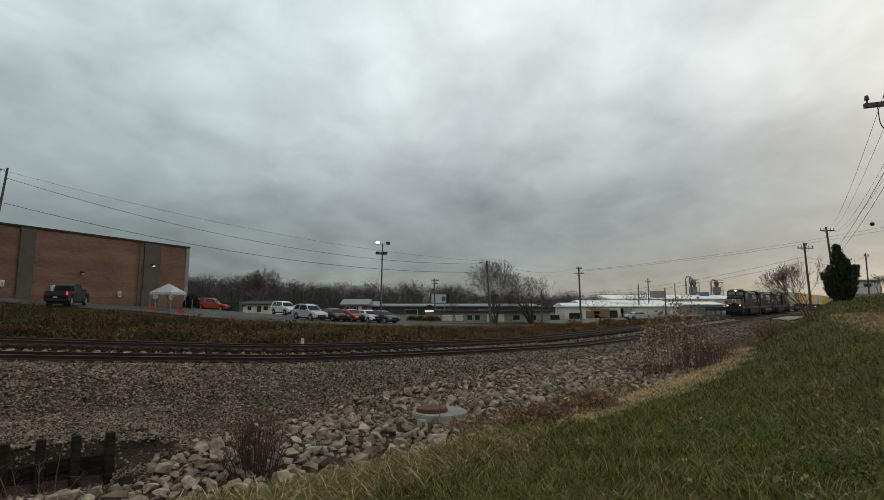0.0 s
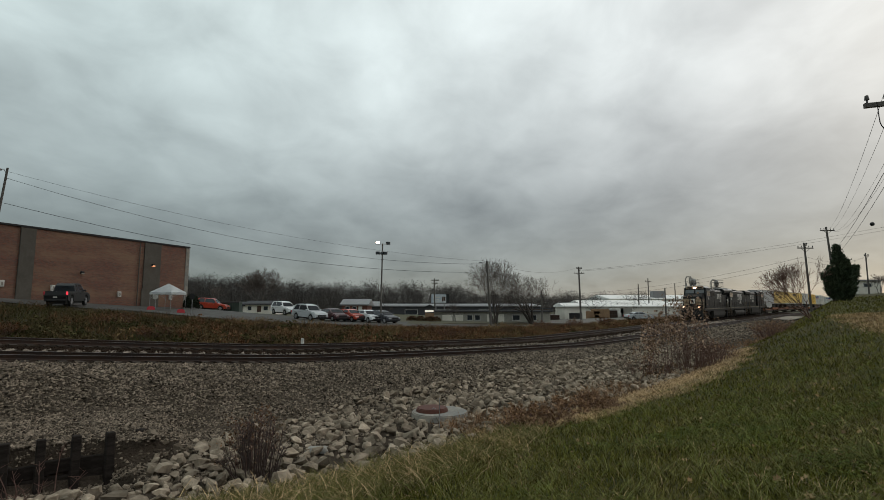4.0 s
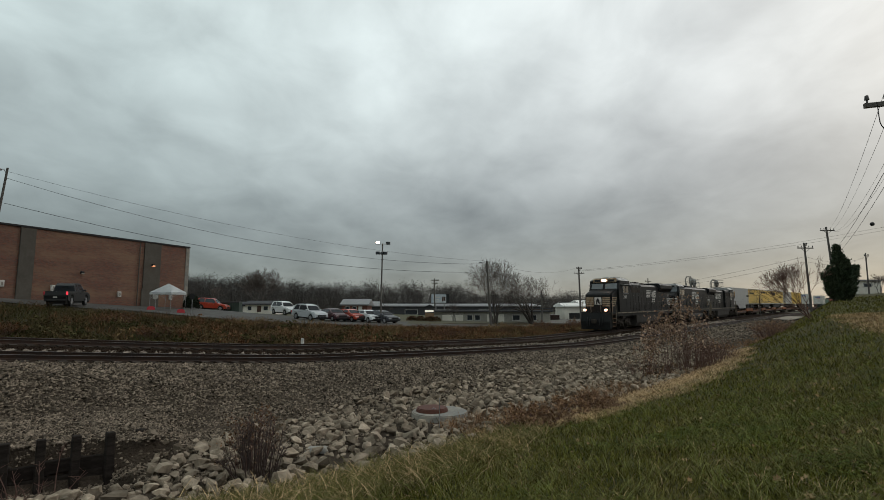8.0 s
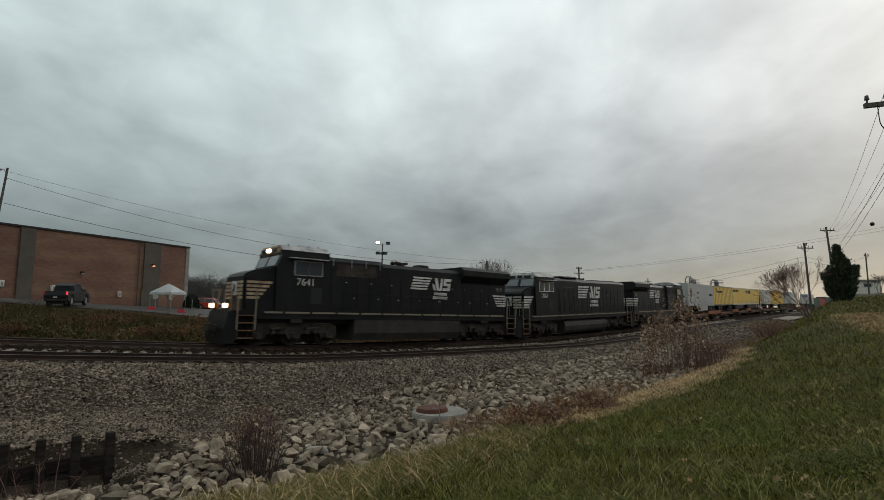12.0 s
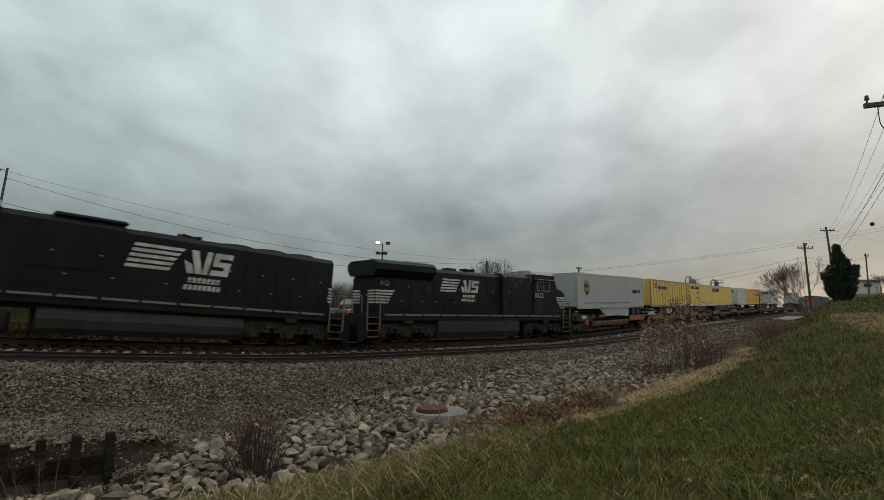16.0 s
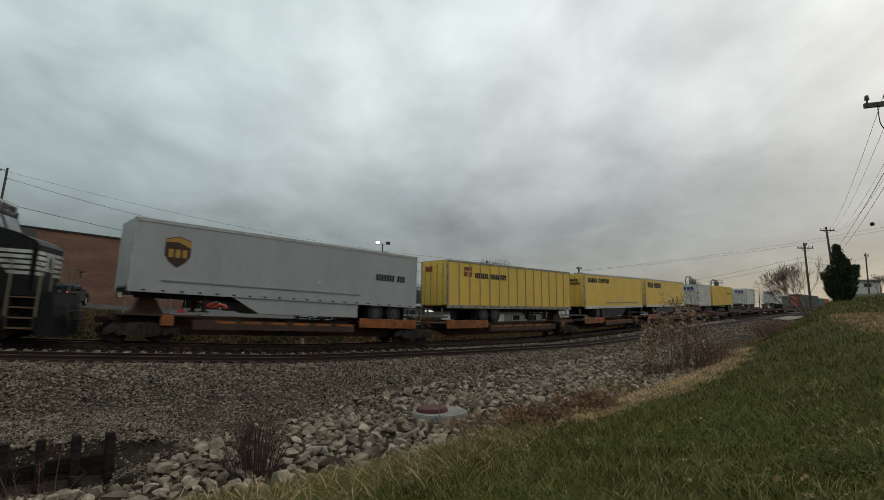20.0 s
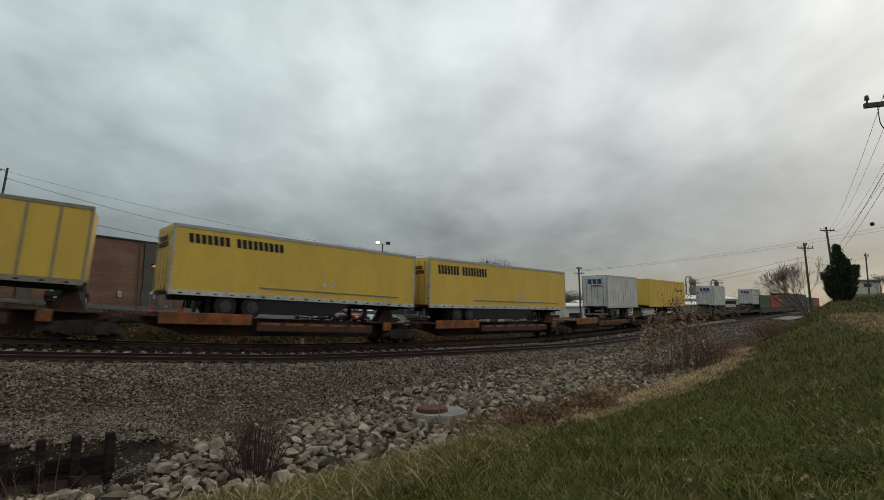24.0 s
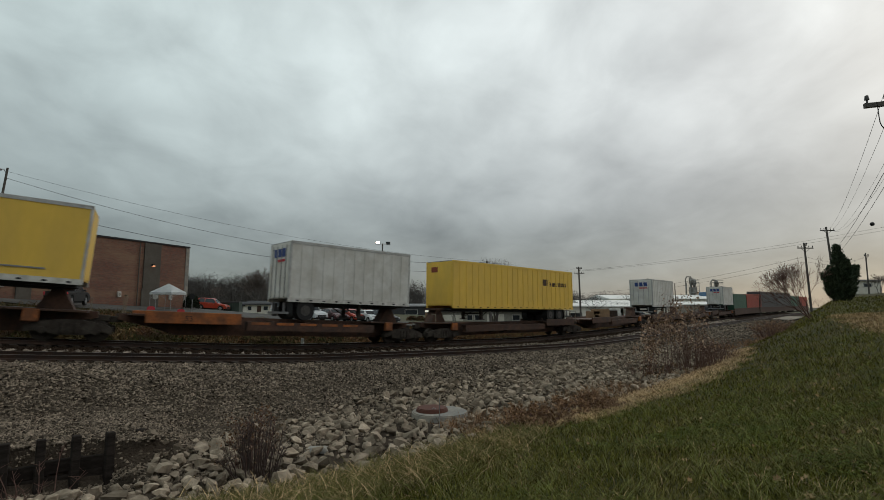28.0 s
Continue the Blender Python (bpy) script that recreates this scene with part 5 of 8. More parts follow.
def vehicle(shape, paint, label, x, y, turn, tail=False):
    lower, house, axles, r = SHAPES[shape]
    g = np.array([ground_z(x + math.cos(radians(turn)) * a, y + math.sin(radians(turn)) * a) for a in (-1.4, 1.4)])
    v = tagged(empty("pickup_truck" if shape == "pickup" else "car", pose(x, y, g.mean() + 0.1, 0, -math.degrees(math.atan2(g[1] - g[0], 2.8)), turn)), label, "pickup truck" if shape == "pickup" else "car", "parked vehicles")
    w = 0.98 if shape == "pickup" else 0.9
    sill = lower[-1][1]
    # body side with round wheel openings, edges rounded
    under = []
    for a in sorted(axles, reverse=True):
        under += [(a + (r + 0.07) * math.cos(t), max(sill - 0.08, r + (r + 0.07) * math.sin(t))) for t in [math.pi * k / 8 for k in range(9)]]
    bm = bmesh.new()
    prism(bm, lower + under, -w, w)
    top = [e for e in bm.edges if abs(abs(e.verts[0].co.y) - w) < 0.01 and e.verts[0].co.y * e.verts[1].co.y > 0 and min(e.verts[0].co.z, e.verts[1].co.z) > 0.55 and max(e.verts[0].co.z, e.verts[1].co.z) > 0.8]
    bmesh.ops.bevel(bm, geom=top, offset=0.09, segments=3, affect="EDGES")
    part("body", bm, PAINT[paint], v, smooth=False)
    part("underbody", boxes((lower[0][0] + 0.2, lower[-1][0] - 0.2, -w + 0.2, w - 0.2, 0.22, 0.8)), M["black"], v)
    zb, zt2 = house[0][1], max(q[1] for q in house)

    def side(pz, out=0.0):
        return w - 0.05 - 0.2 * min(1.0, max(0.0, (pz - zb) / (zt2 - zb))) + out
    bm = bmesh.new()
    n = len(house)
    lo = [bm.verts.new((px, sg * side(pz), pz)) for sg in (1, -1) for px, pz in house]
    for i in range(n - 1):
        bm.faces.new((lo[i], lo[i + 1], lo[n + i + 1], lo[n + i]))
    bm.faces.new(lo[:n])
    bm.faces.new(lo[n:][::-1])
    bmesh.ops.recalc_face_normals(bm, faces=bm.faces[:])
    part("cabin", bm, PAINT[paint], v)

    def pane(pts, sg):
        b2 = bmesh.new()
        a2 = [b2.verts.new((px, sg * side(pz, 0.012), pz)) for px, pz in pts]
        b3 = [b2.verts.new((px, sg * side(pz, -0.02), pz)) for px, pz in pts]
        b2.faces.new(a2)
        b2.faces.new(b3[::-1])
        for k in range(len(pts)):
            b2.faces.new((a2[k], b3[k], b3[(k + 1) % len(pts)], a2[(k + 1) % len(pts)]))
        bmesh.ops.recalc_face_normals(b2, faces=b2.faces[:])
        part("side_window", b2, M["glass"], v)
    cxm, zlo, zhi = (house[1][0] + house[-2][0]) / 2 - 0.05, zb + 0.06, zt2 - 0.1
    ends = [np.interp(z, [q[1] for q in (house[-1], house[-2])], [q[0] for q in (house[-1], house[-2])]) for z in (zlo, zhi)]
    tails = [np.interp(z, [q[1] for q in house[:3]], [q[0] for q in house[:3]]) for z in (zlo, zhi)]
    for sg in (1, -1):
        pane([(cxm + 0.05, zlo), (ends[0] - 0.14, zlo), (ends[1] - 0.1, zhi), (cxm + 0.05, zhi)], sg)
        pane([(tails[0] + 0.2, zlo), (cxm - 0.05, zlo), (cxm - 0.05, zhi), (tails[1] + 0.2, zhi)], sg)
    for nm, (ax, az), (bx, bz) in (("windscreen", house[-1], house[-2]), ("rear_window", house[0], house[1])):
        d = Vector((bz - az, 0, ax - bx)).normalized() * (0.012 if nm == "windscreen" else -0.012)
        d = d if (d.x > 0) == (nm == "windscreen") else -d
        a = Vector((ax, 0, az)).lerp(Vector((bx, 0, bz)), 0.08) + d
        b = Vector((ax, 0, az)).lerp(Vector((bx, 0, bz)), 0.94) + d
        bm = bmesh.new()
        vs = [bm.verts.new((q.x, sg * (side(q.z) - 0.07), q.z)) for q, sg in ((a, -1), (a, 1), (b, 1), (b, -1))]
        f = bm.faces.new(vs)
        bmesh.ops.solidify(bm, geom=[f], thickness=0.015)
        bmesh.ops.recalc_face_normals(bm, faces=bm.faces[:])
        part(nm, bm, M["glass"], v)
    for a in axles:
        for sg in (1, -1):
            wh = part("wheel", rod(bmesh.new(), (a, sg * (w - 0.24), r), (a, sg * (w - 0.01), r), r, seg=20), M["tyre"], v)
            bm = rod(bmesh.new(), (a, sg * (w - 0.02), r), (a, sg * (w + 0.004), r), r * 0.62, r * 0.6, seg=16)
            for k in range(5):
                t = k * 2 * math.pi / 5
                rod(bm, (a, sg * (w + 0.004), r), (a + math.cos(t) * r * 0.56, sg * (w + 0.012), r + math.sin(t) * r * 0.56), 0.035, seg=5)
            part("rim", bm, STEEL_WHEEL, wh)
    xe, xf, zt = lower[1][0], lower[-2][0], lower[2][1]
    for sg in (1, -1):
        part("tail_light", boxes((xe - 0.01, xe + 0.14, sg * (w - 0.13), sg * (w + 0.006), zt - 0.3, zt - 0.02), bev=0.02), M["tail_red" if tail and sg < 0 else "red_mark"], v, "lit red tail light" if tail and sg < 0 else "")
        part("headlight", boxes((xf - 0.3, xf - 0.06, sg * (w - 0.42), sg * (w - 0.04), lower[-3][1] - 0.16, lower[-3][1] - 0.01), bev=0.03), M["lens"], v)
        part("mirror", boxes((house[-1][0] - 0.35, house[-1][0] - 0.2, sg * (w - 0.04), sg * (w + 0.17), zb + 0.02, zb + 0.18), bev=0.03), PAINT[paint], v)
        for hx in (cxm - 0.75, cxm + 0.3):
            part("door_handle", boxes((hx, hx + 0.18, sg * w, sg * (w + 0.025), zb - 0.2, zb - 0.16)), M["black"], v)
        part("door_seam", boxes((cxm - 0.01, cxm + 0.01, sg * w, sg * (w + 0.003), sill + 0.06, zb - 0.06)), M["black"], v)
    part("grille", boxes((xf - 0.02, xf + 0.02, -w + 0.35, w - 0.35, 0.52, 0.72), bev=0.02), M["black"], v)
    part("bumper", boxes((lower[-1][0] - 0.05, lower[-1][0] + 0.06, -w + 0.1, w - 0.1, 0.32, 0.5), bev=0.03), M["black"], v)
    part("bumper", boxes((lower[0][0] - 0.08, lower[0][0] + 0.06, -w + 0.08, w - 0.08, 0.42, 0.62), bev=0.03), M["black"], v)
    part("plate_bar", boxes((xe - 0.035, xe - 0.02, -0.16, 0.16, 0.7, 0.82)), M["white_paint"], v)
    if shape == "suv":
        for sg in (1, -1):
            part("roof_bar", rods([(house[3][0] - 0.4, sg * (w - 0.32), zt2 - 0.01), (house[3][0] - 0.3, sg * (w - 0.32), zt2 + 0.06), (house[4][0], sg * (w - 0.32), zt2 + 0.05), (house[4][0] + 0.1, sg * (w - 0.32), zt2 - 0.03)], r=0.02), M["black"], v)
    if shape == "pickup":
        v.scale = (0.84, 0.86, 1.0)
        # no hollow here: a flat black slab paints the shade of the open bed
        part("bed_cavity", boxes((-2.72, -1.1, -0.82, 0.82, 1.2, 1.256)), M["black"], v)
    return v


M["lens"] = material("lens", (0.55, 0.56, 0.56), 0.15, vary=0.05, bump=0, spec=0.5)
vehicle("pickup", "black", "black pickup truck with lit tail lights on the street", -32.0, 43.6, 106, True)
vehicle("suv", "white", "small white crossover car in the car park", -21.4, 69.5, -42)
vehicle("suv", "silver", "silver off-road car in the car park", -15.3, 59.0, -40)
vehicle("sedan", "maroon", "dark maroon saloon car in the car park", -12.9, 60.5, -48)
vehicle("sedan", "red", "bright red saloon car in the car park", -11.0, 61.3, -42)
vehicle("sedan", "white", "white saloon car in the car park", -9.0, 61.3, -46)
vehicle("sedan", "grey", "black saloon car at the end of the row", -7.2, 61.0, -40)
vehicle("suv", "red", "red hatchback parked beyond the tent", -34.2, 76, 5)
bx = tagged(empty("storage_box", pose(-32.3, 78, ground_z(-32.3, 78) - 0.1, 0, 0, 6)), "dark green metal storage box beyond the street", "storage box")
part("body", boxes((-1.45, 1.45, -0.9, 0.9, 0.15, 1.6), bev=0.04), M["dull_green"], bx)
part("lid", boxes((-1.52, 1.52, -0.96, 0.96, 1.6, 1.74), bev=0.04), M["dark_box"], bx)
for x in (-1.45, -0.5, 0.5, 1.45):
    part("rib", boxes((x - 0.05, x + 0.05, -0.95, -0.9, 0.2, 1.55)), M["dull_green"], bx)
for x in (-1.2, 1.2):
    part("skid", boxes((x - 0.1, x + 0.1, -0.9, 0.9, 0, 0.15)), M["black"], bx)
vehicle("sedan", "silver", "grey saloon beside the works", 33.5, 87, 8)

# ---- white canopy tent by the warehouse ----
tent = tagged(empty("canopy_tent", Matrix.Translation((-27.2, 50.6, ground_z(-27.2, 50.6) + 0.09)) @ Matrix.Rotation(radians(-8), 4, "Z") @ Matrix.Diagonal((0.74, 0.74, 0.97, 1))), "white peaked canopy tent with open sides", "tent")
M["canvas"] = material("canvas", (0.68, 0.7, 0.7), 0.8, vary=0.1, fine=3, coarse=0.5, bump=0.1)
bm = bmesh.new()
h = [bm.verts.new(v) for v in ((-1.55, -1.55, 1.85), (1.55, -1.55, 1.85), (1.55, 1.55, 1.85), (-1.55, 1.55, 1.85), (0, 0, 2.75))]
l = [bm.verts.new((v.co.x * 1.01, v.co.y * 1.01, 1.62)) for v in h[:4]]
for i in range(4):
    bm.faces.new((h[i], h[(i + 1) % 4], h[4]))
    bm.faces.new((l[i], l[(i + 1) % 4], h[(i + 1) % 4], h[i]))
bmesh.ops.solidify(bm, geom=bm.faces[:], thickness=0.02)
part("canopy", bm, M["canvas"], tent, "white peaked canopy with a valance")
for x in (-1.5, 1.5):
    for y in (-1.5, 1.5):
        part("leg", rod(bmesh.new(), (x, y, 0), (x, y, 1.85), 0.03), M["steel"], tent)
    part("cross_brace", rods([(x, -1.5, 1.2), (x, 0, 1.7), (x, 1.5, 1.2)], r=0.015), M["steel"], tent)
for x, y in ((-28.1, 49.3), (-25.2, 49.3)):
    bm = bmesh.new()
    z = ground_z(x, y) + 0.09
    prism(bm, [(-0.36, 0), (0.36, 0), (0.3, 0.26), (0.15, 0.34), (-0.15, 0.34), (-0.3, 0.26)], -0.16, 0.16)
    thing("barrier", bm, M["red_mark"], "low red plastic barrier by the tent", "barrier", pose(x, y, z, 0, 0, 30))
# ---- poles, wires, signs ----
M["insulator"] = material("insulator", (0.05, 0.045, 0.04), 0.4, vary=0.1)


def utility_pole(x, y, top, arms, label, lean=(0, 0), base=None, turn=20, r=0.115, lamp=None):
    z0 = ground_z(x, y) - 0.2 if base is None else base
    po = tagged(empty("utility_pole", Matrix.Translation((x, y, z0))), label, "utility pole", "utility poles")
    H = top - z0
    part("post", rod(bmesh.new(), (0, 0, 0), (lean[0], lean[1], H), r, r * 0.68, seg=10), M["pole_wood"], po)
    c, s = math.cos(radians(turn)), math.sin(radians(turn))
    for dz, half in arms:
        k = (H - dz) / H
        ox, oy = lean[0] * k, lean[1] * k
        bm = bmesh.new()
        a = Matrix.Translation((ox, oy, H - dz)) @ Matrix.Rotation(radians(turn), 4, "Z")
        bmesh.ops.create_cube(bm, size=1, matrix=a @ Matrix.Translation((0, -0.12, 0)) @ Matrix.Diagonal((2 * half, 0.1, 0.12, 1)))
        rod(bm, a @ Vector((-half * 0.6, -0.14, 0)), a @ Vector((0, -0.1, -0.5)), 0.02, seg=5)
        rod(bm, a @ Vector((half * 0.6, -0.14, 0)), a @ Vector((0, -0.1, -0.5)), 0.02, seg=5)
        ar = part("crossarm", bm, M["pole_wood"], po)
        for u in (-0.92, -0.45, 0.45, 0.92):
            bm = bmesh.new()
            p = a @ Vector((half * u, -0.12, 0.06))
            rod(bm, p, p + Vector((0, 0, 0.12)), 0.025, seg=6)
            rod(bm, p + Vector((0, 0, 0.1)), p + Vector((0, 0, 0.22)), 0.06, 0.04, seg=8)
            part("insulator", bm, M["insulator"], ar)
    if lamp:
        L, drop = lamp
        tip = Vector((lean[0] + L, lean[1], H - drop))
        part("lamp_arm", rods([(lean[0], lean[1], H - drop - 0.5), (lean[0] + L * 0.5, lean[1], H - drop), tuple(tip)], r=0.03), M["steel"], po)
        part("lamp_head", boxes((tip.x - 0.32, tip.x + 0.1, tip.y - 0.12, tip.y + 0.12, tip.z - 0.1, tip.z + 0.05), bev=0.03), M["steel"], po)
    return po


utility_pole(-36.2, 40.0, 13.2, (), "tall leaning street pole with a lamp at its top", lean=(1.1, 0), lamp=(-0.6, 0.1))
utility_pole(5.95, 62, 7.65, (), "bare wooden street lamp pole", lean=(-0.45, 0), lamp=(-0.65, 0.15), r=0.17)
utility_pole(25.8, 95, 9.6, ((0.35, 0.6), (1.25, 1.1)), "dark wooden pole with two crossarms", lean=(-0.15, 0), r=0.2, lamp=(-1.3, 4.6))
utility_pole(-1.5, 104, 7.9, ((0.4, 0.9), (1.0, 0.7)), "thin far wooden pole", r=0.16)
utility_pole(12.9, 66, 4.1, (), "short bare wooden pole", r=0.1)
for x, y, top, arms in ((56.8, 140, 10.0, ((0.9, 1.0),)), (52.5, 136, 8.2, ()), (52.6, 120, 6.6, ()), (71, 155, 9.3, ()), (19.5, 130, 6.8, ((0.6, 0.8),))):
    utility_pole(x, y, top, arms, "far wooden pole at the works", r=0.18)
utility_pole(43.4, 60, 9.5, ((0.5, 1.0), (0.15, 0.2)), "wooden pole with a crossarm on the bank", lean=(-0.25, 0), r=0.14, turn=5)
utility_pole(54.2, 70, 13.15, ((0.5, 1.05),), "wooden pole with a crossarm behind the evergreen", lean=(-0.6, 0), r=0.17, turn=5)
utility_pole(12.3, 13, 7.9, ((0.5, 0.9),), "wooden pole with crossarm and hanging loop at the lawn", r=0.14, turn=-20)
utility_pole(66.5, 84, 8.5, (), "thin far pole on the bank", r=0.13)
utility_pole(70.5, 84, 11.0, ((0.5, 0.6),), "thin far pole on the bank", r=0.13)
utility_pole(66.0, 106, 4.6, (), "short post beside the track bend", r=0.12)


def wire(points, r, label, sag=0.0, name="overhead_wire"):
    """One sagging cable: a single tube through all its supports."""
    pts = [Vector(p) for p in points]
    line = [pts[0]]
    for a, b in zip(pts[:-1], pts[1:]):
        for i in range(1, 15):
            t = i / 14
            line.append(a.lerp(b, t) - Vector((0, 0, sag * 4 * t * (1 - t))))
    verts, faces = [], []
    for i, p in enumerate(line):
        d = (line[min(i + 1, len(line) - 1)] - line[max(i - 1, 0)]).normalized()
        u = d.cross(Vector((0, 0, 1))).normalized()
        w = u.cross(d)
        for k in range(4):
            g = math.pi / 2 * k
            verts.append(tuple(p + (u * math.cos(g) + w * math.sin(g)) * r))
        if i:
            b0 = 4 * (i - 1)
            for k in range(4):
                faces.append((b0 + k, b0 + (k + 1) % 4, b0 + 4 + (k + 1) % 4, b0 + 4 + k))
    return tagged(new(name, raw(name, verts, faces, M["black"], True)), label, "wire", "overhead wires")


wire([(-35.1, 40, 12.35), (5.6, 62, 7.3)], 0.014, "thin sagging wire over the street", 1.9)
wire([(-35.1, 40, 10.3), (5.6, 62, 6.3)], 0.017, "thick sagging cable over the street", 1.6)
wire([(-35.1, 40, 12.9), (5.6, 62, 7.6), (25.7, 95, 9.5)], 0.009, "thin sagging wire over the street", 1.2)
for dx, z0, z1 in ((0, 8.9, 15.2), (0.6, 8.8, 14.6)):
    wire([(25.8 + dx, 95, z0), (80, 75, z1 + 1.5)], 0.013, "thin wire across the tracks", 1.0)
for z0, z1 in ((4.6, 8.6), (4.1, 8.0)):
    wire([(25.8, 95, z0), (43.2, 60, z1 - 0.6), (70.5, 84, 10.4)], 0.012, "thin wire along the works", 0.8)
for u in (-0.66, -0.3, 0.3, 0.66):
    wire([(53.4 + u, 70, 12.75), (12.3 + u, 12.8, 7.6)], 0.006, "power wire from pole to pole", 1.5)
wire([(53.8, 70, 9.6), (12.3, 13, 6.6)], 0.011, "thick telephone cable from pole to pole", 0.6)
wire([(53.8, 70, 9.0), (12.3, 13, 6.2)], 0.009, "telephone cable from pole to pole", 0.7)
bm = bmesh.new()
bmesh.ops.create_icosphere(bm, subdivisions=2, radius=0.12, matrix=Matrix.Translation((25.75, 30, 6.95)))
thing("cable_drum", bm, M["black"], "black cable splice case on the telephone cable", "cable case")
bm = bmesh.new()
prev = None
for i in range(13):
    a = math.pi * (1 + i / 12)
    p = Vector((11.62 + 0.28 + 0.28 * math.cos(a), 13, 6.95 + 0.32 * math.sin(a)))
    if prev is not None:
        rod(bm, prev, p, 0.012, seg=5)
    prev = p
rod(bm, (11.62, 13, 6.95), (11.6, 13, 7.4), 0.012, seg=5)
thing("wire_loop", bm, M["black"], "black drip loop hanging from the crossarm", "wire")

# flood light mast in the car park
z0 = ground_z(-7.2, 60)
mast = tagged(empty("flood_light", Matrix.Translation((-7.2, 60, z0))), "steel car park mast with lit flood lamps", "flood light")
H = 9.55 - z0
part("mast", rod(bmesh.new(), (0, 0, 0), (0.12, 0, H), 0.11, 0.07, seg=10), M["pole_wood"], mast)
part("cross_bar", rods([(-0.45, 0, H - 0.05), (0.75, 0, H - 0.05)], [(-0.4, 0, H - 1.15), (0.5, 0, H - 1.15)], r=0.035), M["steel"], mast)
for x, dz, lit in ((-0.42, 0.1, True), (0.78, 0.05, False), (-0.42, -1.12, False), (0.15, -1.15, False), (0.45, -1.15, False)):
    fl = part("lamp_housing", boxes((x - 0.26, x + 0.26, -0.18, 0.22, H + dz - 0.17, H + dz + 0.17), bev=0.05), M["steel"], mast)
    part("lamp_lens", boxes((x - 0.2, x + 0.2, -0.2, -0.18, H + dz - 0.13, H + dz + 0.13)), M["lamp"] if lit else M["glass"], fl, "lit lamp" if lit else "")

# billboard
bb = tagged(empty("billboard", Matrix.Translation((-0.4, 110, 0))), "roadside billboard with a pale faded poster", "billboard")
part("post", rods([(-0.9, 0, -0.6), (-0.9, 0, 3.2)], [(0.9, 0, -0.6), (0.9, 0, 3.2)], r=0.12), M["steel"], bb)
bf = part("panel_frame", boxes((-2.0, 2.0, -0.12, 0.12, 2.9, 4.9), bev=0.03), M["black"], bb)
M["poster"] = material("poster", (0.3, 0.36, 0.42), 0.6, vary=0.1, fine=1, coarse=0.3, bump=0, second=(0.5, 0.52, 0.52))
part("poster", boxes((-1.9, 1.3, -0.14, -0.12, 3.0, 4.8)), M["poster"], bf)
part("poster_bar", boxes((-1.5, -0.1, -0.15, -0.14, 4.0, 4.3), (-1.5, -0.3, -0.15, -0.14, 3.6, 3.8), bev=0), M["white_paint"], bf)
part("poster_figure", boxes((0.4, 0.75, -0.15, -0.14, 3.3, 4.3), (0.85, 1.15, -0.15, -0.14, 3.4, 4.3), bev=0), M["brown_mark"], bf)

# small sign posts and line-side marker
for x, y, hgt, mk, lab in ((-29.4, 90, 2.2, "red_mark", "red stop sign on a thin post"), (-24.0, 49, 2.0, "black", "small dark sign on a post"), (-29.5, 52.5, 1.5, "white_paint", "small white sign on a post")):
    z = ground_z(x, y)
    sg = tagged(empty("road_sign", Matrix.Translation((x, y, z))), lab, "sign")
    part("post", rod(bmesh.new(), (0, 0, -0.1), (0, 0, hgt), 0.035), M["steel"], sg)
    bm = bmesh.new()
    prism(bm, [(0.3 * math.cos(a), hgt - 0.2 + 0.3 * math.sin(a)) for a in [math.pi / 8 + k * math.pi / 4 for k in range(8)]], -0.06, -0.04)
    part("sign_face", bm, M[mk], sg)
for x, y, lab in ((-8.3, 30.6, "short white line-side marker post"),):
    z = ground_z(x, y)
    bm = boxes((-0.09, 0.09, -0.05, 0.05, 0.25, 0.8), (-0.05, 0.05, -0.03, 0.03, -0.1, 0.25), bev=0.02)
    thing("marker_post", bm, M["white_paint" if "white" in lab else "red_mark"], lab, "marker post", Matrix.Translation((x, y, z)))

# ---- low buildings, works and silos in the distance ----
M["siding"] = material("siding", (0.3, 0.29, 0.25), 0.8, vary=0.12, fine=3, coarse=0.2, bump=0.1, second=(0.24, 0.23, 0.2))
M["cream"] = material("cream", (0.66, 0.63, 0.56), 0.8, vary=0.1, fine=2, coarse=0.1, bump=0.05, second=(0.55, 0.52, 0.45))
M["white_roof"] = material("white_roof", (0.78, 0.77, 0.73), 0.7, vary=0.08, fine=2, coarse=0.1, bump=0.03, second=(0.66, 0.64, 0.6))
M["dark_roof"] = material("dark_roof", (0.045, 0.045, 0.048), 0.8, vary=0.2, fine=2, coarse=0.2)
M["tin"] = material("tin", (0.2, 0.2, 0.2), 0.55, 0.3, vary=0.2, fine=2, coarse=0.15)
M["blue_wall"] = material("blue_wall", (0.08, 0.15, 0.24), 0.7, vary=0.2, fine=2, coarse=0.3)
M["crate"] = material("crate", (0.22, 0.14, 0.08), 0.85, vary=0.3, fine=3, coarse=0.3)


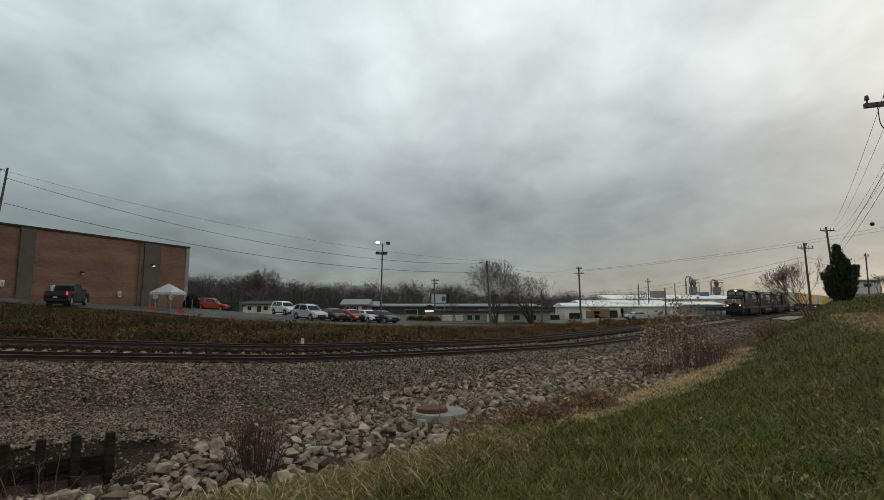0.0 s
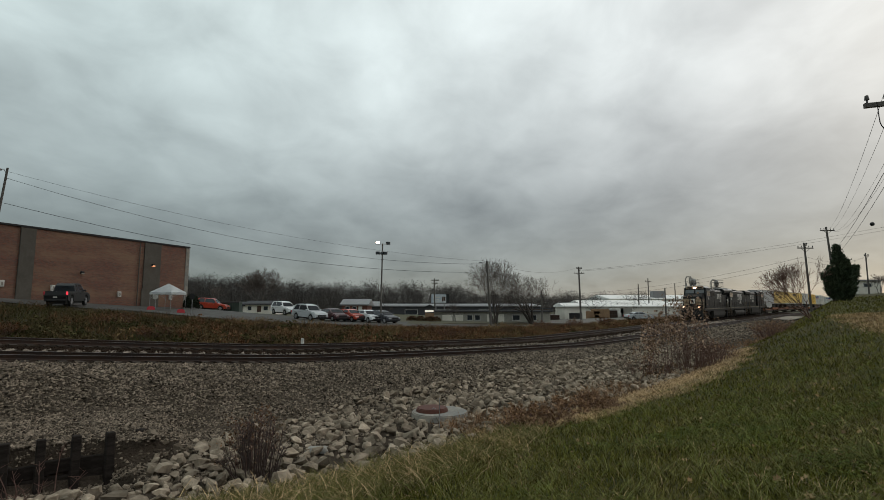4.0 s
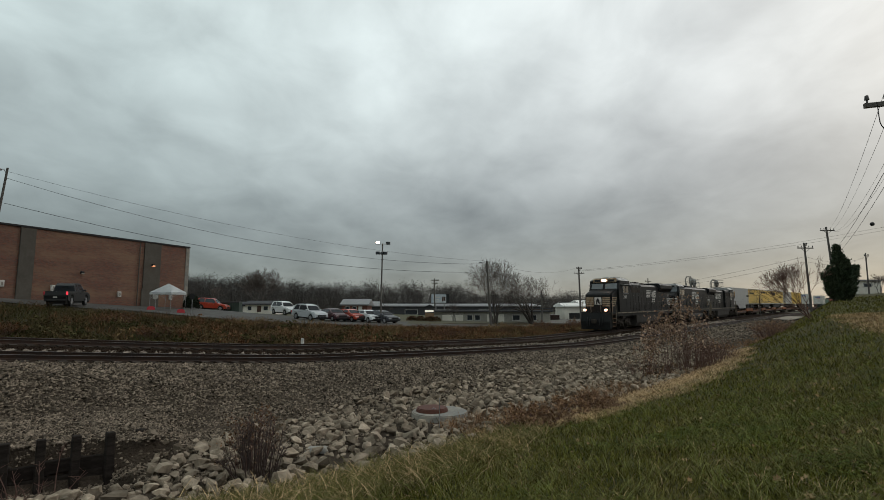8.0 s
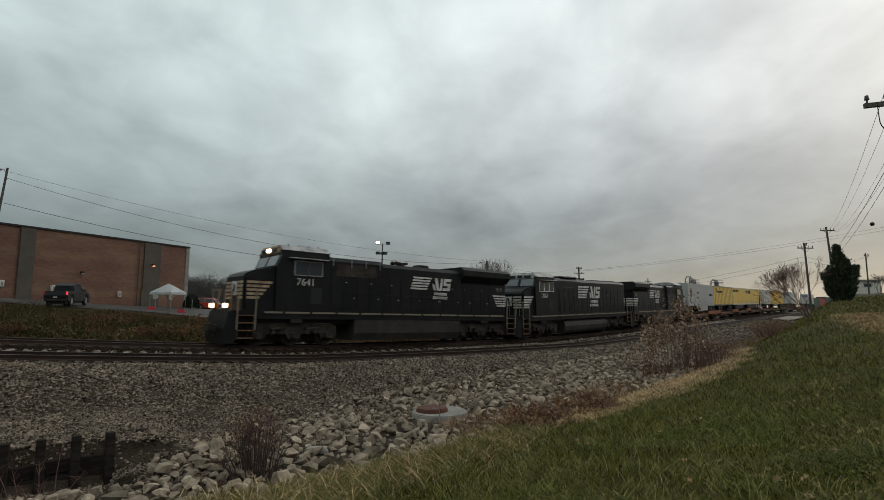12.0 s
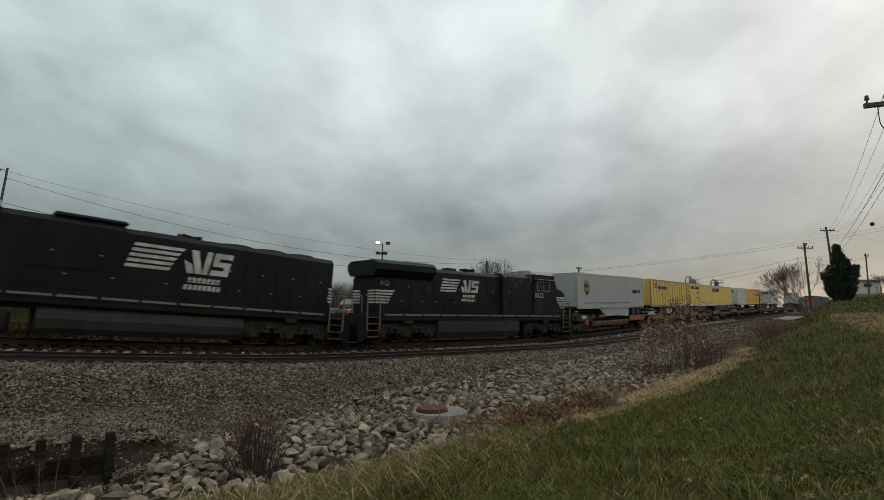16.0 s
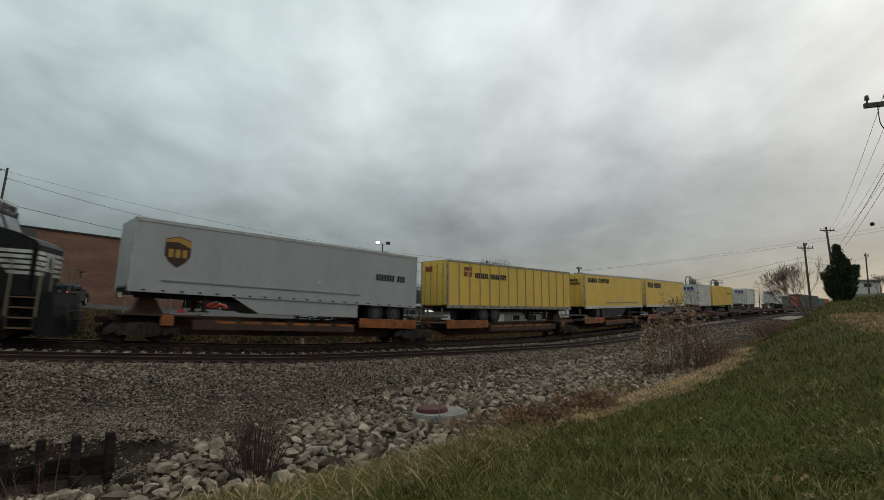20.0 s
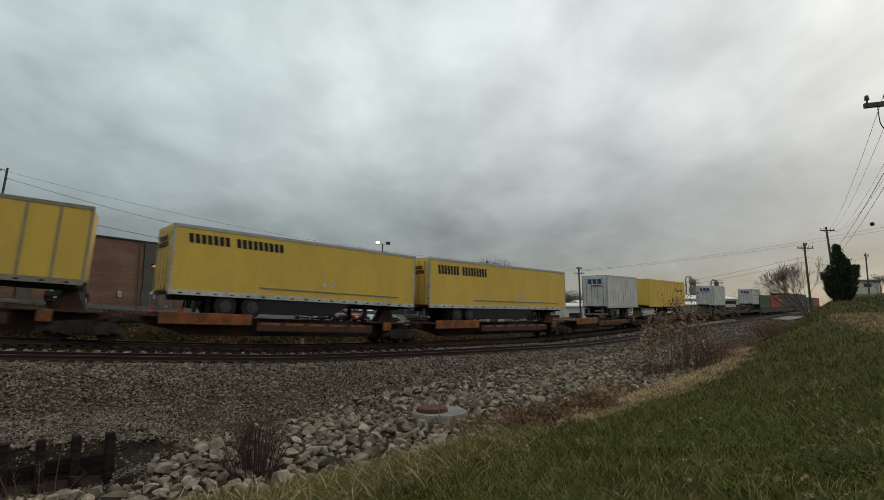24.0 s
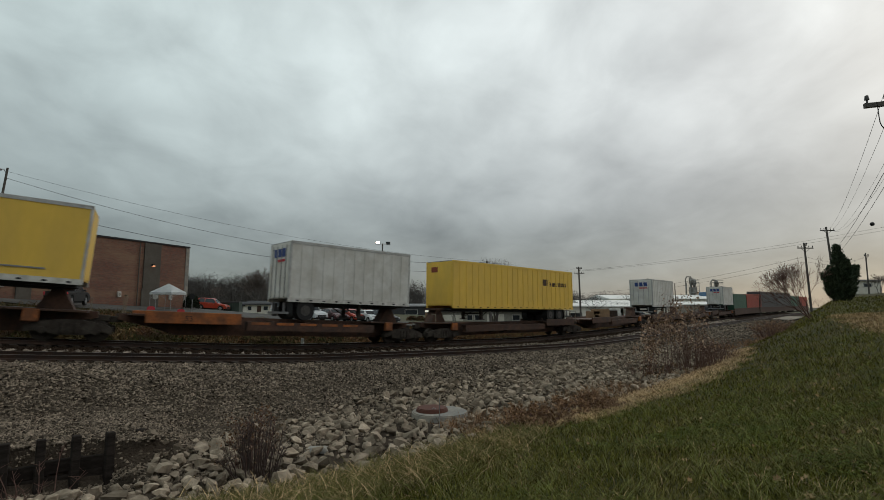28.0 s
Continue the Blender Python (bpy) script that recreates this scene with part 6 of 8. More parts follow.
def shed(name, x0, x1, y, depth, z0, z1, wall, roof, label, doors=(), windows=(), pitch=0.0, turn=0.0, over=0.4):
    b = tagged(empty(name, pose((x0 + x1) / 2, y, 0, 0, 0, turn)), label, "building")
    w = (x1 - x0) / 2
    part("wall", boxes((-w, w, 0, depth, z0 - 0.8, z1)), M[wall], b)
    bm = bmesh.new()
    prism(bm, [(-over, z1 + 0.004), (depth + over, z1 + 0.004), (depth + over, z1 + 0.25), (depth / 2, z1 + 0.25 + pitch), (-over, z1 + 0.25)], -w - over, w + over, axis="x")
    part("roof", bm, M[roof], b)
    for a, c, zz0, zz1, m in doors:
        d = part("door", boxes((a, c, -0.06, 0, zz0, zz1), bev=0.02), M[m], b)
    for a, c, zz0, zz1 in windows:
        d = part("window", boxes((a, c, -0.05, 0, zz0, zz1)), M["glass"], b)
        part("window_frame", boxes((a - 0.08, a, -0.08, 0, zz0 - 0.08, zz1 + 0.08), (c, c + 0.08, -0.08, 0, zz0 - 0.08, zz1 + 0.08), (a, c, -0.08, 0, zz1, zz1 + 0.08), (a, c, -0.08, 0, zz0 - 0.08, zz0)), M["white_paint"], d)
    return b


shed("office_building", -1.3, 18.2, 86, 10, -0.8, 1.25, "siding", "dark_roof", "long low tan office with a flat dark roof",
     doors=[(-8.4, -6.6, -0.8, 0.75, "cream"), (-6.3, -4.9, -0.8, 0.75, "cream"), (-0.9, 0.6, -0.8, 0.85, "cream"), (1.0, 2.0, -0.8, 0.85, "cream")], windows=[(-4.2, -3.4, -0.1, 0.7), (-2.9, -2.1, -0.1, 0.7), (3.4, 4.6, -0.1, 0.7), (6.2, 7.4, -0.1, 0.7)])
shed("long_shed", -18, 24, 125, 30, -0.5, 2.2, "dark_roof", "tin", "long dark shed with a weathered roof", pitch=0.6, windows=[(-12, -9, 0.4, 1.4), (-4, -1, 0.4, 1.4), (6, 9, 0.4, 1.4)])
shed("metal_shed", 24.2, 28.4, 101, 8, -0.6, 2.1, "cream", "white_roof", "pale gabled metal shed", pitch=0.6, doors=[(-1.2, 1.4, -0.6, 0.9, "black")])
shed("store_building", 14.4, 21.0, 99, 7, -0.7, 1.6, "crate", "dark_roof", "open store shed with stacked crates", doors=[(-2.6, 0.2, 0.4, 1.3, "blue_wall"), (0.6, 2.6, -0.6, 0.8, "crate")])
shed("white_building", 38, 62, 134, 24, -0.3, 2.1, "cream", "white_roof", "long white factory with a low pale roof", windows=[(-10, -7, 0.9, 1.6), (-4, -2, 0.9, 1.6)], pitch=1.7)
shed("factory_hall", 52, 92, 158, 25, 0.2, 4.5, "cream", "white_roof", "cream factory hall with a pale roof", pitch=1.4, doors=[(6, 14, 0.2, 3.2, "tin"), (-8, 0, 0.2, 3.2, "siding")], windows=[(15.5, 19, 3.1, 4.0), (-16, -12, 2.6, 3.6)])
shed("loading_shed", 60, 76, 138, 12, 0.1, 2.6, "siding", "white_roof", "grey loading shed with a pale roof beside the yard", pitch=0.8, doors=[(-6, -2, 0.1, 2.4, "siding"), (1, 5, 0.1, 2.4, "tin")])
shed("bank_house", 75.5, 79.5, 92, 4, 5.2, 6.75, "cream", "tin", "low cream building on top of the bank", windows=[(-1.2, 0.2, 5.7, 6.3)])
shed("house", -38.6, -33.0, 100, 6, 1.1, 2.5, "cream", "dark_roof", "low cream house with small windows and a dark roof", doors=[(-0.4, 0.4, 1.1, 2.3, "brown_mark")], windows=[(-2.2, -1.5, 1.5, 2.2), (0.9, 1.7, 1.5, 2.2)], pitch=0.6)
shed("house", -20.6, -15.4, 105, 7, 0.9, 2.4, "house_brick", "tin", "red brick house with a pale roof among the trees", doors=[(0.8, 1.6, 0.9, 2.2, "white_paint")], windows=[(-1.9, -1.0, 1.4, 2.1), (-0.4, 0.4, 1.4, 2.1)], pitch=1.1)
for x, y, w, lab in ((-44, 122, 7, "small white house with a dark roof"), (-51, 126, 5, "small tan house with a dark roof"), (-19, 130, 5, "small tan house with a pale roof")):
    z = float(far_level(np.array([x]), np.array([y]))[0])
    shed("house", x - w / 2, x + w / 2, y, 7, z, z + 1.7, "cream" if "white" in lab else "siding", "dark_roof" if "dark" in lab else "tin", lab, doors=[(-0.5, 0.5, z, z + 1.6, "brown_mark")], windows=[(-w / 2 + 0.8, -w / 2 + 2.0, z + 0.7, z + 1.4), (w / 2 - 2.0, w / 2 - 1.0, z + 0.7, z + 1.4)], pitch=0.9)


def silo_tower(x, y, z0, label, big):
    t = tagged(empty("dust_collector", Matrix.Translation((x, y, z0))), label, "silo", "works towers")
    bm = bmesh.new()
    rod(bm, (0.9, 0, 0.5), (0.9, 0, 1.6), 0.3, 1.3, seg=14)
    rod(bm, (0.9, 0, 1.6), (0.9, 0, 3.6), 1.3, seg=14)
    part("hopper", bm, M["pale_tin"], t)
    for i, (dx, hgt) in enumerate(((0.3, 6.6), (1.4, 6.0)) if big else ((0.9, 5.6),)):
        bm = bmesh.new()
        rod(bm, (dx, 0, 3.6), (dx, 0, hgt - 1.4), 0.25, 0.6, seg=12)
        rod(bm, (dx, 0, hgt - 1.4), (dx, 0, hgt), 0.6, seg=12)
        rod(bm, (dx, 0, hgt), (dx, 0, hgt + 0.5), 0.6, 0.25, seg=12)
        part("cyclone", bm, M["pale_tin"], t)
    part("duct", rods([(-1.5, 0, 0), (-1.5, 0, 6.3), (-1.0, 0, 7.2), (0.3, 0, 7.1), (0.3, 0, 6.6)] if big else [(-0.9, 0, 0), (-0.9, 0, 5.4), (-0.4, 0, 6.1), (0.9, 0, 6.0)], r=0.2, seg=8), M["pale_tin"], t)
    for sx in (-0.6, 2.4):
        for sy in (-1.3, 1.3):
            part("frame_leg", rod(bmesh.new(), (sx, sy, 0), (sx, sy, 5.2), 0.08, seg=5), M["steel"], t)
    for z in (1.2, 2.6, 4.0, 5.2):
        part("frame_platform", boxes((-0.7, 2.5, -1.4, 1.4, z - 0.06, z)), M["steel"], t)
        part("frame_brace", rods([(-0.6, -1.35, z - 1.2), (2.4, -1.35, z)], [(-0.7, -1.4, z + 0.6), (2.5, -1.4, z + 0.6)], r=0.05, seg=5), M["steel"], t)
    return t


M["pale_tin"] = material("pale_tin", (0.3, 0.29, 0.27), 0.6, 0.1, vary=0.2, fine=2, coarse=0.3, second=(0.2, 0.17, 0.14))
silo_tower(84, 172, 5.2, "cluster of grey dust cyclones above the works", True)
silo_tower(92.0, 172, 5.2, "grey dust cyclone on a steel frame", False)
thing("roof_unit", boxes((85.2, 87.2, 166, 169, 4.9, 7.0), bev=0.1), M["blue_wall"], "blue metal roof unit on the factory", "roof unit")
thing("roof_unit", boxes((66.5, 70, 160, 163, 4.9, 7.2), bev=0.1), M["tin"], "grey roof unit with louvres on the factory", "roof unit")
for i, (x, y, w, hgt, m) in enumerate(((30.5, 104, 1.6, 1.5, "crate"), (32.5, 104, 1.6, 1.9, "crate"), (34.5, 104.5, 1.4, 1.6, "rust"), (36.5, 106, 1.2, 2.0, "white_paint"), (38.2, 106, 1.2, 2.0, "siding"), (28.6, 103, 1.4, 1.2, "crate"), (19.0, 97, 1.5, 1.2, "crate"), (21.0, 97, 1.3, 1.0, "rust"))):
    z = ground_z(x, y)
    thing("pallet_stack", boxes((x - w, x + w, y, y + 2, z, z + hgt), (x - w * 0.9, x + w * 0.9, y - 0.06, y, z + 0.2, z + hgt * 0.5), bev=0.04), M[m], "stacked goods and pallets in the yard", "pallet stack", group="yard stacks")
# flat trailer parked at the works
ft = tagged(empty("flatbed_trailer", pose(67, 118, ground_z(67, 118) + 0.1, 0, 0, 8)), "dark parked flatbed trailer with wheels", "trailer")
part("bed", boxes((-6, 6, -1.2, 1.2, 1.1, 1.9), bev=0.03), M["dark_roof"], ft)
for x in (3.4, 4.7):
    for y in (-1.1, 1.1):
        part("wheel", rod(bmesh.new(), (x, y - 0.15, 0.5), (x, y + 0.15, 0.5), 0.5, seg=16), M["tyre"], ft)
part("landing_leg", boxes((-3.6, -3.4, -1, -0.8, 0, 1.1), (-3.6, -3.4, 0.8, 1, 0, 1.1)), M["steel"], ft)
# dark clipped bush beside the tent: a dense mound of small leaves
def leaf_mound(name, x, y, w, h, n, leaf, mat, label, category, seed, group=""):
    rng = random.Random(seed)
    z0 = ground_z(x, y)
    v, f = [], []
    for i in range(n):
        a, e = rng.uniform(0, 6.28), math.asin(rng.uniform(-0.2, 1.0))
        k = rng.uniform(0.72, 1.0) * (1 + 0.18 * noise.noise((math.cos(a) * 2, math.sin(a) * 2, e * 2 + seed)))
        c = Vector((math.cos(a) * math.cos(e) * w * k, math.sin(a) * math.cos(e) * w * k, h * (0.3 + 0.68 * math.sin(e) * k)))
        p = Vector((rng.uniform(-1, 1), rng.uniform(-1, 1), rng.uniform(-1, 1))) * leaf
        s = Vector((rng.uniform(-1, 1), rng.uniform(-1, 1), rng.uniform(-1, 1))) * leaf
        j = len(v)
        v.extend((tuple(c - p), tuple(c + s), tuple(c + p), tuple(c - s)))
        f.append((j, j + 1, j + 2, j + 3))
    mo = tagged(empty(name, Matrix.Translation((x, y, z0))), label, category, group)
    part("foliage", raw("foliage", v, f, M[mat]), M[mat], mo)
    part("stem", rod(bmesh.new(), (0, 0, -0.2), (0, 0, h * 0.7), 0.07, 0.03), M["bark"], mo)
    return mo


M["dark_leaf"] = material("dark_leaf", (0.018, 0.024, 0.014), 0.9, vary=0.3, fine=6, coarse=0.8, bump=0, per_island=0.4, spec=0.15)
leaf_mound("evergreen_bush", -28.5, 58, 0.8, 1.8, 1500, 0.13, "dark_leaf", "dark clipped evergreen bush by the warehouse corner", "bush", 3)
# low planters and a lit sign near the office
M["brown_leaf"] = material("brown_leaf", (0.09, 0.05, 0.03), 0.9, vary=0.3, fine=6, coarse=0.8, bump=0, per_island=0.4, second=(0.07, 0.055, 0.03), spec=0.1)
for i, x in enumerate((-4.5, -3.2, -1.8, -0.9)):
    leaf_mound("shrub", x, 76, 0.75, 0.8, 500, 0.11, "brown_leaf", "low brown clipped shrub by the street", "shrub", 10 + i, "street shrubs")
sg = tagged(empty("lit_sign", Matrix.Translation((-2.0, 82, ground_z(-2, 82)))), "small gabled kiosk with a lit sign", "sign")
part("post", boxes((-0.7, 0.7, 0, 0.6, -0.3, 1.2)), M["crate"], sg)
bm = bmesh.new()
prism(bm, [(-1.1, 2.0), (1.1, 2.0), (0, 2.6)], -0.2, 0.8)
part("gable_roof", bm, M["black"], sg)
part("lit_panel", boxes((-0.75, 0.65, -0.02, 0.0, 1.35, 1.7)), M["sign_glow"], sg, "glowing white sign panel")
# ---- trees ----
M["red_twig"] = material("red_twig", (0.125, 0.07, 0.055), 0.95, vary=0.3, fine=8, coarse=0.6, bump=0)
def tube(verts, faces, a, b, ra, rb, seg):
    d = (b - a)
    L = d.length
    if L < 1e-5:
        return
    d = d / L
    u = d.orthogonal().normalized()
    w = d.cross(u)
    k = len(verts)
    for p, r in ((a, ra), (b, rb)):
        for i in range(seg):
            t = 2 * math.pi * i / seg
            verts.append(tuple(p + (u * math.cos(t) + w * math.sin(t)) * r))
    for i in range(seg):
        j = (i + 1) % seg
        faces.append((k + i, k + j, k + seg + j, k + seg + i))


def bare_tree(x, y, height, label, seed, spread=0.8, stems=1, r0=None, levels=6, mat="bark", twig="twig", kids=(2, 3), z=None, first=0.28, minr=0.006, name="tree", group="bare trees", tilt=0.45, bias=(0.0, 0.0)):
    """A leafless tree: trunk and limbs in one mesh, the fine crown of twigs in another."""
    rng = random.Random(seed)
    z0 = ground_z(x, y) - 0.1 if z is None else z
    tr = tagged(empty(name, Matrix.Translation((x, y, z0))), label, "tree" if name == "tree" else "shrub", group)
    tv, tf, cv, cf = [], [], [], []
    r0 = r0 or height * 0.022

    def grow(p, d, L, r, lev):
        n = 3 if lev < 3 else 2
        for i in range(n):
            d = (d + Vector((rng.uniform(-1, 1), rng.uniform(-1, 1), rng.uniform(-0.4, 0.6))) * 0.16).normalized()
            e = p + d * (L / n)
            r2 = max(r * (0.82 if n == 3 else 0.7), minr * 0.7)
            tube(*((tv, tf) if lev < 3 else (cv, cf)), p, e, r, r2, 6 if lev < 2 else (4 if lev < 4 else 3))
            if lev >= 2 and lev < levels and i < n - 1 and rng.random() < 0.6:
                side = (d + Vector((rng.uniform(-1, 1), rng.uniform(-1, 1), rng.uniform(-0.3, 0.8))) * 0.9).normalized()
                grow(e, side, L * 0.6, max(r2 * 0.6, minr), lev + 2)
            p, r = e, r2
        if lev >= levels:
            return
        k = rng.randint(*kids) + (1 if lev == 0 else 0)
        ph = rng.uniform(0, 6.28)
        for i in range(k):
            a = ph + 6.28 * i / k + rng.uniform(-0.4, 0.4)
            u = d.orthogonal().normalized()
            w = d.cross(u)
            t = spread * rng.uniform(0.55, 1.1) * (0.6 if i == 0 else 1.0)
            nd = (d * math.cos(t) + (u * math.cos(a) + w * math.sin(a)) * math.sin(t) + Vector((0, 0, 0.12))).normalized()
            grow(p, nd, L * rng.uniform(0.66, 0.86), max(r * rng.uniform(0.6, 0.78), minr), lev + 1)

    for i in range(stems):
        d = Vector((rng.uniform(-1, 1), rng.uniform(-1, 1), 0)) * (tilt if stems > 1 else 0.06) + Vector((*bias, 1))
        grow(Vector((rng.uniform(-0.2, 0.2) * (stems > 1), rng.uniform(-0.2, 0.2) * (stems > 1), 0)), d.normalized(), height * first, r0 * (0.75 if stems > 1 else 1), 0)
    part("trunk", raw("trunk", tv, tf, M[mat], True), M[mat], tr)
    part("crown", raw("crown", cv, cf, M[twig], True), M[twig], tr, "fine bare twigs")
    return tr


bare_tree(7.6, 74, 10.2, "broad leafless street tree with a dense round crown", 5, 0.78, stems=5, levels=6, kids=(2, 3), first=0.25, minr=0.013, r0=0.24, tilt=0.75)
bare_tree(13.9, 79, 9.4, "spreading leafless tree with crooked low limbs", 8, 0.95, stems=5, levels=5, kids=(2, 3), first=0.26, minr=0.016, r0=0.34, tilt=0.7)
bare_tree(1.9, 78, 3.4, "small leafless ornamental tree by the office", 11, 0.9, stems=2, levels=5, first=0.25, minr=0.012)
bare_tree(-38.5, 108, 10.2, "tall leafless tree beyond the houses", 14, 0.66, stems=3, levels=6, first=0.27, minr=0.035, r0=0.3, tilt=0.5)
bare_tree(-56, 125, 8.0, "leafless tree beyond the warehouse", 15, 0.62, levels=5, first=0.26, minr=0.03)
bare_tree(-9.2, 86, 3.0, "small leafless tree on the verge", 16, 0.8, levels=4, minr=0.015)
bare_tree(30.3, 42, 4.7, "leafless reddish bush tree on the bank", 21, 0.55, stems=6, levels=5, first=0.3, minr=0.011, r0=0.08, mat="red_twig", twig="red_twig", tilt=0.55, bias=(-0.62, 0.2))
bare_tree(74, 86, 4.0, "leafless bush by the far building", 23, 0.8, stems=3, levels=5, first=0.26, minr=0.012)

# far woods, one mass of bare trees
M["woods"] = material("woods", (0.085, 0.076, 0.07), 0.95, vary=0.25, fine=1.5, coarse=0.05, bump=0, per_island=0.3, second=(0.055, 0.05, 0.047), spec=0.05)
wv, wf = [], []
rng = random.Random(31)


def ribbon(a, b, w0, w1):
    d = b - a
    side = Vector((d.z, 0, -d.x))
    side = side * (w0 / max(side.length, 1e-6)) + Vector((0, rng.uniform(-0.5, 0.5) * w0, 0))
    k = len(wv)
    wv.extend((tuple(a - side), tuple(a + side), tuple(b + side * (w1 / w0)), tuple(b - side * (w1 / w0))))
    wf.append((k, k + 1, k + 2, k + 3))


def far_tree(x, y, z, h, w, limbs, twigs):
    """A far leafless tree: trunk, limbs that fan out and up, and a round crown of fine twigs that hang on their ends."""
    fork = Vector((x, y, z + h * rng.uniform(0.15, 0.28)))
    ribbon(Vector((x, y, z)), fork, 0.014 * h, 0.01 * h)
    c = Vector((x, y, z + h * 0.58))
    tips = []
    for i in range(limbs):
        a, e = rng.uniform(0, 6.28), math.asin(rng.uniform(-0.1, 1.0))
        out = Vector((math.cos(a) * math.cos(e) * w, math.sin(a) * math.cos(e) * w, math.sin(e) * h * 0.36))
        mid = fork.lerp(c + out, 0.55) + Vector((0, 0, 0.03 * h))
        ribbon(fork, mid, 0.006 * h, 0.004 * h)
        ribbon(mid, c + out * 0.8, 0.004 * h, 0.002 * h)
        tips.append((c + out * 0.72, out))
    for i in range(twigs):
        p, out = tips[i % len(tips)]
        p = p + Vector((rng.gauss(0, 1) * w, rng.gauss(0, 1) * w, rng.gauss(0, 1) * h * 0.3)) * 0.26
        d = (out.normalized() * 0.9 + Vector((rng.gauss(0, 1), rng.gauss(0, 1), rng.gauss(0.25, 0.8))) * 0.7).normalized()
        ribbon(p, p + d * h * rng.uniform(0.04, 0.09), rng.uniform(0.0016, 0.004) * h, 0.001 * h)


for i in range(520):
    d = rng.uniform(140, 215)
    a = rng.uniform(-0.64, 0.42)
    rise = float(np.interp(a, [-0.64, -0.5, -0.42, -0.3, -0.02, 0.05, 0.2, 0.42], [0.068, 0.07, 0.062, 0.052, 0.048, 0.042, 0.032, 0.026]))
    h = 1.6 + d * (rise + 0.014 * noise.noise((a * 22, 0, 0)) + rng.uniform(-0.03, 0.006))
    far_tree(a * d, d, 0.3, h, h * rng.uniform(0.3, 0.46), 12, 270)
for i in range(620):       # low scrub that closes the view between the trunks
    d = rng.uniform(128, 225)
    a = rng.uniform(-0.66, 0.42)
    h = 1.3 + d * rng.uniform(0.01, 0.03)
    far_tree(a * d, d, 0.1, h, h * rng.uniform(0.6, 0.9), 8, 130)
for i in range(110):       # far right, low on the skyline
    d = rng.uniform(260, 330)
    far_tree(rng.uniform(0.2, 0.95) * d, d, 0.5, rng.uniform(7, 10), 4.5, 6, 40)
tagged(new("woods", raw("woods", wv, wf, M["woods"])), "far bare winter woods in a grey-brown mass", "woods", kind="stuff")

# evergreen on the bank: trunk and flat sprays of dark needles
M["needles"] = material("needles", (0.042, 0.06, 0.034), 0.9, vary=0.35, fine=3, coarse=0.6, bump=0, per_island=0.4, second=(0.045, 0.056, 0.03), spec=0.15)


def evergreen(x, y, label, seed, tops):
    rng = random.Random(seed)
    z0 = ground_z(x, y) - 0.1
    e = tagged(empty("evergreen_tree", Matrix.Translation((x, y, z0))), label, "tree")
    v, f = [], []
    for dx, h, w in tops:
        tube(v, f, Vector((dx * 0.4, 0, 0)), Vector((dx, 0, h)), 0.14, 0.03, 6)
    part("trunk", raw("trunk", v, f, M["bark"], True), M["bark"], e)
    v, f = [], []
    for dx, h, w in tops:
        for i in range(int(24 * h)):
            t = (i + rng.random()) / int(24 * h)
            z1 = 0.1 + t * (h - 0.5)
            ang = rng.uniform(0, 6.28)
            reach = w * (1 - t) ** 0.7 * rng.uniform(0.55, 1.15) * (0.75 if t < 0.12 else 1.0) + 0.1
            root = Vector((dx * (0.4 + 0.6 * t), 0, z1))
            tip = root + Vector((math.cos(ang) * reach, math.sin(ang) * reach, reach * rng.uniform(0.5, 1.1) + 0.25))
            for k in range(34):
                q = rng.random() ** 0.7
                c = root.lerp(tip, q) + Vector((rng.gauss(0, 1), rng.gauss(0, 1), rng.gauss(0, 1))) * (0.16 * (1.15 - q))
                out = ((tip - root).normalized() + Vector((rng.gauss(0, 0.5), rng.gauss(0, 0.5), rng.gauss(0.2, 0.4)))).normalized()
                L = rng.uniform(0.16, 0.42)
                sd = out.orthogonal().normalized() * rng.uniform(0.02, 0.055)
                sd.rotate(Matrix.Rotation(rng.uniform(0, 3.1), 3, out))
                k0 = len(v)
                v.extend((tuple(c - sd), tuple(c + sd), tuple(c + out * L * 0.6 + sd * 0.9), tuple(c + out * L), tuple(c + out * L * 0.6 - sd * 0.9)))
                f.append((k0, k0 + 1, k0 + 2, k0 + 3, k0 + 4))
    part("crown", raw("crown", v, f, M["needles"]), M["needles"], e, "dense dark green needle sprays")
    return e


evergreen(43.5, 55.5, "dark ragged evergreen tree on the grassy bank", 4, ((-0.1, 6.3, 0.85), (-1.0, 3.9, 0.9), (1.0, 4.6, 0.8), (1.9, 4.0, 0.7), (-1.8, 3.1, 0.6), (0.3, 3.0, 1.6), (0.5, 5.2, 0.55)))
# ---- riprap: broken stones in the ditch ----
def stone_mesh(seed, name="stone"):
    rng = random.Random(seed)
    bm = bmesh.new()
    sx, sy, sz = rng.uniform(0.7, 1.2), rng.uniform(0.6, 1.0), rng.uniform(0.42, 0.75)
    for _ in range(13):
        d = Vector((rng.gauss(0, 1), rng.gauss(0, 1), rng.gauss(0, 1))).normalized()
        d = d * rng.uniform(0.82, 1.0)
        bm.verts.new((d.x * sx * 0.5, d.y * sy * 0.5, d.z * sz * 0.5))
    r = bmesh.ops.convex_hull(bm, input=bm.verts[:])
    bmesh.ops.delete(bm, geom=[v for v in bm.verts if not v.link_faces], context="VERTS")
    me = put(bm, name)
    me.materials.append(M["stone"])
    return me


STONES = [stone_mesh(100 + i) for i in range(14)]


def riprap_inner(s):
    return float(np.interp(s, [-14, -6, -3, 0, 5, 10, 20, 28], [15.2, 14.3, 13.0, 10.9, 9.9, 9.4, 9.1, 9.6]))


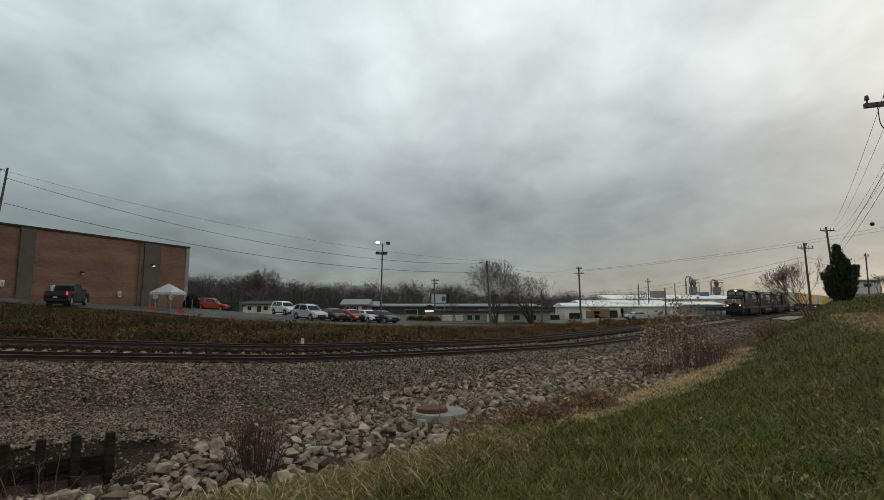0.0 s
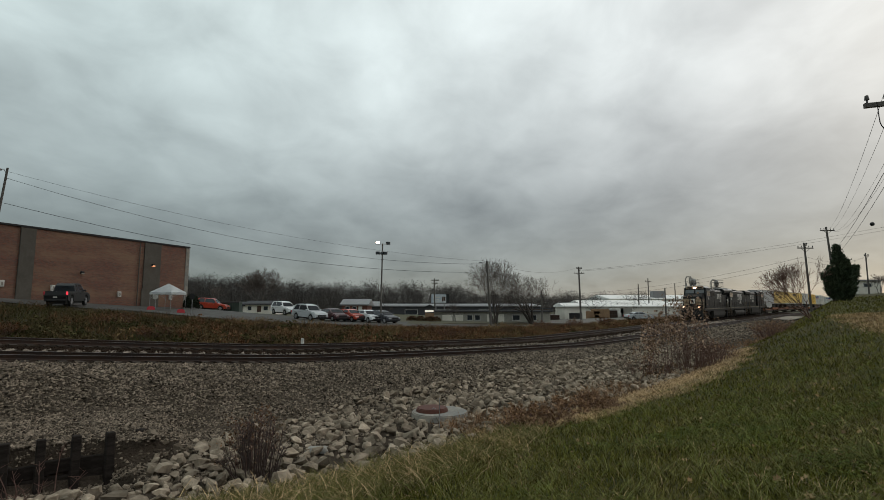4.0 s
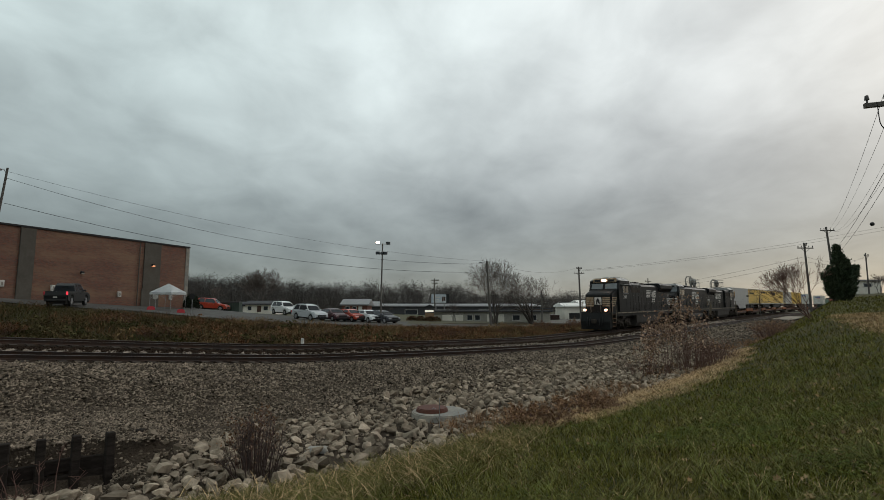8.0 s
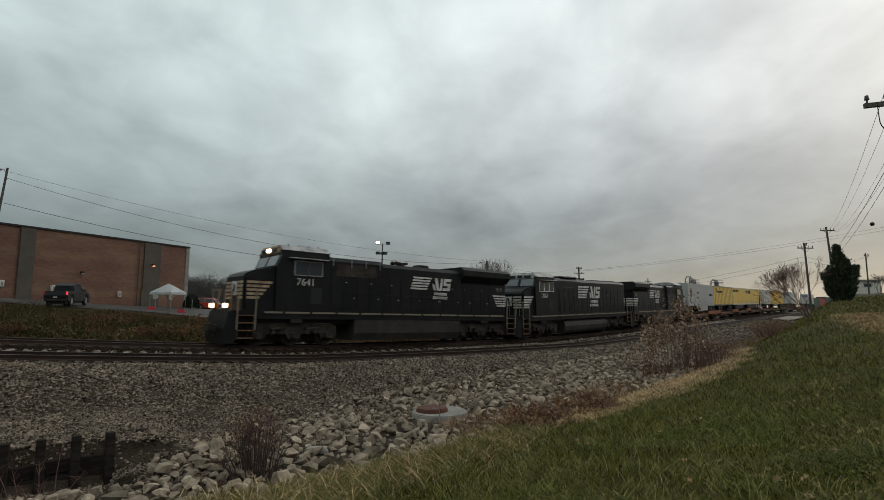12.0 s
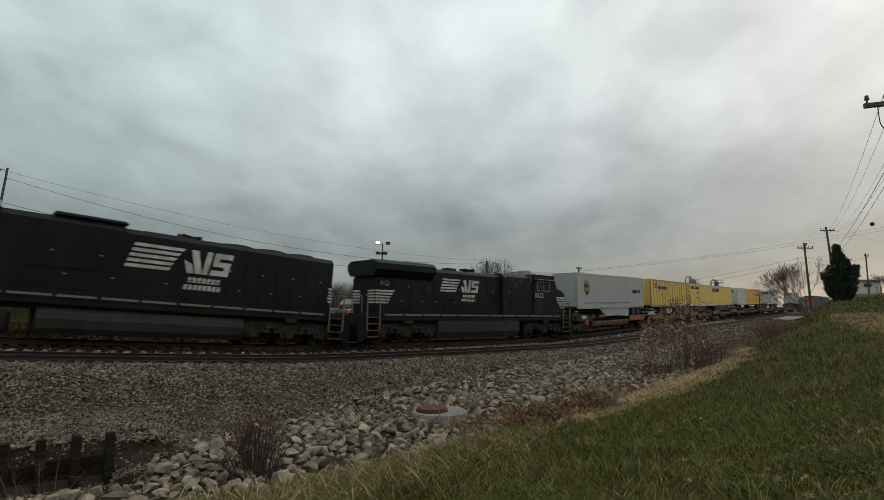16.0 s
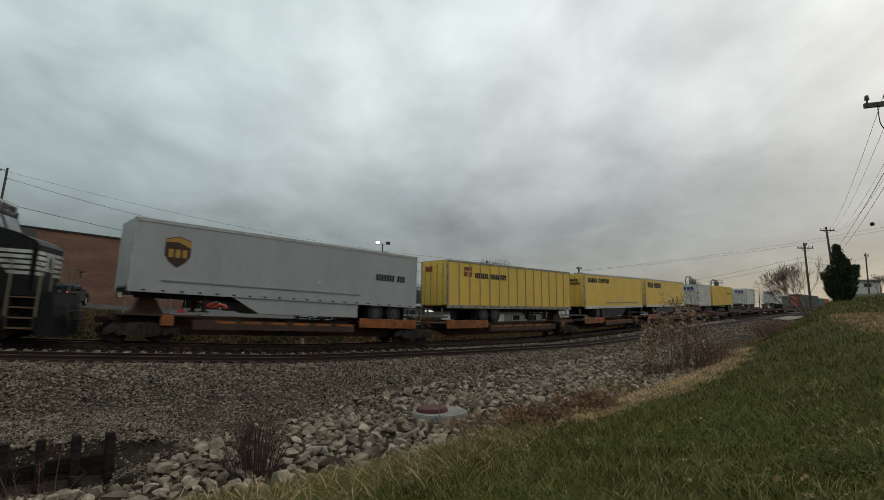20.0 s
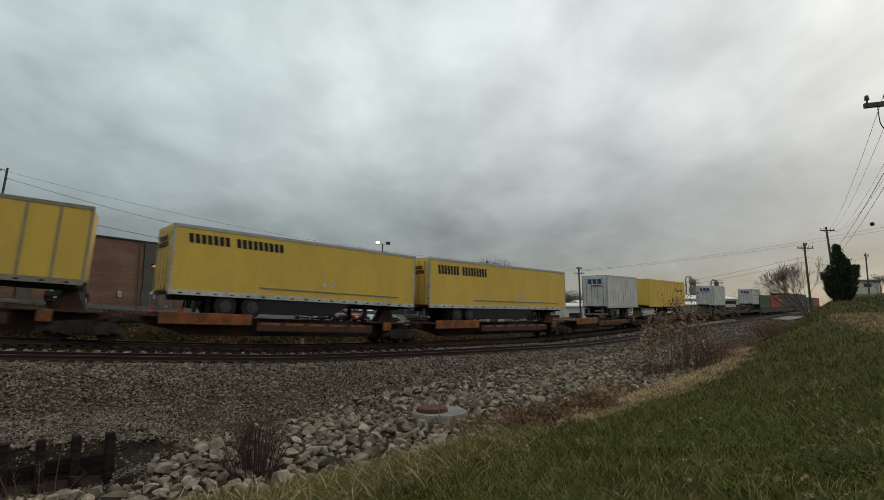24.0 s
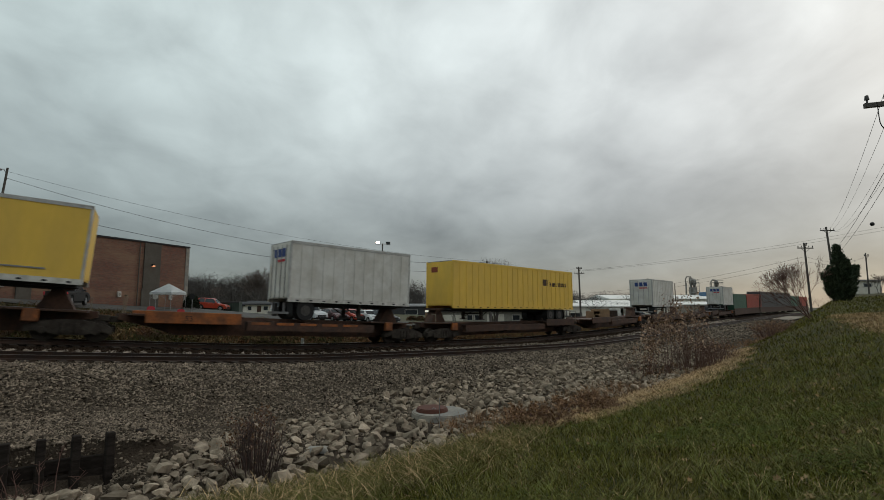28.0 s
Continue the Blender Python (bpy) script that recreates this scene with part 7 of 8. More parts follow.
riprap = tagged(empty("riprap"), "pale broken riprap stones in the ditch", "stones", kind="structure")
rng = random.Random(17)
spots = []
tries = 0
cellmap = {}
while len(spots) < 3000 and tries < 60000:
    tries += 1
    s = rng.uniform(-13, 27)
    lo, hi = riprap_inner(s), float(bank_foot(s)) + 1.1
    p = rng.uniform(lo - 0.25, hi)
    if s < -4.9 and p < 15.9:
        continue
    v = on_line(s, p)
    if math.hypot(v.x + 0.15, v.y - 16.8) < 1.05:
        continue
    size = min(0.62, max(0.16, rng.lognormvariate(-1.12, 0.38)))
    if s > 5:
        size *= 0.92
    key = (int(v.x / 0.6), int(v.y / 0.6))
    ok = True
    for ax in (-1, 0, 1):
        for ay in (-1, 0, 1):
            for ox, oy, os in cellmap.get((key[0] + ax, key[1] + ay), ()):
                if (ox - v.x) ** 2 + (oy - v.y) ** 2 < (0.3 * (size + os)) ** 2:
                    ok = False
    if ok:
        cellmap.setdefault(key, []).append((v.x, v.y, size))
        spots.append((s, p, v.x, v.y, size))
zs = ground_level(np.array([a[2] for a in spots]), np.array([a[3] for a in spots]))
spots = [(s, p, x, y, size, z) for (s, p, x, y, size), z in zip(spots, zs)]
spots.sort(key=lambda a: a[2] ** 2 + a[3] ** 2)
rest_v, rest_f = [], []
for i, (s, p, x, y, size, z) in enumerate(spots):
    me = STONES[rng.randrange(len(STONES))]
    m = Matrix.Translation((x, y, z + 0.06 + size * rng.uniform(0.05, 0.2))) @ Euler((rng.uniform(-0.5, 0.5), rng.uniform(-0.5, 0.5), rng.uniform(0, 6.28))).to_matrix().to_4x4() @ Matrix.Diagonal((size, size, size, 1))
    if i < 300:
        ob = new("stone", me)
        ob.parent = riprap
        ob.matrix_basis = m
    else:
        k = len(rest_v)
        rest_v.extend(tuple(m @ v.co) for v in me.vertices)
        rest_f.extend(tuple(k + j for j in poly.vertices) for poly in me.polygons)
tagged(part("stone_rest", raw("stone_rest", rest_v, rest_f, M["stone"]), M["stone"], riprap), kind="stuff")

# ---- loose ballast stones over the slope ----
def scatter_gravel(name, n, s_rng, p_rng, size_rng, mat, seed, label, thin, cribs=False):
    rg = np.random.default_rng(seed)
    s = rg.uniform(*s_rng, n)
    p = rg.uniform(*p_rng, n)
    a = np.interp(s, S, HEAD)
    x = np.interp(s, S, TX) + p * np.sin(a)
    y = np.interp(s, S, TY) - p * np.cos(a)
    d = np.hypot(x, y)
    keep = (rg.random(n) < np.minimum(1.0, (thin / d) ** 2)) & (p < np.interp(s, [-14, -6, -3, 0, 5, 10, 20, 28], [16.0, 16.5, 16.0, 14.0, 12.8, 12.2, 11.4, 11.0]))
    if cribs:
        keep &= np.abs(((s + 26.0) % 0.54) - 0.27) < 0.13
    x, y, p, s = x[keep], y[keep], p[keep], s[keep]
    n = len(x)
    rail = np.interp(s, S, TZ)
    z = np.where(p < 6.75, rail + np.interp(p, [0.8, 1.5, 2.2, 3.0, 3.5, 5.9, 6.6], [-0.25, -0.25, -0.27, -0.29, -0.4, -0.42, -0.44]), bank_section(s, p) + np.interp(p, [6.6, 7.4, 13.0, 16.0], [0.12, 0.05, 0.04, 0.0]))
    crib_side = (p > 12.4) & (p < 15.2) & (s < -3.2) & (s > -5.5)      # the bed is steep beside the timber wall: lay the stones on its upper edge
    for ds in (-0.3, 0.0, 0.3):
        for dp in (-0.35, 0.0, 0.35):
            z = np.where(crib_side, np.maximum(z, bank_section(s + ds, p + dp) + 0.02), z)
    size = rg.uniform(*size_rng, n) * np.maximum(1.0, np.hypot(x, y) / 16)
    octa = np.array([(1, 0, 0), (-1, 0, 0), (0, 1, 0), (0, -1, 0), (0, 0, 1), (0, 0, -1)], float)
    tri = np.array([(0, 2, 4), (2, 1, 4), (1, 3, 4), (3, 0, 4), (2, 0, 5), (1, 2, 5), (3, 1, 5), (0, 3, 5)])
    V = octa[None] * rg.uniform(0.55, 1.15, (n, 6, 1)) * size[:, None, None] * np.array([1, 0.8, 0.6])
    V += rg.normal(0, 0.22, (n, 6, 3)) * size[:, None, None]
    t = rg.uniform(0, 6.28, n)
    c, sn = np.cos(t)[:, None], np.sin(t)[:, None]
    X = V[:, :, 0] * c - V[:, :, 1] * sn + x[:, None]
    Y = V[:, :, 0] * sn + V[:, :, 1] * c + y[:, None]
    Z = V[:, :, 2] + (z + size * 0.25)[:, None]
    X, Y, Z = pulled(X, Y, Z)
    F = (tri[None] + (np.arange(n) * 6)[:, None, None]).reshape(-1, 3)
    me = raw(name, np.stack([X, Y, Z], 2).reshape(-1, 3).tolist(), F.tolist(), M[mat])
    return tagged(new(name, me), label, "gravel", kind="stuff")


scatter_gravel("gravel_stones", 235000, (-14, 34), (6.1, 16.5), (0.024, 0.058), "pebble", 5, "loose grey crushed stones on the ballast slope", 18)
scatter_gravel("gravel_stones", 40000, (30, 85), (6.1, 11.0), (0.022, 0.05), "pebble", 15, "loose grey crushed stones beside the far track", 34)
scatter_gravel("gravel_stones", 16000, (-18, 80), (2.5, 3.3), (0.03, 0.055), "pale_stone", 6, "pale crushed stones between the tie ends", 32, True)
scatter_gravel("gravel_stones", 9000, (-18, 60), (5.65, 6.3), (0.025, 0.05), "pebble", 7, "pale crushed stones at the outer tie ends", 26, True)
scatter_gravel("gravel_stones", 14000, (-18, 50), (1.4, 3.4), (0.03, 0.055), "gravel_old", 8, "dark crushed stones between the tracks", 26)

# ---- grass ----
def blades(name, x, y, z, height, width, lean, mat, seed, label, segs=2):
    """Curved blades of grass, each a bent ribbon that narrows to its tip."""
    rg = np.random.default_rng(seed)
    n = len(x)
    t, b = rg.uniform(0, 6.28, n), rg.uniform(0, 6.28, n)
    out = np.stack([np.cos(t), np.sin(t)], 1) * (lean * height)[:, None]
    wid = np.stack([np.cos(b), np.sin(b)], 1) * (width * 0.5)[:, None]
    rows = []
    for i in range(segs + 1):
        u = i / segs
        c = np.stack([x, y], 1) + out * (u ** 1.8)[..., None] if np.ndim(u) else np.stack([x, y], 1) + out * (u ** 1.8)
        zz = z + height * (u - 0.28 * lean * u * u)
        k = (1 - u) ** 0.7 if i < segs else 0.0
        if i < segs:
            rows.append(np.concatenate([c - wid * k, zz[:, None]], 1))
            rows.append(np.concatenate([c + wid * k, zz[:, None]], 1))
        else:
            rows.append(np.concatenate([c, zz[:, None]], 1))
    V = np.stack(rows, 1).reshape(-1, 3)
    m = 2 * segs + 1
    base = np.arange(n) * m
    quads = [np.stack([base + 2 * i, base + 2 * i + 1, base + 2 * i + 3, base + 2 * i + 2], 1) for i in range(segs - 1)]
    tris = np.stack([base + 2 * segs - 2, base + 2 * segs - 1, base + 2 * segs], 1)
    faces = [f for qd in quads for f in qd.tolist()] + tris.tolist()
    return tagged(new(name, raw(name, V.tolist(), faces, M[mat])), label, "grass", kind="stuff")


M["grass"] = material("grass", (0.104, 0.102, 0.019), 0.85, vary=0.3, fine=5, coarse=0.3, bump=0, per_island=0.88, second=(0.14, 0.115, 0.038), cut=0.58, spec=0.05)
M["coarse"] = material("coarse", (0.115, 0.128, 0.03), 0.7, vary=0.3, fine=5, coarse=0.4, bump=0, per_island=0.7, second=(0.15, 0.14, 0.05), spec=0.06)
M["plume"] = material("plume", (0.34, 0.235, 0.17), 0.95, vary=0.2, fine=5, coarse=0.8, bump=0, per_island=0.4, second=(0.22, 0.14, 0.09), spec=0.1)
M["straw"] = material("straw", (0.47, 0.32, 0.17), 0.9, vary=0.25, fine=5, coarse=0.7, bump=0, per_island=0.45, second=(0.3, 0.215, 0.12), spec=0.15)
M["ochre"] = material("ochre", (0.125, 0.103, 0.032), 0.9, vary=0.3, fine=5, coarse=0.7, bump=0, per_island=0.45, second=(0.095, 0.095, 0.024), spec=0.15)
M["russet"] = material("russet", (0.27, 0.158, 0.088), 0.95, vary=0.3, fine=5, coarse=0.5, bump=0, per_island=0.5, second=(0.16, 0.1, 0.06), spec=0.1)
rg = np.random.default_rng(8)


def fan(n, d0, d1, a0, a1, power=1.0):
    """Places thinned with distance over a sector before the bank."""
    d = d0 * (d1 / d0) ** (rg.random(n) ** power)
    a = rg.uniform(a0, a1, n)
    x, y = d * a, d
    s, p, _ = line_coords(x, y)
    return x, y, d, s, p


x, y, d, s, p = fan(170000, 2.6, 62, -0.75, 1.0)
q0 = p - bank_foot(s)
z = ground_level(x, y)
lawn = q0 > np.interp(s, [0, 3, 8, 14, 24], [2.6, 2.45, 2.75, 2.25, 1.3]) - 0.3 * np.sin(s * 1.7) + rg.normal(0, 0.25, len(x))
strawy = (q0 > 1.0) & ~lawn & (s > 0.5)
tall = (q0 > 1.2) & ~lawn & (s <= 0.5)
m = lawn
blades("lawn_grass", x[m], y[m], z[m], rg.uniform(0.06, 0.18, m.sum()) * (1 + d[m] / 70), (0.006 + 0.001 * d[m]), rg.uniform(0.3, 1.2, m.sum()), "grass", 1, "mown green lawn grass on the bank")
dead = np.array([noise.noise((u * 0.25, v * 0.25, 12.0)) + 0.5 * noise.noise((u * 0.9, v * 0.9, 2.0)) for u, v in zip(x, y)])
m2 = m & (rg.random(len(x)) < np.clip(0.06 + 0.8 * dead, 0.02, 0.5))
blades("dead_grass", x[m2] + 0.02, y[m2], z[m2], rg.uniform(0.08, 0.2, m2.sum()) * (1 + d[m2] / 70), (0.006 + 0.0009 * d[m2]), rg.uniform(0.6, 1.5, m2.sum()), "ochre", 2, "dead blades among the lawn grass")
m3 = m & (rg.random(len(x)) < 0.05) & (d < 26)
blades("dead_grass", x[m3], y[m3] + 0.02, z[m3] + 0.02, rg.uniform(0.08, 0.2, m3.sum()), (0.006 + 0.0006 * d[m3]), rg.uniform(0.8, 1.6, m3.sum()), "straw", 22, "pale dead blades scattered in the lawn")
n = 36000
s, t = rg.uniform(0.6, 24, n), rg.random(n)
wide = np.interp(s, [0.6, 3, 8, 14, 24], [1.1, 2.2, 2.8, 2.3, 1.1])
p = bank_foot(s) + 0.7 + t * wide + 0.25 * np.sin(s * 2.1) + rg.normal(0, 0.15, n)
a = np.interp(s, S, HEAD)
x, y = pulled(np.interp(s, S, TX) + p * np.sin(a), np.interp(s, S, TY) - p * np.cos(a), 0.0)[:2]
d = np.hypot(x, y)
z = ground_level(x, y)
blades("dry_grass", x, y, z, rg.uniform(0.08, 0.22, n), 0.008 + 0.0013 * d, rg.uniform(0.7, 1.6, n), "straw", 3, "pale dry grass along the foot of the lawn")
x, y, d, s, p = fan(60000, 5.5, 16, -0.5, 0.2)
q0 = p - bank_foot(s)
z = ground_level(x, y)
m = (q0 > 0.75 + rg.normal(0, 0.25, len(x))) & (q0 < 3.6 + rg.normal(0, 0.5, len(x))) & (s < 3)
blades("tall_grass", x[m], y[m], z[m], rg.uniform(0.15, 0.42, m.sum()), 0.005 + 0.0009 * d[m], rg.uniform(0.4, 1.5, m.sum()), "ochre", 4, "tall yellowing grass at the edge of the ditch", 3)
m = m & (rg.random(len(x)) < 0.1)
blades("seeding_grass", x[m] + 0.03, y[m], z[m], rg.uniform(0.25, 0.5, m.sum()), 0.009 + 0.0012 * d[m], rg.uniform(0.8, 1.7, m.sum()), "straw", 5, "drooping straw-coloured seed grass by the ditch", 4)
x, y, d, s, p = fan(30000, 2.6, 24, -0.4, 1.0)
q0 = p - bank_foot(s)
z = ground_level(x, y)
clump = np.array([noise.noise((u * 1.4, v * 1.4, 8.0)) for u, v in zip(x, y)])
m = (q0 > 2.6) & (clump > -0.1)
blades("coarse_grass", x[m], y[m], z[m], rg.uniform(0.14, 0.34, m.sum()), 0.007 + 0.0009 * d[m], rg.uniform(0.6, 1.6, m.sum()), "coarse", 11, "long coarse grass tufts in the lawn", 4)
# broad-leaved clover in patches
M["clover"] = material("clover", (0.058, 0.078, 0.015), 0.85, vary=0.3, fine=20, coarse=0.6, bump=0, per_island=0.75, second=(0.08, 0.085, 0.02), spec=0.04)
x, y, d, s, p = fan(60000, 2.8, 16, 0.1, 1.0)
spread = np.array([noise.noise((u * 0.5, v * 0.5, 21.0)) for u, v in zip(x, y)]) + np.interp(x / y, [0.1, 0.4, 0.9], [-0.25, -0.05, 0.2])
m = (p - bank_foot(s) > 3.2) & (spread + rg.normal(0, 0.22, len(x)) > 0.3)
x, y, d = x[m], y[m], d[m]
n = len(x)
size, up = rg.uniform(0.014, 0.028, n) * (1 + d / 20), ground_level(x, y) + rg.uniform(0.05, 0.13, n)
V, turn = [], rg.uniform(0, 6.28, n)
for k in range(3):
    t = turn + 2.094 * k
    for off, sd, lift in ((0.15, 0.0, 0.0), (0.75, -0.5, 0.12), (1.15, 0.0, 0.2), (0.75, 0.5, 0.12)):
        V.append(np.stack([x + size * (off * np.cos(t) - sd * np.sin(t)), y + size * (off * np.sin(t) + sd * np.cos(t)), up + size * lift * rg.uniform(-1.5, 2.0, n)], 1))
V = np.stack(V, 1).reshape(-1, 3)
tagged(new("clover", raw("clover", V.tolist(), np.arange(len(V)).reshape(-1, 4).tolist(), M["clover"])), "broad-leaved green clover in the lawn", "clover", kind="stuff")
t, r = rg.uniform(0, 6.28, 26000), 0.5 + 6.5 * np.sqrt(rg.random(26000))
x, y = r * np.cos(t), r * np.sin(t)
m = (y < 2.6) | (np.abs(x / np.maximum(y, 0.1)) > 0.95)
x, y = x[m], y[m]
blades("lawn_grass", x, y, ground_level(x, y), rg.uniform(0.06, 0.16, len(x)), np.full(len(x), 0.012), rg.uniform(0.3, 1.2, len(x)), "grass", 13, "mown green lawn grass round the viewpoint")
# russet weeds along the ditch
x, y, d, s, p = fan(90000, 11, 60, -0.2, 0.72)
q0 = p - bank_foot(s)
z = ground_level(x, y)
m = (q0 > -0.9 + rg.normal(0, 0.25, len(x))) & (q0 < 1.2 + rg.normal(0, 0.25, len(x))) & (s > 0.8) & (np.sin(s * 0.9 + 1.0) + rg.normal(0, 0.4, len(x)) > -0.35)
blades("russet_weeds", x[m], y[m], z[m], rg.uniform(0.12, 0.5, m.sum()), 0.008 + 0.0009 * d[m], rg.uniform(0.2, 1.1, m.sum()), "russet", 6, "dead russet weeds along the ditch", 3)

# ---- weeds on the far bank, between the tracks and the street ----
n = 90000
s = rg.uniform(-26, 95, n)
edge = np.interp(s, [5, 17, 26, 50], [-19.5, -16, -12.6, -10.6])
p = -3.1 + (edge + 3.1) * rg.random(n) ** 0.9
a = np.interp(s, S, HEAD)
x, y = pulled(np.interp(s, S, TX) + p * np.sin(a), np.interp(s, S, TY) - p * np.cos(a), 0.0)[:2]
z = ground_level(x, y)
patch = np.array([noise.noise((u * 0.33, v * 0.33, 3.0)) + 0.3 * noise.noise((u * 1.1, v * 1.1, 7.0)) for u, v in zip(x, y)])
hgt = rg.uniform(0.25, 0.8, n) * np.interp(p, [-20, -9, -6, -4, -3], [0.9, 0.9, 0.7, 0.4, 0.2]) * (1 + patch)
wd = 0.02 + rg.uniform(0, 0.03, n)
M["weed_dark"] = material("weed_dark", (0.046, 0.048, 0.018), 0.95, vary=0.3, fine=4, coarse=0.4, bump=0, per_island=0.5, second=(0.075, 0.052, 0.026), spec=0.05)
M["weed_rust"] = material("weed_rust", (0.17, 0.085, 0.044), 0.95, vary=0.3, fine=4, coarse=0.4, bump=0, per_island=0.5, second=(0.08, 0.05, 0.026), spec=0.05)
M["weed_tan"] = material("weed_tan", (0.21, 0.145, 0.07), 0.95, vary=0.3, fine=4, coarse=0.4, bump=0, per_island=0.5, second=(0.1, 0.07, 0.035), spec=0.05)
tint = patch + np.interp(s, [-14, -4, 6, 20], [-0.3, -0.12, 0.1, 0.2]) + rg.normal(0, 0.12, n)
for name, m, mat, label in (("weed_stems", (tint < 0.06), "weed_dark", "dark olive weeds on the far bank"), ("weed_stems", (tint >= 0.06) & (tint < 0.5), "weed_rust", "russet weeds on the far bank"), ("weed_stems", tint >= 0.5, "weed_tan", "tan dead weeds on the far bank")):
    blades(name, x[m], y[m], z[m], hgt[m], wd[m], rg.uniform(0.3, 1.3, m.sum()), mat, 9, label)


def brush(name, n_clumps, s_rng, mat, seed, label, leaf, high, bias):
    """Low tangled brush on the far bank: many uneven clumps of small leaves, none countable."""
    rr = np.random.default_rng(seed)
    cs = rr.uniform(*s_rng, n_clumps)
    far = np.interp(cs, [5, 17, 26, 50], [-17.5, -14, -11, -9.4])
    cp = -4.6 + (far + 4.6) * rr.random(n_clumps)
    keep = np.array([noise.noise((u * 0.16, w * 0.3, bias)) for u, w in zip(cs, cp)]) > -0.08
    cs, cp = cs[keep], cp[keep]
    ca = np.interp(cs, S, HEAD)
    bx, by = pulled(np.interp(cs, S, TX) + cp * np.sin(ca), np.interp(cs, S, TY) - cp * np.cos(ca), 0.0)[:2]
    bz = ground_level(bx, by)
    k = 70
    m = len(bx)
    wide, tall = rr.uniform(0.35, 0.9, m), rr.uniform(0.4, 1.0, m) * high
    dirs = rr.normal(0, 1, (m, k, 3))
    dirs /= np.linalg.norm(dirs, axis=2, keepdims=True)
    rad = rr.uniform(0.45, 1.1, (m, k, 1))
    c = dirs * rad * np.stack([wide, wide, tall], 1)[:, None, :]
    c[:, :, 2] = np.abs(c[:, :, 2])
    c += np.stack([bx, by, bz], 1)[:, None, :]
    u, w = rr.normal(0, leaf, (m, k, 3)), rr.normal(0, leaf, (m, k, 3))
    V = np.stack([c - u, c + w, c + u, c - w], 2).reshape(-1, 3)
    F = np.arange(len(V)).reshape(-1, 4)
    return tagged(new(name, raw(name, V.tolist(), F.tolist(), M[mat])), label, "brush", kind="stuff")


brush("bank_brush", 260, (-26, 14), "weed_dark", 21, "dark green brush on the far bank", 0.05, 0.75, 1.0)
brush("bank_brush", 240, (-6, 80), "weed_rust", 22, "rusty leafed brush on the far bank", 0.05, 0.7, 5.0)
brush("bank_brush", 120, (-10, 60), "weed_tan", 23, "pale dead brush on the far bank", 0.045, 0.6, 9.0)

# ---- leafless bushes with seed heads ----
M["dark_twig"] = material("dark_twig", (0.06, 0.04, 0.034), 0.95, vary=0.3, fine=8, coarse=0.6, bump=0)
def stem_bush(x, y, height, width, stems, label, seed, plume, z=None, plumes=1.0, mat="red_twig", plume_size=0.03, low=0.4):
    rng = random.Random(seed)
    z0 = ground_z(x, y) - 0.05 if z is None else z
    bu = tagged(empty("weed_bush", Matrix.Translation((x, y, z0))), label, "bush", "dry bushes")
    sv, sf, pv, pf = [], [], [], []
    for i in range(stems):
        a, r = rng.uniform(0, 6.28), rng.random() ** 0.6
        b = Vector((math.cos(a) * r * width * 0.28, math.sin(a) * r * width * 0.28, 0))
        tip = Vector((math.cos(a) * r * width * 0.5 + rng.uniform(-0.1, 0.1) * width, math.sin(a) * r * width * 0.5, height * rng.uniform(0.5, 1.0) * (1 - 0.4 * r * r)))
        mid = b.lerp(tip, 0.5) + Vector((rng.uniform(-0.05, 0.05), rng.uniform(-0.05, 0.05), 0.06 * height))
        tube(sv, sf, b, mid, 0.012, 0.009, 4)
        tube(sv, sf, mid, tip, 0.009, 0.005, 3)
        for k in range(7):
            t = rng.uniform(low, 1.0)
            c = b.lerp(mid, t * 2) if t < 0.5 else mid.lerp(tip, t * 2 - 1)
            e = c + Vector((rng.uniform(-1, 1), rng.uniform(-1, 1), rng.uniform(0.2, 1.0))) * (0.12 * height)
            tube(sv, sf, c, e, 0.006, 0.003, 3)
            if rng.random() < plumes:
                for _ in range(6):
                    c2 = e + Vector((rng.gauss(0, 1), rng.gauss(0, 1), rng.gauss(0, 1))) * (0.035 * height)
                    u = Vector((rng.uniform(-1, 1), rng.uniform(-1, 1), rng.uniform(-1, 1))) * plume_size
                    w = Vector((rng.uniform(-1, 1), rng.uniform(-1, 1), rng.uniform(-1, 1))) * plume_size
                    k0 = len(pv)
                    pv.extend((tuple(c2 - u), tuple(c2 + w), tuple(c2 + u), tuple(c2 - w)))
                    pf.append((k0, k0 + 1, k0 + 2, k0 + 3))
    tagged(part("stalk", raw("stalk", sv, sf, M[mat], True), M[mat], bu), "thin dry stalks", kind="stuff")
    if pv:
        tagged(part("plume", raw("plume", pv, pf, M[plume]), M[plume], bu, "dry seed heads"), "dry seed heads", kind="stuff")
    return bu


stem_bush(*pulled(-3.85, 11.0, 0)[:2], 1.3, 1.5, 60, "dry brown bush of upright stems in the stones", 41, "plume", plumes=0.12, plume_size=0.016, low=0.6, mat="dark_twig")
stem_bush(*pulled(-4.1, 11.5, 0)[:2], 1.75, 1.2, 22, "thin dry bush with rusty seed heads in the stones", 42, "weed_rust", plumes=0.95, plume_size=0.02, low=0.5, mat="red_twig")
stem_bush(12.6, 26.0, 2.3, 2.5, 62, "tall red-brown leafless bush by the ditch", 43, "plume", plumes=0.05, plume_size=0.018)
stem_bush(13.8, 26.8, 1.8, 2.0, 44, "red-brown leafless bush by the ditch", 44, "plume", plumes=0.04, plume_size=0.018)
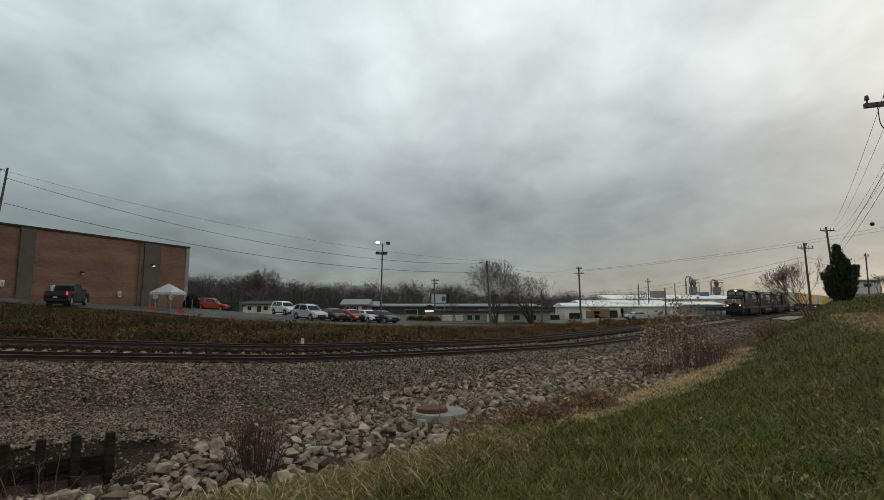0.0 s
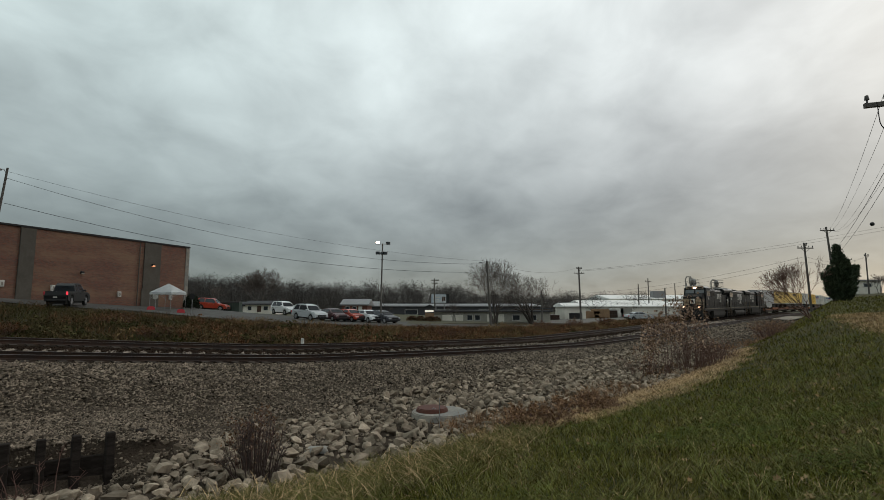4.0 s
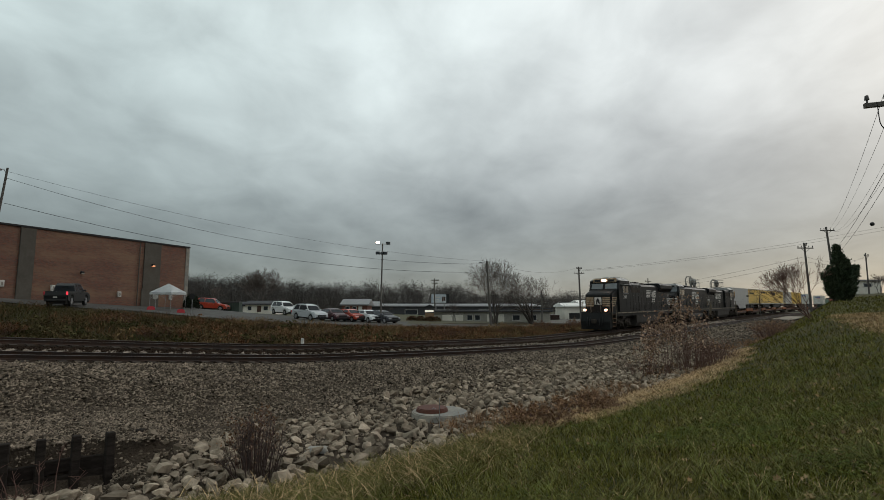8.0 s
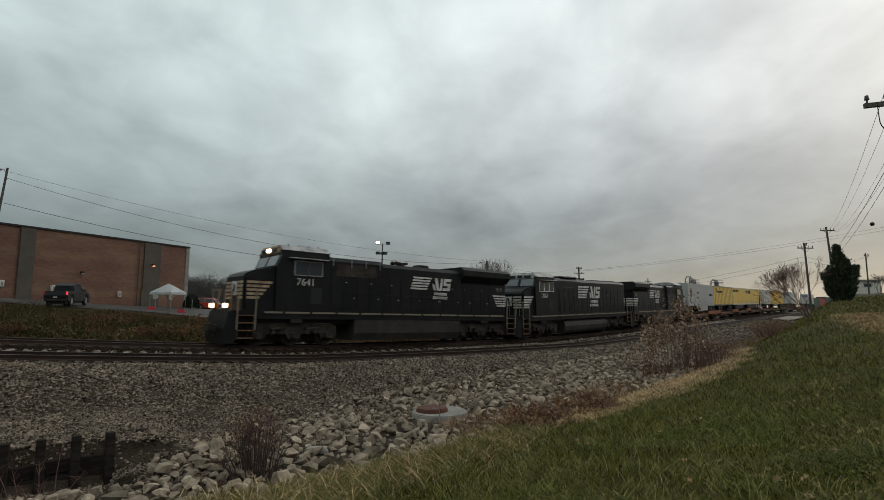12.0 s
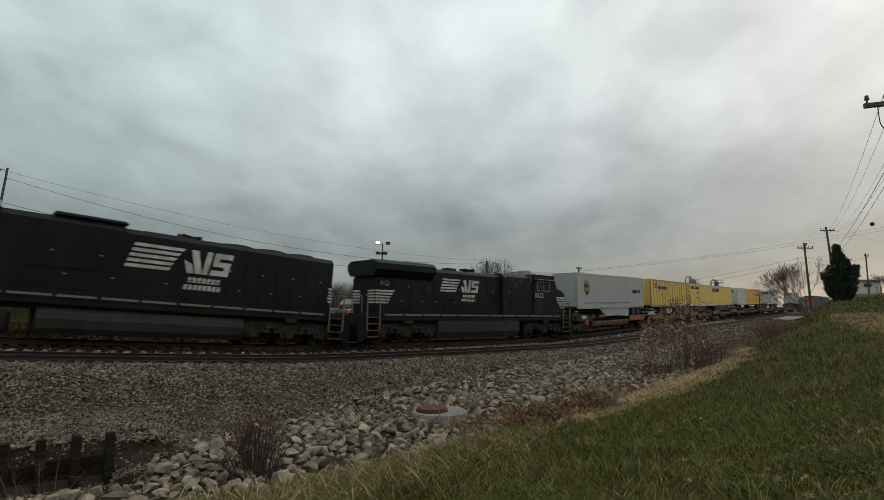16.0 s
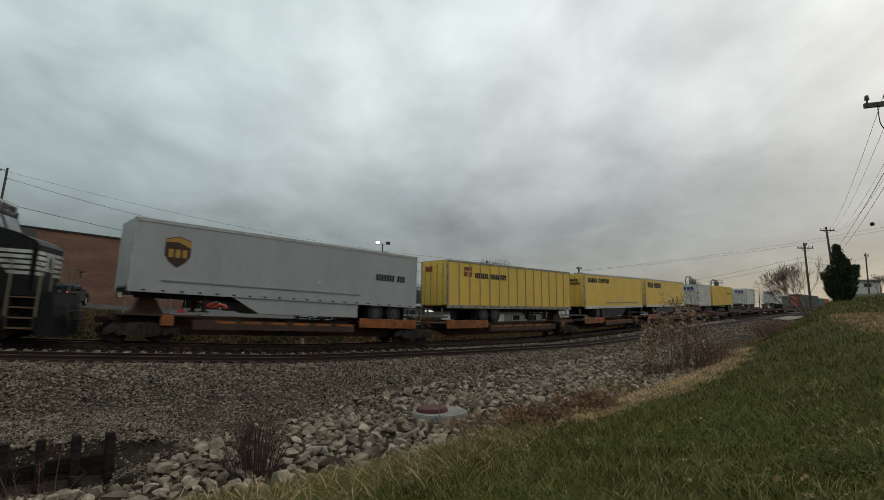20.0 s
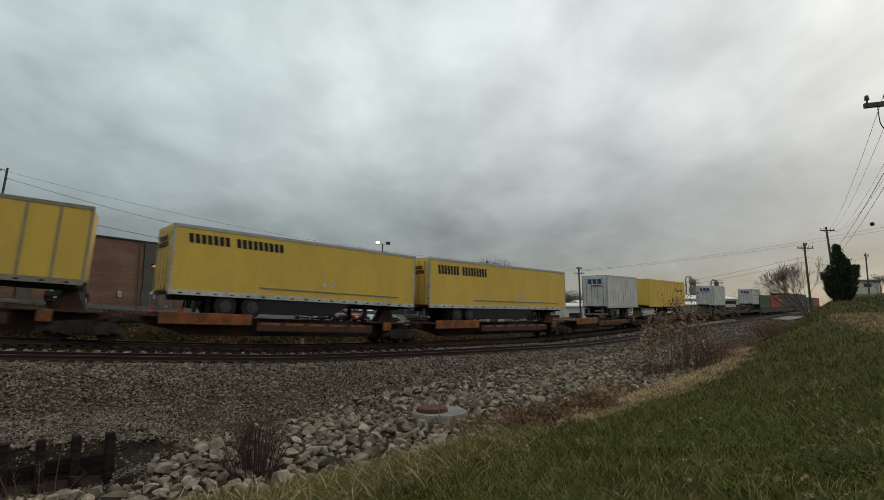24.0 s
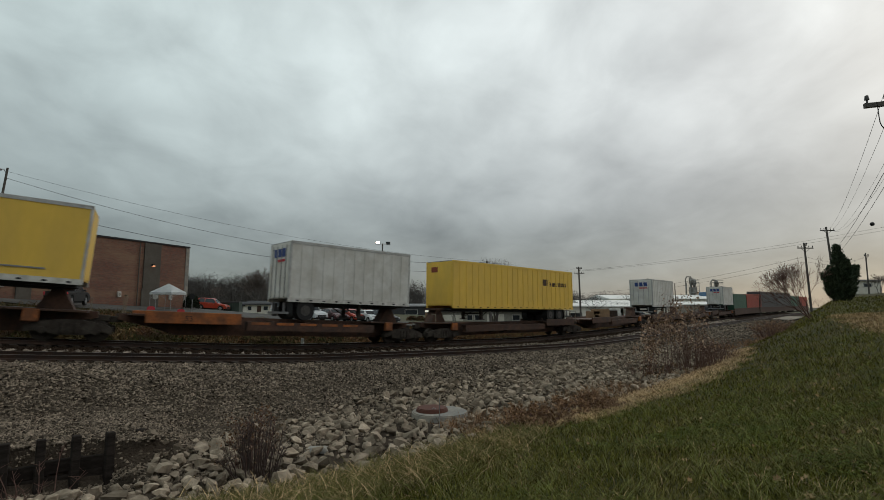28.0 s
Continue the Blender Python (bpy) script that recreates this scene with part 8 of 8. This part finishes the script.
for x, y, h, w, k, sd in ((11.9, 26.2, 4.0, 2.4, 16, 45), (12.9, 26.6, 3.7, 1.6, 10, 145), (10.9, 25.8, 3.2, 1.8, 10, 46), (10.1, 25.4, 2.5, 1.4, 7, 146)):
    stem_bush(x, y, h, w, k, "tall weed with pale feathery seed heads by the ditch", sd, "plume", plumes=1.0, plume_size=0.062, low=0.72)
stem_bush(9.9, 25.0, 1.35, 3.4, 34, "low arching reddish brambles over the stones", 47, "russet", plumes=0.2)
stem_bush(15.2, 28.5, 1.6, 2.4, 50, "red-brown leafless bush by the ditch", 48, "russet", plumes=0.3)
stem_bush(2.6, 14.6, 0.75, 2.6, 90, "low russet weed clump by the lawn edge", 49, "russet", plumes=0.9)
stem_bush(4.6, 16.5, 0.7, 2.4, 80, "low russet weed clump by the lawn edge", 50, "russet", plumes=0.9)
stem_bush(*pulled(-7.7, 10.2, 0)[:2], 1.3, 1.6, 9, "thin bare saplings by the timber wall", 51, "russet", plumes=0.0)
stem_bush(24.5, 38, 1.4, 3.0, 60, "red-brown scrub at the foot of the bank", 52, "russet", plumes=0.4)
stem_bush(28, 43.5, 1.6, 4.0, 80, "red-brown scrub at the foot of the bank", 53, "russet", plumes=0.4)
stem_bush(32.5, 50.0, 1.8, 4.5, 80, "red-brown scrub at the foot of the bank", 54, "russet", plumes=0.3)
for i, (s, p, h) in enumerate(((2, -8, 0.9), (-6, -9, 1.0), (-14, -7, 0.9), (8, -10, 1.1), (14, -7, 0.9), (20, -8, 1.2), (28, -8, 1.2), (36, -8, 1.3), (-9, -14, 1.0), (4, -15, 1.2), (44, -8, 1.5), (56, -9, 1.4))):
    v = on_line(s, p)
    stem_bush(v.x, v.y, h, 2.6, 60, "rusty dead weed clump on the far bank", 60 + i, "weed_rust" if i % 3 else "weed_tan", plumes=0.9)

# ---- timber crib wall at the edge of the ditch ----
crib = tagged(empty("timber_crib"), "old dark timber retaining wall with upright posts", "retaining wall")
POSTS = (-8.2, -7.68, -7.16, -6.64, -6.12, -5.6)
for i, s in enumerate(POSTS):
    v = on_line(s, 14.25)
    z = -0.46 - 0.02 * i
    part("post", boxes((-0.075, 0.075, -0.075, 0.075, -2.2, z), bev=0.015), M["timber"], crib, "", Matrix.Translation((v.x, v.y, 0)) @ Matrix.Rotation(0.4 + 0.1 * i, 4, "Z"))
rng = random.Random(5)
for s0, s1 in zip(POSTS[:-1], POSTS[1:]):
    a, b = on_line(s0, 14.12), on_line(s1, 14.12)
    L = math.hypot(b.x - a.x, b.y - a.y)
    for k in range(4 if s0 < -6.2 else 2):
        z = -0.98 - 0.26 * k
        part("plank", boxes((-0.1, L + 0.1, -0.045, 0.045, z - 0.25, z), bev=0.015), M["timber"], crib, "", Matrix.Translation((a.x, a.y, rng.uniform(-0.03, 0.02))) @ Matrix.Rotation(math.atan2(b.y - a.y, b.x - a.x), 4, "Z") @ Matrix.Rotation(rng.uniform(-0.02, 0.02), 4, "Y"))
v = on_line(-5.15, 13.4)
part("stub_post", boxes((-0.08, 0.08, -0.08, 0.08, -1.6, -0.74), bev=0.02), M["timber"], crib, "", Matrix.Translation((v.x, v.y, 0)))

# ---- manhole: concrete slab with a rusty round cover ----
mh = tagged(empty("manhole", Matrix.Translation((-0.22, 16.8, ground_z(-0.22, 16.8) - 0.02))), "pale concrete manhole with a rusty round lid", "manhole")
bm = bmesh.new()
bmesh.ops.create_cone(bm, cap_ends=True, segments=24, radius1=0.95, radius2=0.9, depth=0.5, matrix=Matrix.Translation((0.15, 0, -0.02)))
bmesh.ops.bevel(bm, geom=[e for e in bm.edges if e.verts[0].co.z > 0.2 and e.verts[1].co.z > 0.2], offset=0.03, segments=2, affect="EDGES")
part("slab", bm, M["concrete"], mh)
M["lid_rust"] = material("lid_rust", (0.085, 0.03, 0.02), 0.8, vary=0.3, fine=14, coarse=2, bump=0.4, second=(0.08, 0.03, 0.02))
bm = bmesh.new()
bmesh.ops.create_cone(bm, cap_ends=True, segments=28, radius1=0.52, radius2=0.49, depth=0.13, matrix=Matrix.Translation((-0.1, 0, 0.28)))
bmesh.ops.bevel(bm, geom=[e for e in bm.edges if e.verts[0].co.z > 0.33 and e.verts[1].co.z > 0.33], offset=0.025, segments=2, affect="EDGES")
part("lid", bm, M["lid_rust"], mh, "rusty red round cover")
part("lid_handle", rods([(-0.1, -0.3, 0.34), (-0.05, -0.3, 0.38), (0.03, -0.3, 0.34)], r=0.012), M["steel"], mh)
thing("stake", rod(bmesh.new(), (-0.08, 15.0, -1.6), (-0.07, 15.0, -0.62), 0.012), M["steel"], "thin steel stake in the stones", "stake")
thing("slab_stone", boxes((-3.3, -2.75, 12.6, 12.95, -1.55, -1.38), bev=0.06), M["concrete"], "flat pale concrete slab among the stones", "slab")

# ---- fallen leaves on the lawn ----
M["leaf"] = material("leaf", (0.17, 0.085, 0.035), 0.8, vary=0.3, fine=30, coarse=2, bump=0, per_island=0.6, second=(0.24, 0.17, 0.09), spec=0.2)
lv, lf = [], []
rng = random.Random(77)
LOBES = [(0.0, -0.5), (0.16, -0.2), (0.5, -0.3), (0.34, 0.0), (0.52, 0.25), (0.2, 0.22), (0.0, 0.6), (-0.2, 0.22), (-0.52, 0.25), (-0.34, 0.0), (-0.5, -0.3), (-0.16, -0.2)]
for i in range(650):
    d = 3.4 * (22 / 3.4) ** rng.random()
    a = rng.uniform(0.1, 0.95) if i % 3 else rng.uniform(0.6, 0.98)
    x, y = d * a, d
    if i % 3 and rng.random() < 0.5:
        continue
    z = ground_z(x, y) + 0.05 + 0.05 * rng.random()
    m = Matrix.Translation((x, y, z)) @ Euler((rng.uniform(-0.6, 0.6), rng.uniform(-0.6, 0.6), rng.uniform(0, 6.28))).to_matrix().to_4x4()
    k, sz = len(lv), rng.uniform(0.05, 0.11)
    for u, w in LOBES:
        lv.append(tuple(m @ Vector((u * sz, w * sz, 0.25 * sz * (u * u + w * w)))))
    lf.append(tuple(range(k, k + len(LOBES))))
tagged(new("fallen_leaves", raw("fallen_leaves", lv, lf, M["leaf"])), "brown and tan fallen leaves on the lawn", "leaves", kind="stuff")

# ---- worn dirt track on the bank ----
n = 12000
u = rg.random(n)
x, y = 20.0 + 7.0 * u + (rg.random(n) - 0.5) * (1.2 + 1.6 * u) + rg.normal(0, 0.3, n), 22.5 + 11.0 * u + rg.normal(0, 0.6, n)
z = ground_level(x, y)
blades("worn_grass", x, y, z, rg.uniform(0.1, 0.22, n), np.full(n, 0.035), rg.uniform(1.0, 2.0, n), "straw", 12, "worn pale grass path on the bank")
# ---- ties, last ----
def tie_mesh():
    bm = boxes((-0.115, 0.115, -1.3, 1.3, -0.36, -0.172), bev=0.012)
    me = put(bm, "tie")
    me.materials.append(M["tie"])
    return me


TIE = tie_mesh()
rng = random.Random(7)
for tr, p0, dz in tracks:
    s = -26.0
    while s < 105:
        ob = new("tie", TIE)
        ob.parent = tr
        ob.matrix_basis = line_pose(s + rng.uniform(-0.04, 0.04), p0, dz + rng.uniform(-0.012, 0.006)) @ Matrix.Rotation(rng.uniform(-0.03, 0.03), 4, "Z")
        s += 0.54 if s < 70 else 0.8


def motions():
    for ob, rows in MOVES:
        walk(ob, rows)
    steps_t = [i / 15 for i in range(421)]
    for w, a, r, back in SPIN:
        g = -1.0 if back else 1.0
        walk(w, [(t, Matrix.Translation((a, 0, r)) @ Matrix.Rotation(g * (travel(t) - travel(0)) / r, 4, "Y")) for t in steps_t])
    drift = [(0.0, pose(0, 0, 0)), (28.0, pose(0, 0, 0, *DRIFT))]
    walk(cloud_dome, drift)


motions()
